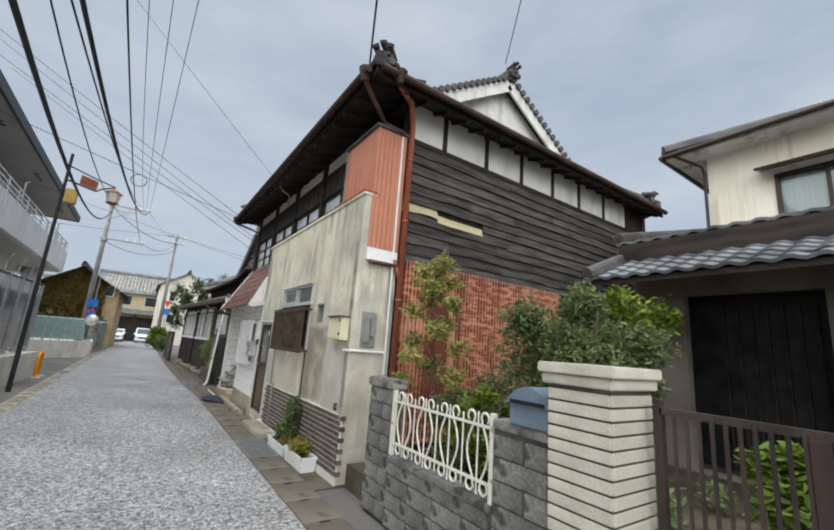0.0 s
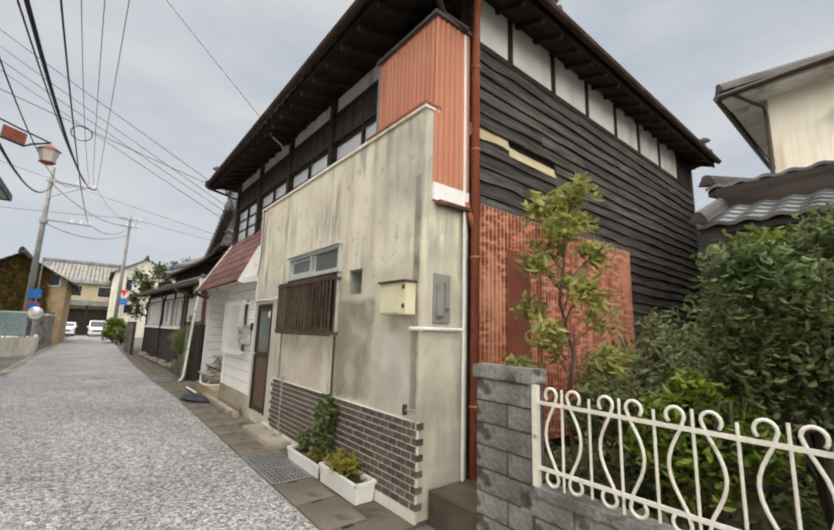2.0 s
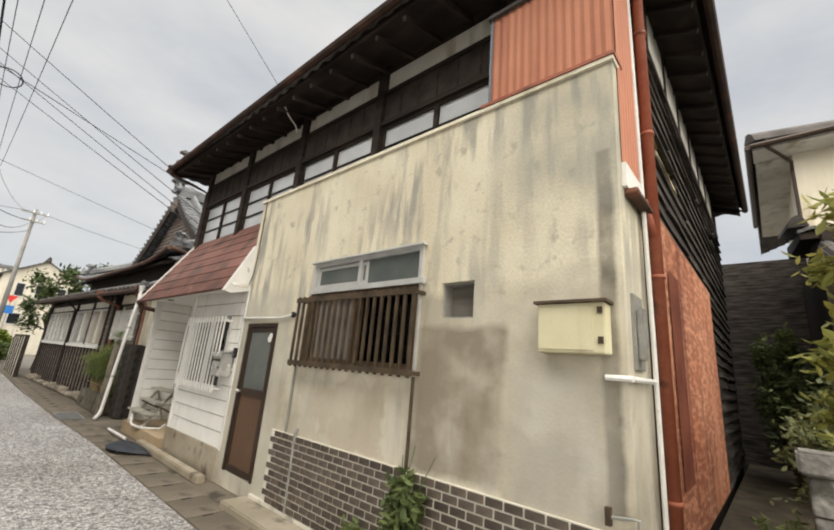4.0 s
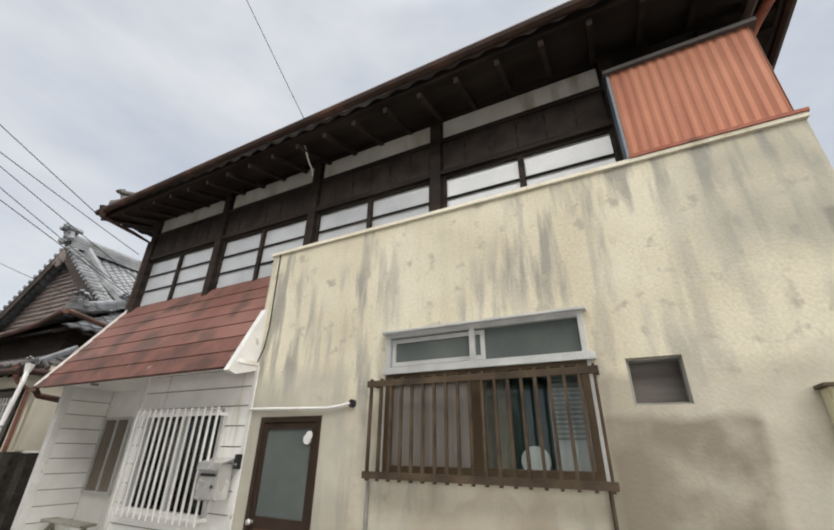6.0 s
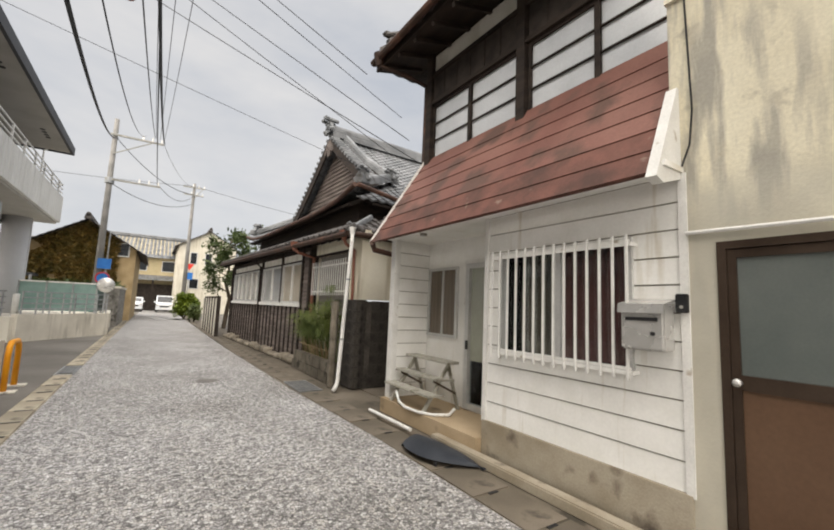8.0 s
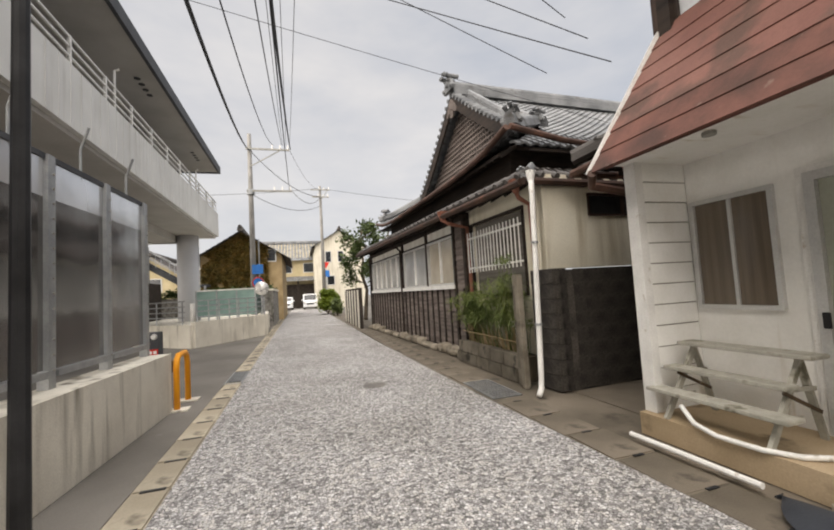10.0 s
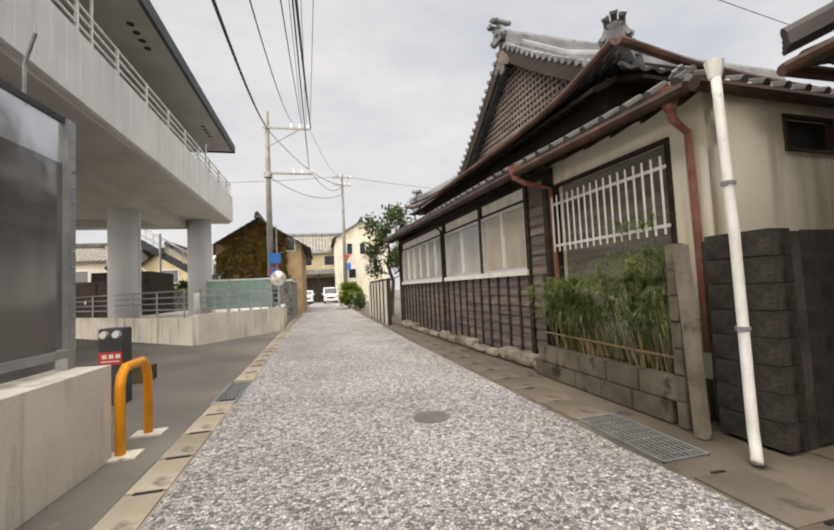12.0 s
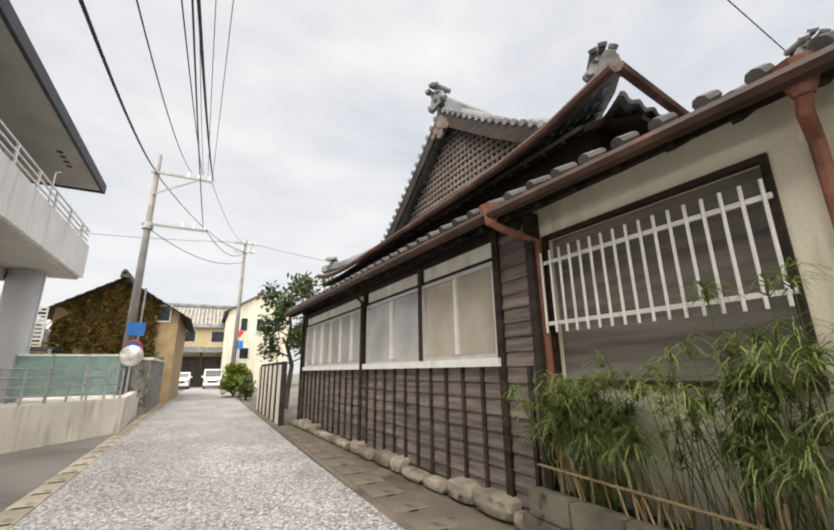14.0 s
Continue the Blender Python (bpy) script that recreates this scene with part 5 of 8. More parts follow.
bm = B()
ridge(bm, [(ax - 0.35, YC, RZ2 - 0.05), (14, YC, RZ2)], 0.34, 0.42)
oni(bm, (ax - 0.45, YC, RZ2 + 0.12), (-1, 0), 1.0)
for s, hs, sl in ((-1, HN, SN), (1, HF, SF)):
    gw = (RZ2 - gb) / sl
    ridge(bm, [(ax + 0.25, YC, RZ2 + 0.02), (ax + 0.25, YC + s * gw * 0.5, RZ2 - 0.16 - sl * gw * 0.5), (ax + 0.25, YC + s * gw, gb + 0.02)], 0.24, 0.2)
    ridge(bm, [(MX + 0.08, YC + s * (hs - 0.08), MZ + 0.42), (MX + 0.6, YC + s * (hs - 0.6 * MS / sl), MZ + MS * 0.6 + 0.2), (ax, YC + s * gw, gb + 0.05)], 0.2, 0.18)
    oni(bm, (MX + 0.3, YC + s * (hs - 0.3), MZ + 0.55), (-1, s), 0.62)
    oni(bm, (ax + 0.05, YC + s * gw, gb + 0.1), (-1, s * 0.3), 0.6)
part("ridge_tiles", bm, "tile", mroof)
bm = B()
verge = B()
for s, sl in ((-1, SN), (1, SF)):
    gw = (RZ2 - gb) / sl
    pts = [(ax - 0.36, YC + s * gw * f, RZ2 - sl * gw * f - 0.16 * math.sin(math.pi * f * 0.8)) for f in (0, 0.25, 0.5, 0.75, 1.0)]
    for p, q in zip(pts, pts[1:]):
        part("bargeboard", beam(B(), (p[0], p[1], p[2] - 0.2), (q[0], q[1], q[2] - 0.2), 0.07, 0.34), "darkwood", mroof)
    for f in range(18):
        y0 = gw * f / 18
        z = RZ2 - sl * y0 - 0.16 * math.sin(math.pi * f / 18 * 0.8)
        tube(verge, [(ax - 0.44, YC + s * y0, z + 0.05), (ax - 0.1, YC + s * y0, z + 0.07)], 0.075, 8)
part("verge_tiles", verge, "tile", mroof)
gn, gf = (RZ2 - gb) / SN, (RZ2 - gb) / SF
part("gable_back", prism(B(), [(YC - gn, gb), (YC + gf, gb), (YC, RZ2 - 0.2)], "x", ax + 0.1, ax + 0.16), "batten", mroof)
bm = B()
grid = 0.17
for i in range(-24, 30):
    y = YC + i * grid
    h = RZ2 - 0.45 - (SN if i < 0 else SF) * abs(i * grid)
    if h > gb + 0.05:
        box(bm, ax, ax + 0.03, y - 0.03, y + 0.03, gb, h)
for j in range(1, 16):
    z = gb + j * grid
    k = RZ2 - 0.4 - z
    if k > 0.1:
        box(bm, ax - 0.02, ax + 0.01, YC - k / SN, YC + k / SF, z - 0.03, z + 0.03)
part("gable_lattice", bm, "clad", mroof, "wooden lattice filling the gable")
bm = B()
for a, b, k in ((0, -0.35, 0.2), (-0.2, -0.5, 0.14), (0.2, -0.5, 0.14), (0, -0.7, 0.14), (-0.33, -0.62, 0.1), (0.33, -0.62, 0.1)):
    tube(bm, [(ax - 0.42, YC + a, RZ2 + b), (ax - 0.36, YC + a, RZ2 + b)], k, 10)
part("gable_pendant", bm, "clad", mroof, "carved gable pendant")
bm = B()
prism(bm, [(MX + 0.06, MZ - 0.04), (MX + 0.06, MZ - 0.1), (1.25, MZ + 0.1), (1.25, MZ + 0.2)], "y", YC - HN + 0.55, YC + HF - 0.7)
prism(bm, [(YC - HN + 0.06, MZ - 0.04), (YC - HN + 0.06, MZ - 0.1), (YC - HN + 0.72, MZ + 0.14), (YC - HN + 0.72, MZ + 0.24)], "x", MX + 0.5, 12)
part("main_soffit", bm, "darkwood", mroof)
for i in range(32):
    y = YC - HN + 0.5 + i * (HN + HF - 1) / 31
    part("rafter", beam(B(), (MX + 0.08, y, MZ - 0.1), (1.3, y, MZ + 0.15), 0.06, 0.07), "darkwood", mroof)
pts = [(MX - 0.05, YC - HN + (HN + HF) * f, MZ - 0.03 + 0.35 * abs(2 * f - 1) ** 5) for f in [i / 12 for i in range(13)]]
bm = tube(B(), pts, 0.065, 8)
pts = [(MX + 13 * f, YC - HN - 0.05, MZ - 0.03 + 0.35 * (1 - f) ** 8) for f in [i / 10 for i in range(11)]]
tube(bm, pts, 0.065, 8)
part("main_gutter", bm, "gutterpipe", mroof)


# ---- small things on and by the old house ----
t = thing("meter_box", (-0.08, 0.3, 1.79), "cream-yellow metal cabinet fixed to the rendered wall", "meter box")
part("body", box(B(), -0.13, -0.001, 0.08, 0.5, 1.79, 2.1, 0.006), "yellowbox", t)
part("lid", box(B(), -0.16, -0.001, 0.06, 0.52, 2.1, 2.118), "rustbar", t)
part("door", box(B(), -0.137, -0.131, 0.15, 0.49, 1.81, 2.08), "yellowbox", t)
for z in (1.85, 2.03):
    part("hinge", box(B(), -0.142, -0.131, 0.09, 0.12, z, z + 0.04), "rustbar", t)
t = thing("electric_meter", (0.25, -0.03, 1.72), "grey weathered electric meter board on the side wall", "electric meter")
part("backboard", box(B(), 0.14, 0.36, -0.02, 0.003, 1.72, 2.2, 0.004), "grey", t)
part("breaker", box(B(), 0.17, 0.25, -0.06, -0.021, 1.78, 2.1, 0.008), "grey", t)
part("breaker", box(B(), 0.265, 0.33, -0.055, -0.021, 1.86, 2.12, 0.008), "grey", t)
t = thing("wall_tap", (-0.03, 0.1, 0.86), "rusty bent pipe tap by the brick plinth", "tap")
part("pipe", tube(B(), [(0.0, 0.12, 0.92), (-0.06, 0.12, 0.92), (-0.06, 0.0, 0.94), (-0.05, -0.03, 0.94), (-0.05, -0.03, 0.78)], 0.01, 6), "grey", t)
part("handle", box(B(), -0.08, -0.045, 0.105, 0.135, 0.88, 0.97), "rustbar", t)
bm = tube(B(), [(-0.02, 3.25, 0.1), (-0.03, 3.25, 0.86), (-0.01, 3.25, 0.9)], 0.016, 8)
solo("drain_pipe", bm, "grey", "thin grey pipe up the brick plinth", "pipe", at=(-0.02, 3.25, 0.1))
solo("drain_pipe", tube(B(), [(-0.02, 3.46, 0.84), (-0.02, 3.46, 1.55)], 0.014, 6), "grey", "thin grey pipe up the rendered wall", "pipe")
solo("drain_pipe", tube(B(), [(-0.02, 1.66, 0.84), (-0.02, 1.66, 1.55)], 0.014, 6), "rustbar", "thin rusty pipe up the rendered wall", "pipe")
t = thing("wall_conduit", (-0.02, 3.9, 2.1), "white conduit and cable above the brown door", "conduit")
part("tube", tube(B(), [(-0.02, 4.96, 2.12), (-0.03, 3.95, 2.1), (-0.03, 3.8, 2.115), (-0.02, 3.7, 2.135), (0.0, 3.68, 2.135)], 0.014, 8), "white", t)
part("sleeve", tube(B(), [(0.0, 3.68, 2.135), (-0.03, 3.68, 2.135)], 0.035, 12), "black", t)
part("cable", tube(B(), [(-0.01, 4.93, 3.9), (-0.015, 4.9, 3.0), (-0.02, 4.92, 2.75), (-0.03, 4.97, 2.6)], 0.007, 5), "cable", t)
t = thing("letterbox", (-0.08, 5.2, 1.28), "brushed steel letterbox on the white siding", "letterbox")
part("body", box(B(), -0.17, -0.012, 5.05, 5.35, 1.3, 1.62, 0.014), "stainless", t)
part("flap", prism(B(), [(-0.195, 1.56), (-0.188, 1.625), (-0.01, 1.665), (-0.01, 1.645), (-0.176, 1.61)], "y", 5.04, 5.36), "stainless", t)
part("slot", box(B(), -0.177, -0.171, 5.09, 5.31, 1.505, 1.53), "black", t)
part("lock", tube(B(), [(-0.171, 5.12, 1.42), (-0.183, 5.12, 1.42)], 0.014, 10), "black", t)
t = thing("doorbell", (-0.03, 5.04, 1.58), "black intercom on the white siding", "intercom")
part("body", box(B(), -0.05, -0.012, 4.955, 5.03, 1.57, 1.7, 0.006), "black", t)
part("button", tube(B(), [(-0.05, 4.99, 1.61), (-0.056, 4.99, 1.61)], 0.012, 10), "grey", t)
t = thing("rubber_ramp", (-0.4, 7.25, 0), "worn dark domed rubber kerb ramp lying in the gutter", "kerb ramp")
bm = B()
rings = []
for i in range(19):
    f = -1 + i / 9
    w = max(0.02, 1 - abs(f) ** 2.6)
    row = []
    for j in range(8):
        g = j / 7
        h = 0.012 + 0.1 * (1 - abs(f) ** 3) * math.sin(math.pi * (0.08 + 0.72 * g)) ** 1.2
        row.append(bm.verts.new((-0.17 - 0.53 * g * w - 0.1 * (1 - w) * (1 - g), 7.26 + 0.6 * f, h)))
    rings.append(row)
for a, b in zip(rings, rings[1:]):
    for i in range(7):
        bm.faces.new((a[i], a[i + 1], b[i + 1], b[i]))
    bm.faces.new((bm.verts.new((a[0].co.x, a[0].co.y, 0.002)), a[0], b[0], bm.verts.new((b[0].co.x, b[0].co.y, 0.002))))
part("ramp", bm, "rubber", t, smooth=True)
for y in (6.95, 7.25, 7.55):
    part("stud", tube(B(), [(-0.62, y, 0.02), (-0.62, y, 0.05)], 0.018, 8), "black", t)
# stepped plant stand and folded tube
t = thing("plant_stand", (0.2, 8.5, 0.2), "weathered white folding step stand on the porch", "plant stand")
for x0, x1, y0, y1, z in ((-0.1, 0.08, 7.84, 8.96, 0.42), (0.04, 0.2, 7.92, 8.88, 0.61), (0.18, 0.38, 7.83, 8.84, 0.82)):
    part("shelf", box(B(), x0, x1, y0, y1, z, z + 0.03, 0.006), "oldwhite", t)
for y in (7.98, 8.78):
    part("leg", beam(B(), (-0.08, y, 0.2), (0.34, y, 0.83), 0.03, 0.045), "oldwhite", t)
    part("leg", beam(B(), (0.5, y, 0.2), (0.3, y, 0.83), 0.03, 0.045), "oldwhite", t)
    for x0, z in ((-0.06, 0.42), (0.1, 0.61)):
        part("bracket", beam(B(), (x0, y - 0.03, z), (x0 + 0.3, y - 0.03, z - 0.02), 0.02, 0.03), "oldwhite", t)
    part("brace", beam(B(), (0.05, y - 0.04, 0.6), (0.42, y - 0.04, 0.42), 0.015, 0.025), "rustbar", t)
solo("bent_tube", tube(B(), [(-0.09, 8.62, 0.36), (-0.11, 8.5, 0.25), (-0.14, 8.3, 0.222), (-0.12, 8.0, 0.222), (-0.02, 7.82, 0.222), (0.14, 7.72, 0.225), (0.22, 7.7, 0.3)], 0.02, 8), "white", "bent white metal tube lying on the porch", "tube", smooth=True)
solo("pole_piece", tube(B(), [(-0.32, 8.95, 0.06), (-0.3, 7.9, 0.06)], 0.022, 8), "white", "white metal tube lying by the step", "tube")
# planter trough
t = thing("planter", (-0.1, 1.5, 0), "long pale concrete planter with weeds by the brick plinth", "planter")
for y0, y1, h in ((0.58, 1.36, 0.19), (1.4, 2.28, 0.15)):
    bm = B()
    rim = [(-0.26, y0), (-0.035, y0), (-0.035, y1), (-0.26, y1)]
    cx, cy = -0.147, (y0 + y1) / 2
    loops = []
    for k, z in ((0.86, 0.0), (0.97, h - 0.03), (1.04, h - 0.03), (1.04, h), (0.9, h), (0.86, h - 0.06)):
        loops.append([bm.verts.new((cx + (x - cx) * k, cy + (y - cy) * (1 - (1 - k) * 0.35), z)) for x, y in rim])
    for p, q in zip(loops, loops[1:]):
        for i in range(4):
            bm.faces.new((p[i], p[(i + 1) % 4], q[(i + 1) % 4], q[i]))
    part("trough", bm, "white", t, "pale flared planter trough")
part("soil", box(B(), -0.235, -0.06, 0.63, 2.23, 0.01, 0.125), "earth", t)
rnd = random.Random(3)
bm = B()
leaves(bm, (-0.13, 1.05, 0.24), (0.16, 0.4, 0.14), 420, 0.035, rnd, 0.1)
leaves(bm, (-0.13, 1.6, 0.2), (0.1, 0.3, 0.08), 200, 0.03, rnd, 0.1)
part("low_weed", bm, "leaf_yellow", t, "yellowing low weeds")
bm = B()
leaves(bm, (-0.13, 1.55, 0.55), (0.15, 0.22, 0.42), 420, 0.05, rnd, 0.1)
leaves(bm, (-0.13, 2.1, 0.25), (0.1, 0.18, 0.16), 160, 0.04, rnd, 0.1)
for i in range(12):
    limb(bm, (-0.13, 1.55 + rnd.uniform(-0.1, 0.1), 0.13), (-0.13 + rnd.uniform(-0.1, 0.1), 1.55 + rnd.uniform(-0.25, 0.25), 0.6 + 0.5 * rnd.random()), 0.006, 0.003, rnd)
part("tall_weed", bm, "leaf", t, "tall green weeds")
solo("threshold_slab", box(B(), -0.32, -0.03, 2.7, 4.05, -0.01, 0.07, 0.012), "gutter", "pale concrete threshold slab before the brown door", "slab")
solo("step_edge", box(B(), -0.22, -0.1, 4.97, 7.6, -0.01, 0.085, 0.012), "step", "worn concrete edging along the porch", "edging")

# ---- block wall, iron fence, mailbox, gate pillar ----
BW = thing("block_wall", (0.08, -1.9, 0), "weathered grey concrete block garden wall", "wall")
part("core", box(B(), 0.01, 0.13, -1.2, -0.71, 0.0, 1.3), "pillarjoint", BW)
part("core", box(B(), 0.01, 0.13, -2.68, -1.2, 0.0, 0.6), "pillarjoint", BW)
part("core", box(B(), 0.01, 0.13, -3.29, -2.68, 0.0, 1.2), "pillarjoint", BW)
part("coping", box(B(), -0.03, 0.17, -1.22, -0.68, 1.3, 1.4, 0.012), "block", BW)
part("coping", box(B(), -0.02, 0.16, -2.67, -1.21, 0.6, 0.66, 0.01), "block", BW)
part("coping", box(B(), -0.02, 0.16, -3.29, -2.69, 1.2, 1.27, 0.01), "block", BW)
FE = thing("iron_fence", (0.02, -1.95, 0.66), "cream-painted wrought-iron fence panel with scrolls", "fence")
part("rail", beam(B(), (0.02, -2.68, 1.19), (0.02, -1.22, 1.19), 0.016, 0.022), "iron", FE)
part("rail", beam(B(), (0.02, -2.68, 0.78), (0.02, -1.22, 0.78), 0.016, 0.022), "iron", FE)
part("end_post", box(B(), 0.0, 0.04, -1.245, -1.205, 0.66, 1.3), "iron", FE)
part("end_post", box(B(), 0.0, 0.04, -2.69, -2.65, 0.66, 1.3), "iron", FE)


def scroll(y, s):
    """One lyre-shaped bar beside the upright at y: hooks that curl outwards at head and foot, belly between."""
    head = [(0.02, y + s * (0.078 + 0.042 * math.cos(a)), 1.245 + 0.045 * math.sin(a)) for a in [math.pi * (-0.25 + 1.25 * i / 9) for i in range(10)]]
    body = [(0.02, y + s * (0.036 + 0.085 * math.sin(math.pi * k) ** 1.3), 1.235 - 0.48 * k) for k in [i / 10 for i in range(1, 10)]]
    foot = [(0.02, y + s * (0.078 + 0.042 * math.cos(a)), 0.735 - 0.045 * math.sin(a)) for a in [math.pi * (1.0 - 1.25 * i / 9) for i in range(10)]]
    return head + body + foot


for i in range(4):
    yc = -1.42 - i * 0.36
    part("bar", tube(B(), [(0.02, yc, 0.68), (0.02, yc, 1.29)], 0.008, 6), "iron", FE)
    part("bar", tube(B(), [(0.02, yc - 0.18, 0.7), (0.02, yc - 0.18, 1.26)], 0.008, 6), "iron", FE)
    for s in (-1, 1):
        part("scroll", tube(B(), scroll(yc, s), 0.0095, 6), "iron", FE, smooth=True)
t = thing("mailbox", (0.1, -3.07, 1.27), "blue-grey plastic mailbox with rounded lid on the block wall", "mailbox")
part("body", box(B(), -0.06, 0.28, -3.25, -2.89, 1.272, 1.43, 0.015), "bluegrey", t)
bm = B()
arc = [(-3.265 + 0.39 * i / 12, 1.42 + 0.125 * math.sin(math.pi * i / 12) ** 0.75) for i in range(13)]
prism(bm, arc, "x", -0.08, 0.3)
part("lid", bm, "bluegrey", t)
part("slot", box(B(), -0.086, -0.0805, -3.22, -2.92, 1.424, 1.45), "black", t)
PI = thing("gate_pillar", (0.08, -3.5, 0), "cream tiled gate pillar with flat two-step cap", "gate pillar")
part("core", box(B(), -0.145, 0.295, -3.705, -3.305, 0.0, 1.6), "pillarjoint", PI)
part("cap", box(B(), -0.18, 0.33, -3.74, -3.27, 1.6, 1.66, 0.008), "pillartile", PI)
part("cap", box(B(), -0.2, 0.35, -3.76, -3.25, 1.665, 1.73, 0.008), "pillartile", PI)
GA = thing("slat_gate", (0.2, -5.0, 0), "dark brown weathered wooden slat gate", "gate")
part("rail", box(B(), 0.2, 0.24, -6.9, -3.8, 1.48, 1.52), "gate", GA)
part("rail", box(B(), 0.2, 0.24, -6.9, -3.8, 0.35, 0.42), "gate", GA)
for i in range(10):
    y = -3.88 - i * 0.06
    part("slat", box(B(), 0.187, 0.199, y - 0.009, y + 0.009, 0.12, 1.5 - 0.01 * (i % 3)), "gate", GA)
for i in range(26):
    y = -4.47 - i * 0.088
    part("slat", box(B(), 0.175, 0.199, y - 0.036, y + 0.036, 0.12, 1.48 - 0.01 * (i % 3)), "gate_brown", GA)
part("gate_post", box(B(), 0.2, 0.25, -3.81, -3.768, 0.0, 1.56), "gate", GA)

# ---- garden plants ----
rnd = random.Random(11)


def shrub(name, at, rad, n, size, material, label, clumps=7, height=0.0):
    t = thing(name, at, label, "shrub")
    bm = B()
    for _ in range(7):
        a = rnd.uniform(0, 6.28)
        limb(bm, at, (at[0] + rad[0] * 0.6 * math.cos(a), at[1] + rad[1] * 0.6 * math.sin(a), at[2] + height + rad[2] * 0.7), 0.03, 0.008, rnd)
    part("trunk", bm, "bark", t)
    bm = B()
    c = Vector(at) + Vector((0, 0, height))
    leaves(bm, c, rad, n, size, rnd, 0.25)
    for _ in range(clumps):
        d = Vector((rnd.gauss(0, 1), rnd.gauss(0, 1), abs(rnd.gauss(0, 1)))).normalized()
        p = c + Vector((d.x * rad[0], d.y * rad[1], d.z * rad[2])) * 0.85
        leaves(bm, p, [r * 0.38 for r in rad], n // clumps, size, rnd, 0.1)
    part("crown", bm, material, t)
    return t


shrub("rounded_shrub", (1.25, -2.5, 0.25), (0.72, 0.85, 0.72), 9000, 0.03, "leaf", "dense dark green rounded garden shrub", 9, 1.45)
shrub("low_shrub", (0.95, -1.55, 0.25), (0.6, 0.5, 0.45), 3000, 0.03, "leaf_fine", "low olive-green shrub behind the fence", 6, 0.7)
shrub("low_shrub", (2.2, -1.3, 0.25), (0.9, 0.7, 0.85), 4200, 0.032, "leaf_fine", "feathery olive-green shrub by the rusted sheet", 6, 0.8)
shrub("bright_bush", (0.75, -1.95, 0.25), (0.38, 0.42, 0.45), 2400, 0.032, "leaf_bright", "bright yellow-green bush behind the iron fence", 6, 0.72)
shrub("bright_bush", (0.75, -4.5, 0.25), (0.35, 0.5, 0.45), 1300, 0.04, "leaf_bright", "bright yellow-green bush behind the slat gate", 5, 0.75)
shrub("garden_bush", (2.5, -2.2, 0.25), (0.55, 0.5, 0.55), 2200, 0.035, "leaf", "dark green bush before the entrance", 6, 1.1)
shrub("garden_bush", (3.2, -2.15, 0.25), (0.55, 0.55, 0.5), 900, 0.05, "leaf_bright", "yellow-green leafy branch tip by the entrance", 5, 2.05)
t = thing("sapling", (0.5, -1.2, 0.25), "slender young tree with yellow-green leaves", "tree")
bm = limb(B(), (0.5, -1.2, 0.25), (0.52, -1.15, 2.72), 0.022, 0.006, rnd, 6)
tips = []
for i in range(16):
    z = 1.05 + 1.5 * i / 15
    a = i * 2.4
    r = 0.36 * (1 - 0.55 * i / 15)
    q = (0.51 + r * math.cos(a), -1.17 + r * math.sin(a), z + 0.22)
    limb(bm, (0.51, -1.17, z), q, 0.008, 0.003, rnd, 3)
    tips.append(q)
part("trunk", bm, "bark", t)
bm = B()
for q in tips + [(0.52, -1.15, 2.72), (0.52, -1.15, 2.5)]:
    leaves(bm, q, (0.2, 0.2, 0.17), 90, 0.04, rnd, 0.1, 2.3)
part("crown", bm, "leaf_sapling", t)
t = thing("ground_cover", (1.5, -2.4, 0.25), "low green undergrowth over the garden soil", "undergrowth", kind="stuff")
bm = B()
for _ in range(34):
    p = (rnd.uniform(0.3, 3.2), rnd.uniform(-3.4, -0.5), 0.42)
    leaves(bm, p, (0.28, 0.28, 0.24), 90, 0.045, rnd, 0.1)
part("leaf_mass", bm, "leaf", t)

# ---- neighbour's house across the garden ----
N = thing("garden_house", (6, -4.5, 0), "cream two-storey house with dark tiled roofs and dark entrance", "house")
part("lower_wall", wall(B(), "x", 4.9, 5.05, -10, -1.3, 0.0, 3.3, [(-3.75, -2.1, 0.3, 2.92)]), "entrance_wall", N)
part("lower_side", box(B(), 5.05, 12, -1.42, -1.3, 0.0, 4.0), "darkwood", N)
# Black colour paints the shade deep inside the entrance.
part("entrance_back", box(B(), 5.7, 5.8, -4.2, -1.8, 0.0, 3.2), "black", N, "entrance back, coloured near-black for the unlit opening")
bm = B()
for i in range(8):
    box(bm, 5.64, 5.68, -3.72 + i * 0.19, -3.68 + i * 0.19, 0.3, 2.8)
part("entrance_lattice", bm, "batten", N)
part("upper_wall", wall(B(), "x", 8.3, 8.45, -10, -1.44, 4.2, 7.0, [(-4.0, -2.65, 5.0, 5.98)]), "cream", N)
part("upper_side", box(B(), 8.45, 14, -1.59, -1.44, 4.2, 7.0), "cream", N)
w = part("window", frame_rect(B(), "x", 8.26, 8.4, -4.0, -2.65, 5.0, 5.98, 0.06), "brown", N)
part("pane", box(B(), 8.35, 8.36, -3.95, -2.7, 5.05, 5.93), "glass", w).visible_shadow = False
bm = B()
ra = [bm.verts.new((8.42 + 0.02 * math.sin(i * 0.9), -4.0 + 1.35 * i / 60, 5.0)) for i in range(61)]
rb = [bm.verts.new((8.42 + 0.02 * math.sin(i * 0.9), -4.0 + 1.35 * i / 60, 5.98)) for i in range(61)]
for i in range(60):
    bm.faces.new((ra[i], ra[i + 1], rb[i + 1], rb[i]))
part("curtain", bm, "curtain", w)
part("stile", box(B(), 8.3, 8.36, -3.48, -3.41, 5.05, 5.93), "brown", w)
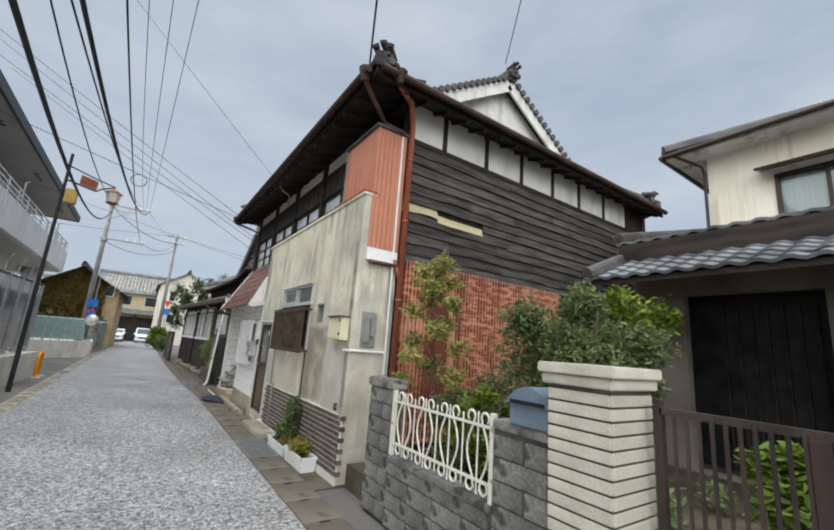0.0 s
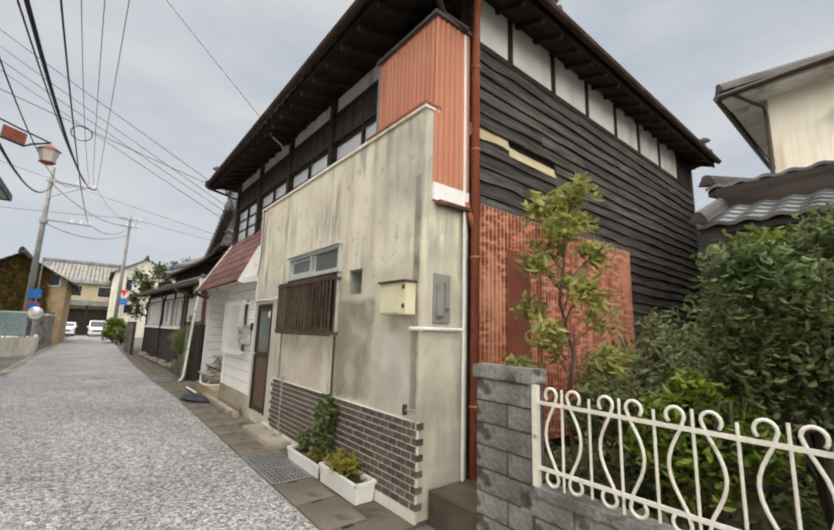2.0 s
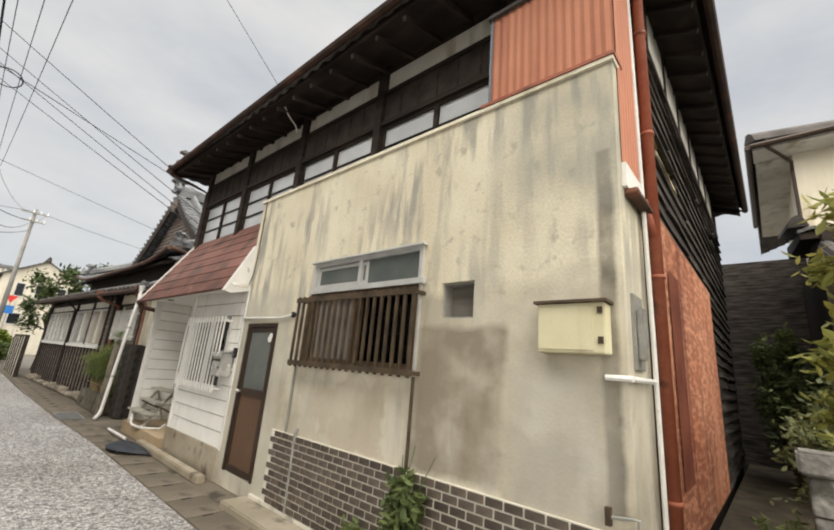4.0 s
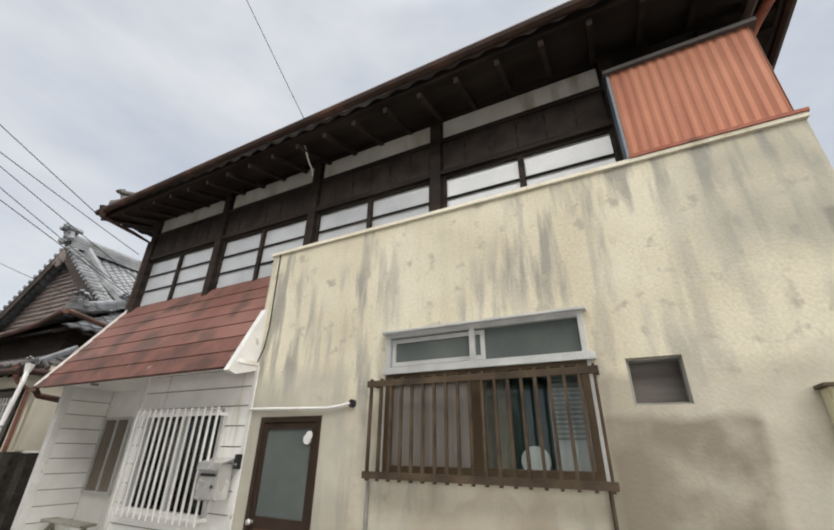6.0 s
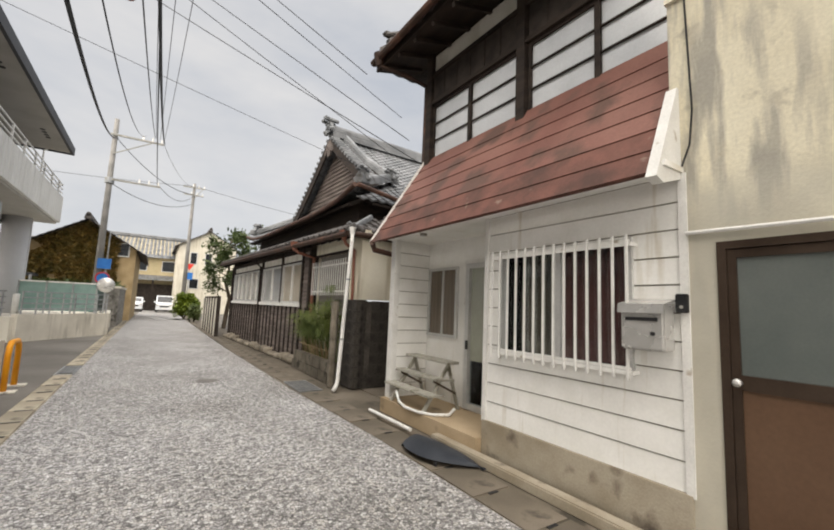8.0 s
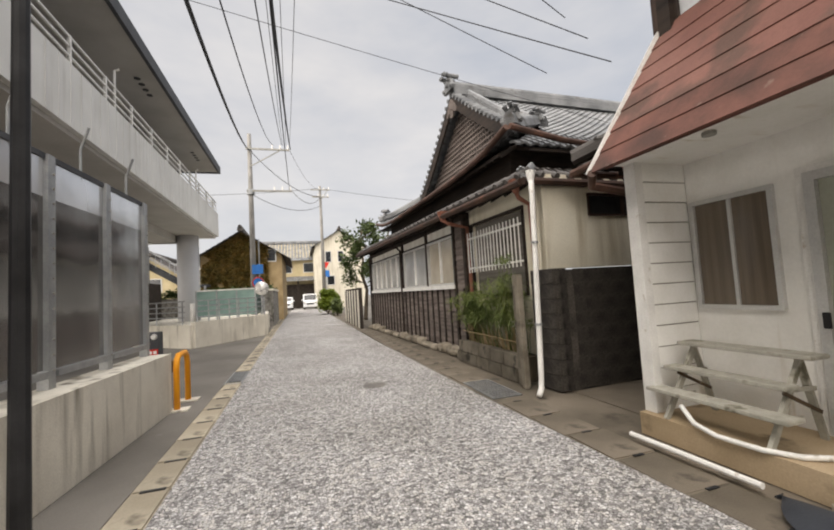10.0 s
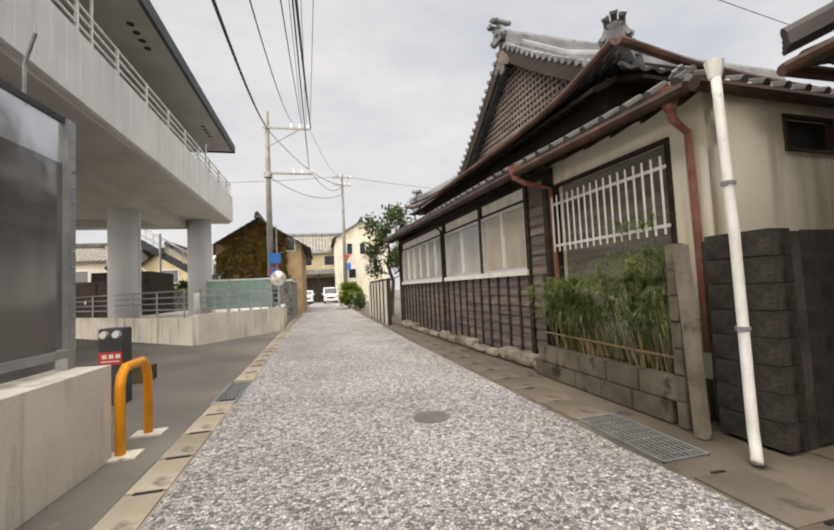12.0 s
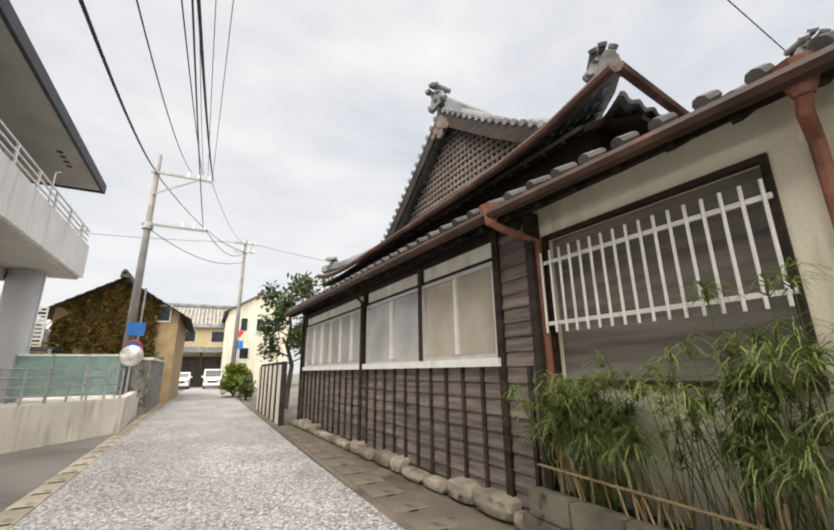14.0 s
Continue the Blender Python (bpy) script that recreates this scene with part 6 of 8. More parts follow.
part("hood", prism(B(), [(7.85, 6.0), (8.3, 6.14), (8.3, 6.2), (7.83, 6.05)], "y", -4.3, -2.42), "brown", N)
bm = B()
tiles(bm, (3.35, -10, 3.02), (0, 1, 0), (1, 0, 0.42), lambda v: 0, lambda v: 8.68, 1.35, wave=0.02)
part("lower_tiles", bm, "tile", N)
bm = B()
tiles(bm, (4.7, -10, 3.92), (0, 1, 0), (1, 0, 0.26), lambda v: 0, lambda v: 8.9, 3.8, wave=0.02)
part("middle_tiles", bm, "tile", N)
UE = 6.86
bm = B()
tiles(bm, (7.6, -10, UE), (0, 1, 0), (1, 0, 0.45), lambda v: v * 0.8, lambda v: 9.25 - v * 0.85, 4.5, wave=0.02)
tiles(bm, (7.6, -0.75, UE), (1, 0, 0), (0, -1, 0.45), lambda v: v * 0.85, lambda v: 9, 4.5, wave=0.02)
part("upper_tiles", bm, "tile_dark", N)
bm = ridge(B(), [(7.62, -0.77, UE + 0.08), (11.0, -4.0, UE + 1.55)], 0.2, 0.14)
oni(bm, (7.85, -1.0, UE + 0.12), (-1, 1), 0.3)
part("hip_ridge", bm, "tile_dark", N)
part("wall_plate", box(B(), 4.4, 4.75, -10, -1.3, 3.2, 3.8), "darkwood", N)
bm = B()
prism(bm, [(3.4, 3.0), (3.4, 2.92), (4.75, 3.2), (4.75, 3.4)], "y", -10, -1.34)
part("eave_board", bm, "darkwood", N)
bm = B()
prism(bm, [(4.75, 3.9), (4.75, 3.8), (8.3, 4.45), (8.3, 4.7)], "y", -10, -1.12)
part("beam", bm, "darkwood", N)
part("upper_soffit", prism(B(), [(7.65, UE - 0.02), (7.65, UE - 0.1), (8.4, UE - 0.06), (8.4, UE + 0.02)], "y", -10, -0.8), "plaster", N)
part("upper_soffit_end", box(B(), 8.4, 14, -1.45, -0.83, UE - 0.1, UE - 0.02), "plaster", N)
bm = tube(B(), [(7.55, -10, UE - 0.04), (7.55, -0.77, UE - 0.04)], 0.06, 8)
tube(bm, [(7.55, -1.0, UE - 0.07), (8.1, -1.4, UE - 0.32), (8.22, -1.4, UE - 0.5), (8.22, -1.4, 4.6)], 0.035, 8)
tube(bm, [(7.55, -0.73, UE - 0.04), (13, -0.69, UE - 0.04)], 0.06, 8)
part("gutter", bm, "brown", N)
bm = ridge(B(), [(4.73, -1.12, 3.98), (8.2, -1.12, 4.88)], 0.18, 0.1)
ridge(bm, [(3.38, -1.33, 3.06), (4.5, -1.33, 3.52)], 0.16, 0.1)
part("verge_ridge", bm, "tile_dark", N)
t = thing("roof_antenna", (9.3, 1.0, 6.2), "thin television aerial on a mast", "aerial")
bm = tube(B(), [(7.0, 3.5, 6.0), (7.0, 3.5, 9.7)], 0.02, 6)
for k in range(4):
    tube(bm, [(6.75, 3.5 - 0.0, 9.2 + 0.14 * k), (7.25, 3.5, 9.2 + 0.14 * k)], 0.01, 4)
part("mast", bm, "grey", t)

# ---- things along the hall ----
def H(x, y, z):
    a = radians(2.5)
    return (0.2 + x * math.cos(a) - y * math.sin(a), 13.5 + x * math.sin(a) + y * math.cos(a), z)


t = thing("barred_grille", H(0.03, -1.03, 1.74), "white-painted upright steel bars over the screened opening", "window grille")
for z in (2.43, 1.83):
    part("rail", beam(B(), H(0.03, -1.97, z), H(0.03, -0.1, z), 0.02, 0.035), "white", t)
for i in range(17):
    y = -1.94 + i * 0.1135
    part("bar", tube(B(), [H(0.0, y, 1.74), H(0.0, y, 2.54)], 0.012, 6), "white", t)
t = thing("white_downpipe", (-0.15, 10.6, 0), "white plastic downpipe with a foot bend at the hall corner", "downpipe")
part("pipe", tube(B(), [(0.05, 10.75, 3.0), (0.035, 10.73, 2.7), (-0.06, 10.63, 1.66), (-0.16, 10.55, 0.2), (-0.19, 10.52, 0.1), (-0.27, 10.46, 0.03)], 0.037, 10), "white", t, smooth=True)
part("hopper", tube(B(), [(0.045, 10.75, 2.9), (0.05, 10.75, 3.04)], 0.045, 8, 0.07), "white", t)
for x, y, z in ((-0.112, 10.589, 0.9), (-0.029, 10.663, 2.0)):
    part("clip", tube(B(), [(x, y, z), (x, y, z + 0.03)], 0.05, 8), "steel", t)
t = thing("block_pier", (-0.04, 11.17, 0), "thin pier of weathered stacked blocks at the planting bed", "pier")
for k in range(7):
    part("block", box(B(), -0.1 + 0.004 * (k % 2), 0.02, 11.12, 11.23 + 0.004 * (k % 2), k * 0.23, k * 0.23 + 0.224, 0.008), "block_dark", t)
solo("concrete_post", beam(B(), (-0.13, 10.97, 0.0), (-0.1, 11.06, 1.58), 0.08, 0.09), "stone", "pale weathered concrete post leaning on the pier", "post")
t = thing("planting_bed", (0.1, 12.4, 0), "raised bed of stained concrete blocks with tall sedge", "planting bed")
for k, z in enumerate((0.0, 0.21)):
    for i in range(5):
        y = 11.3 + 0.46 * i - 0.1 * k
        part("block", box(B(), -0.09 - 0.004 * (i % 2), 0.06, y + 0.004, y + 0.456, z, z + 0.205, 0.01), "block_dark", t)
part("soil", box(B(), 0.06, 0.34, 11.24, 13.5, 0.0, 0.36), "earth", t)
rnd = random.Random(21)
for i in range(44):
    y = 11.36 + 2.15 * rnd.random()
    x = 0.03 + 0.14 * rnd.random()
    part("dry_cane", tube(B(), [(x, y, 0.34), (x - 0.04, y + rnd.uniform(-0.08, 0.08), 0.55 + 0.25 * rnd.random())], 0.009, 5), "straw", t)
part("cane_rail", tube(B(), [(0.0, 11.3, 0.58), (0.01, 13.45, 0.6)], 0.01, 5), "straw", t)
bm = B()
for i in range(190):
    y = (11.75, 12.95, 12.3)[2 if i % 12 == 4 else i % 2] + rnd.gauss(0, 0.2)
    y = min(13.45, max(11.4, y))
    x = 0.12 + 0.13 * rnd.random()
    top = Vector((x - 0.35 * rnd.random() ** 1.5, y + rnd.gauss(0, 0.16), 0.88 + (0.7 if y < 12.4 else 0.5) * rnd.random()))
    if i % 14 == 0:
        top.z += 0.35
    tube(bm, [(x, y, 0.34), top], 0.004, 3, caps=False)
    for k in range(30):
        a = rnd.uniform(0, 6.28)
        blade(bm, top - Vector((0, 0, 0.12 * rnd.random())), (math.cos(a) - 0.1, math.sin(a), 0.25 + 0.8 * rnd.random()), 0.15 + 0.16 * rnd.random(), 0.013, rnd, 0.7)
part("sedge", bm, "leaf_sedge", t, "arching green umbrella sedge")
t = thing("garden_wall", (-0.3, 25.2, 0), "grey board-marked garden wall beyond the hall", "wall")
for i in range(6):
    part("panel", box(B(), -0.72, -0.64, 22.6 + i * 0.95, 23.5 + i * 0.95, 0.0, 1.62), "concrete", t)
    part("post", box(B(), -0.76, -0.62, 22.5 + i * 0.95, 22.6 + i * 0.95, 0.0, 1.7), "batten", t)


def tree(at, h, rad, n, size, material, label, r0=0.12):
    t = thing("tree", at, label, "tree")
    a = Vector(at)
    bm = limb(B(), a, a + Vector((0, 0, h)), r0, 0.03, rnd, 6)
    tips = []
    for i in range(12):
        z = h * (0.35 + 0.6 * i / 11)
        an = i * 2.4
        q = a + Vector((rad[0] * 0.75 * math.cos(an), rad[1] * 0.75 * math.sin(an), z + 0.25 * rad[2]))
        limb(bm, a + Vector((0, 0, z)), q, 0.04, 0.01, rnd, 3)
        tips.append(q)
    part("trunk", bm, "bark", t)
    bm = B()
    for q in tips:
        leaves(bm, q, [k * 0.5 for k in rad], n // 12, size, rnd, 0.1)
    part("crown", bm, material, t)


tree((0.35, 28.0, 0), 5.0, (1.2, 1.3, 1.6), 3000, 0.11, "leaf_far", "leafy garden tree beyond the hall wall")
tree((2.6, 32.0, 0), 6.6, (1.3, 1.3, 1.0), 1100, 0.09, "leaf_far", "thin-crowned tree behind the hall")
shrub("roadside_bush", (-1.0, 38.0, 0), (1.0, 1.6, 0.9), 1800, 0.12, "leaf_bright", "rounded light green roadside bush", 6, 0.95)
shrub("roadside_bush", (-0.6, 34.5, 0), (0.5, 0.9, 0.6), 900, 0.1, "leaf", "small dark green roadside bush", 6, 0.6)

# ---- left side: building on columns ----
L = thing("office_on_columns", (-12, 20, 0), "pale modern building raised on round columns with railed balcony", "building")
BX, LZ0, LZ1, LE = -7.2, 4.98, 6.25, 29.4
part("fascia", box(B(), BX - 0.12, BX, -8, LE, LZ0, LZ1), "lbody", L, "pale ribbed balcony parapet")
bm = B()
for i in range(100):
    y = -7.9 + i * 0.4
    if y < LE:
        box(bm, BX, BX + 0.012, y, y + 0.03, LZ0 + 0.02, LZ1 - 0.02)
part("fascia_rib", bm, "lbody", L)
part("fascia_end", box(B(), -20, BX, LE, LE + 0.12, LZ0, LZ1), "lbody", L)
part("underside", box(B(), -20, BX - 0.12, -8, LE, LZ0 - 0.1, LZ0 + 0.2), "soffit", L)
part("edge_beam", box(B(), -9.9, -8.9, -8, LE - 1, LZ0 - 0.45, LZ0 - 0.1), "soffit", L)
part("upper_wall", box(B(), -20, -9.1, -8, LE - 1.5, LZ0 + 0.2, 8.42), "lbody", L)
for i in range(7):
    y = -4 + i * 5
    w = part("window", frame_rect(B(), "x", -9.14, -9.05, y, y + 3.2, 5.9, 7.9, 0.06), "alu", L)
    part("pane", box(B(), -9.1, -9.09, y, y + 3.2, 5.9, 7.9), "carglass", w)
part("roof", box(B(), -20, -7.05, -8, 29.0, 8.4, 8.5), "soffit", L)
part("roof_edge", box(B(), -7.05, -6.95, -8, 29.1, 8.34, 8.7), "lroof", L)
part("roof_end", box(B(), -20, -6.95, 29.0, 29.1, 8.34, 8.7), "lroof", L)
for y in (13, 19.5, 26):
    for k in range(4):
        part("downlight", tube(B(), [(-7.6, y + 0.35 * k, 8.385), (-7.6, y + 0.35 * k, 8.41)], 0.09, 10), "black", L)
bm = B()
for z in (LZ1 + 0.18, LZ1 + 0.38, LZ1 + 0.58):
    beam(bm, (BX - 0.06, -8, z), (BX - 0.06, LE, z), 0.04, 0.04)
beam(bm, (BX - 0.06, LE, LZ1 + 0.58), (-12, LE, LZ1 + 0.58), 0.04, 0.04)
part("rail", bm, "white", L)
for i in range(28):
    y = -7.5 + i * 1.5
    if y < LE:
        part("rail_post", box(B(), BX - 0.09, BX - 0.03, y - 0.03, y + 0.03, LZ1, LZ1 + 0.6), "white", L)
for y in (9.0, 17.0, 25.0):
    part("lamp_bracket", tube(B(), [(BX - 0.06, y, LZ1), (BX - 0.06, y, LZ1 + 1.0), (BX + 0.05, y, LZ1 + 1.05)], 0.03, 6), "white", L)
for x, y in ((-9.85, 24.5), (-8.45, 28.4), (-9.85, 17.0), (-9.85, 8.5)):
    part("column", tube(B(), [(x, y, 0.0), (x, y, LZ0 - 0.1)], 0.48, 24), "column", L, smooth=True)
    part("column_strip", box(B(), x + 0.43, x + 0.51, y - 0.06, y + 0.06, 0.0, LZ0 - 0.1), "column", L)
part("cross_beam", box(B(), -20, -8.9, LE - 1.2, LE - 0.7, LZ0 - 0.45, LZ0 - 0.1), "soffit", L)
t = thing("storage_shed", (-11.9, 26.6, 0.6), "dark brown metal storage shed under the raised building", "shed")
part("body", box(B(), -12.75, -11.1, 26.4, 27.4, 0.6, 2.05), "brown", t)
part("roof", box(B(), -12.8, -11.05, 26.35, 27.45, 2.05, 2.12), "lroof", t)
for x in (-12.3, -11.6):
    part("door_rib", box(B(), x - 0.02, x + 0.02, 26.385, 26.4, 0.62, 2.03), "batten", t)
part("handle", box(B(), -11.98, -11.93, 26.375, 26.4, 1.25, 1.4), "stainless", t)
t = thing("steel_stair", (-11.8, 33.4, 0.6), "dark steel outdoor stair with pipe railings", "stair")
S0, S1 = Vector((-13.6, 33.4, 5.0)), Vector((-9.9, 33.4, 2.6))
for dy in (0.0, 1.0):
    o = Vector((0, dy, 0))
    part("stringer", beam(B(), S0 + o, S1 + o, 0.05, 0.3), "lroof", t)
    for h in (0.5, 0.95):
        part("rail", tube(B(), [S0 + o + Vector((0, 0, h)), S1 + o + Vector((0, 0, h))], 0.025, 6), "steel", t)
    for k in range(6):
        p = S0 + (S1 - S0) * (k / 5) + o
        part("baluster", tube(B(), [p, p + Vector((0, 0, 0.95))], 0.02, 6), "steel", t)
for k in range(13):
    p = S0 + (S1 - S0) * ((k + 0.5) / 13)
    part("tread", box(B(), p.x - 0.14, p.x + 0.14, 33.42, 34.38, p.z - 0.02, p.z + 0.02), "lroof", t)
part("landing", box(B(), -9.9, -8.6, 33.3, 34.5, 2.45, 2.6), "lroof", t)
for x in (-11.75, -9.8, -8.7):
    part("post", tube(B(), [(x, 33.3, 0.0), (x, 33.3, 5.0 if x < -11 else 2.5)], 0.07, 10), "steel", t)
t = thing("white_louvre", (-9.3, 33.35, 2.6), "white slatted louvre panel beside the stair landing", "louvre")
part("frame", frame_rect(B(), "y", 33.32, 33.37, -9.75, -9.05, 2.6, 4.3, 0.06), "white", t)
for k in range(9):
    part("slat", box(B(), -9.69, -9.11, 33.33, 33.36, 2.72 + 0.17 * k, 2.79 + 0.17 * k), "white", t)
# screen on low wall
SC = thing("screen_wall", (-5.2, 9.5, 0), "low concrete wall carrying smoked plastic screens in steel posts", "screen wall", turn=0)
A0, A1 = Vector((-4.86, 12.28, 0)), Vector((-5.4, 3.4, 0))
ad, asid, _ = frame_of(A0, A1)
bm = beam(B(), A0 + Vector((-0.2, 0, 0.395)), A1 + Vector((-0.2, 0, 0.395)), 0.4, 0.79)
part("base_wall", bm, "concrete", SC, "pale board-marked concrete base wall")
for i in range(9):
    p = A0 + ad * (0.06 + i * 0.97) + Vector((-0.3, 0, 0))
    q = p + ad * 0.9
    part("screen_panel", beam(B(), p + ad * 0.05 + Vector((0, 0, 1.73)), q + Vector((0, 0, 1.73)), 0.012, 1.54), "screenpanel", SC, "smoked plastic screen panel")
    # Added band, coloured as the sky mirrored in the panel's top.
    part("upper_sheet", beam(B(), p + ad * 0.05 + Vector((0.004, 0, 2.67)), q + Vector((0.004, 0, 2.67)), 0.012, 0.36), "screen_sheen", SC, "added pale band standing for the sky mirrored in the screen's top")
    part("steel_post", beam(B(), p + Vector((0, 0, 0.79)), p + Vector((0, 0, 2.88)), 0.085, 0.11), "steel", SC)
    part("rail", beam(B(), p + Vector((0.03, 0, 0.92)), q + Vector((0.03, 0, 0.92)), 0.05, 0.06), "steel", SC)
    part("rail", beam(B(), p + Vector((0.0, 0, 2.86)), q + Vector((0.0, 0, 2.86)), 0.05, 0.05), "lroof", SC)
    part("hook", tube(B(), [p + ad * 0.45 + Vector((0, 0, 2.8)), p + ad * 0.45 + Vector((0, 0, 3.12)), p + ad * 0.5 + Vector((0.1, 0, 3.34))], 0.014, 6), "steel", SC)
    for k in range(14):
        part("bolt", tube(B(), [p + Vector((0.05, 0, 0.95 + 0.135 * k)), p + Vector((0.065, 0, 0.95 + 0.135 * k))], 0.012, 6), "grey", SC)
t = thing("orange_barrier", (-4.81, 12.58, 0), "orange steel hoop barrier on small concrete feet", "barrier")
pts = [(-4.81, 12.3, 0.0), (-4.81, 12.3, 0.58), (-4.81, 12.33, 0.68), (-4.81, 12.41, 0.74), (-4.81, 12.75, 0.74), (-4.81, 12.83, 0.68), (-4.81, 12.87, 0.58), (-4.81, 12.87, 0.0)]
part("hoop", tube(B(), pts, 0.04, 12), "orange", t, smooth=True)
for y in (12.3, 12.87):
    part("foot", box(B(), -4.94, -4.66, y - 0.1, y + 0.1, -0.006, 0.018, 0.004), "concrete", t)
t = thing("ticket_post", (-5.71, 14.4, 0), "dark grey parking post with red notice", "parking post")
part("body", box(B(), -5.88, -5.60, 14.25, 14.5, 0.0, 0.98, 0.01), "lroof", t)
part("notice", box(B(), -5.87, -5.61, 14.238, 14.248, 0.52, 0.68), "red", t, "red notice with white marks")
for k in range(3):
    part("mark", box(B(), -5.83 + 0.075 * k, -5.78 + 0.075 * k, 14.23, 14.237, 0.6, 0.65), "white", t)
part("mark", box(B(), -5.84, -5.64, 14.23, 14.237, 0.555, 0.57), "white", t)
for x in (-5.81, -5.67):
    part("lens", tube(B(), [(x, 14.25, 0.9), (x, 14.2, 0.9)], 0.055, 12, 0.04), "stainless", t)
solo("wheel_stop", box(B(), -6.5, -5.85, 15.65, 16.05, -0.006, 0.24, 0.012), "rustbar", "rusty brown low block in the parking lot", "block")
# ramp wall
RW = thing("ramp_wall", (-5.2, 22.6, 0), "stained concrete ramp wall with tubular railing", "ramp wall")
c0, c1, c2 = Vector((-6.5, 20.6, 0)), Vector((-4.5, 23.4, 0)), Vector((-14.5, 28.6, 0))
up = Vector((0, 0, 1))
part("wall_face", beam(B(), c0 + up * 0.42, c1 + up * 0.42, 0.2, 0.84), "concrete", RW)
part("wall_face", beam(B(), c0 + up * 0.38, c2 + up * 0.38, 0.2, 0.76), "concrete", RW)
part("wall_face", beam(B(), c1 + up * 0.42, Vector((-4.75, 27.5, 0.42)), 0.2, 0.84), "concrete", RW)
part("deck", prism(B(), [(-6.5, 20.7), (-4.55, 23.4), (-4.8, 34), (-14.5, 34), (-14.5, 28.6)], "z", 0.0, 0.6), "concrete", RW)
for p, q in ((c0, c1), (c0, c2)):
    for z in (1.0, 1.18, 1.36, 1.54):
        part("rail", tube(B(), [p + (q - p) * 0.04 + up * z, q + up * z], 0.022, 6), "steel", RW)
    for k in range(8):
        m = p + (q - p) * (0.05 + 0.94 * k / 7)
        part("rail_post", tube(B(), [m + up * 0.6, m + up * 1.56], 0.025, 6), "steel", RW)
for x, y in ((-6.65, 21.25), (-12.6, 27.4)):
    solo("white_bollard", tube(B(), [(x, y, 0.6), (x, y, 1.42), (x, y, 1.46)], 0.085, 12), "white", "short white bollard on the ramp", "bollard", smooth=True)
t = thing("teal_fence", (-7.5, 27.5, 0.6), "teal mesh panel fence on the ramp deck", "fence")
part("mesh_panel", box(B(), -7.9, -5.25, 27.4, 27.43, 0.75, 2.0), "teal", t)
part("mesh_panel", box(B(), -5.25, -5.22, 27.43, 31.0, 0.75, 2.0), "teal", t)
for x in (-7.9, -7.0, -6.1, -5.25):
    part("post", box(B(), x - 0.03, x + 0.03, 27.36, 27.4, 0.6, 2.05), "steel", t)
part("cap_rail", box(B(), -7.9, -5.25, 27.36, 27.44, 2.0, 2.06), "white", t)
t = thing("corner_mirror", (-4.9, 27.0, 0.84), "round convex mirror on a short post", "mirror")
part("post", tube(B(), [(-4.9, 27.0, 0.6), (-4.9, 27.0, 2.3)], 0.04, 8), "steel", t)
bm = B()
bmesh.ops.create_uvsphere(bm, u_segments=16, v_segments=10, radius=0.34)
bmesh.ops.scale(bm, vec=(1, 0.35, 1), verts=bm.verts)
bmesh.ops.translate(bm, vec=(-4.9, 26.9, 2.0), verts=bm.verts)
part("face", bm, "stainless", t, smooth=True)
t = thing("gate_wall", (-4.6, 30, 0), "grey block gate wall by the lane", "wall")
part("block", box(B(), -5.0, -4.45, 28.4, 33.5, 0.0, 1.9), "block", t)
part("coping", box(B(), -5.05, -4.4, 28.35, 33.5, 1.9, 2.0), "concrete", t)

# ---- distance ----
def gabled(name, label, x0, x1, y0, y1, h, rise, wall_m, roof_m, along="y", over=0.4, floors=()):
    t = thing(name, ((x0 + x1) / 2, (y0 + y1) / 2, 0), label, "house")
    part("wall", box(B(), x0, x1, y0, y1, 0, h), wall_m, t)
    bm = B()
    if along == "y":
        c = (x0 + x1) / 2
        part("gable", prism(B(), [(x0, h), (x1, h), (c, h + rise)], "y", y0 + 0.004, y1 - 0.004), wall_m, t)
        k = (rise / (c - x0))
        for s, xe in ((1, x0 - over), (-1, x1 + over)):
            tiles(bm, (xe, y0 - over, h - over * k), (0, 1, 0), (s, 0, k), lambda v: 0, lambda v: y1 - y0 + 2 * over, (c - x0 + over) * math.hypot(1, k), 0.4, 0.4)
        ridge(bm, [(c, y0 - over, h + rise), (c, y1 + over, h + rise)], 0.3, 0.3)
    else:
        c = (y0 + y1) / 2
        part("gable", prism(B(), [(y0, h), (y1, h), (c, h + rise)], "x", x0 + 0.004, x1 - 0.004), wall_m, t)
        k = (rise / (c - y0))
        for s, ye in ((1, y0 - over), (-1, y1 + over)):
            tiles(bm, (x0 - over, ye, h - over * k), (1, 0, 0), (0, s, k), lambda v: 0, lambda v: x1 - x0 + 2 * over, (c - y0 + over) * math.hypot(1, k), 0.4, 0.4)
        ridge(bm, [(x0 - over, c, h + rise), (x1 + over, c, h + rise)], 0.3, 0.3)
    part("roof", bm, roof_m, t)
    for x, z, w_, hh in floors:
        f = part("window", frame_rect(B(), "y", y0 - 0.06, y0 + 0.02, x - w_ / 2, x + w_ / 2, z, z + hh, 0.07), "alu", t)
        part("pane", box(B(), x - w_ / 2, x + w_ / 2, y0 - 0.03, y0 - 0.02, z, z + hh), "carglass", f)
    return t


IV = gabled("ivy_house", "ochre gabled house overgrown with turning ivy", -9.3, -4.2, 35.0, 44.0, 4.5, 1.6, "ivywall", "tile_dark", "y", 0.6, [(-4.9, 4.0, 0.7, 0.9)])
bm = B()
rnd = random.Random(5)
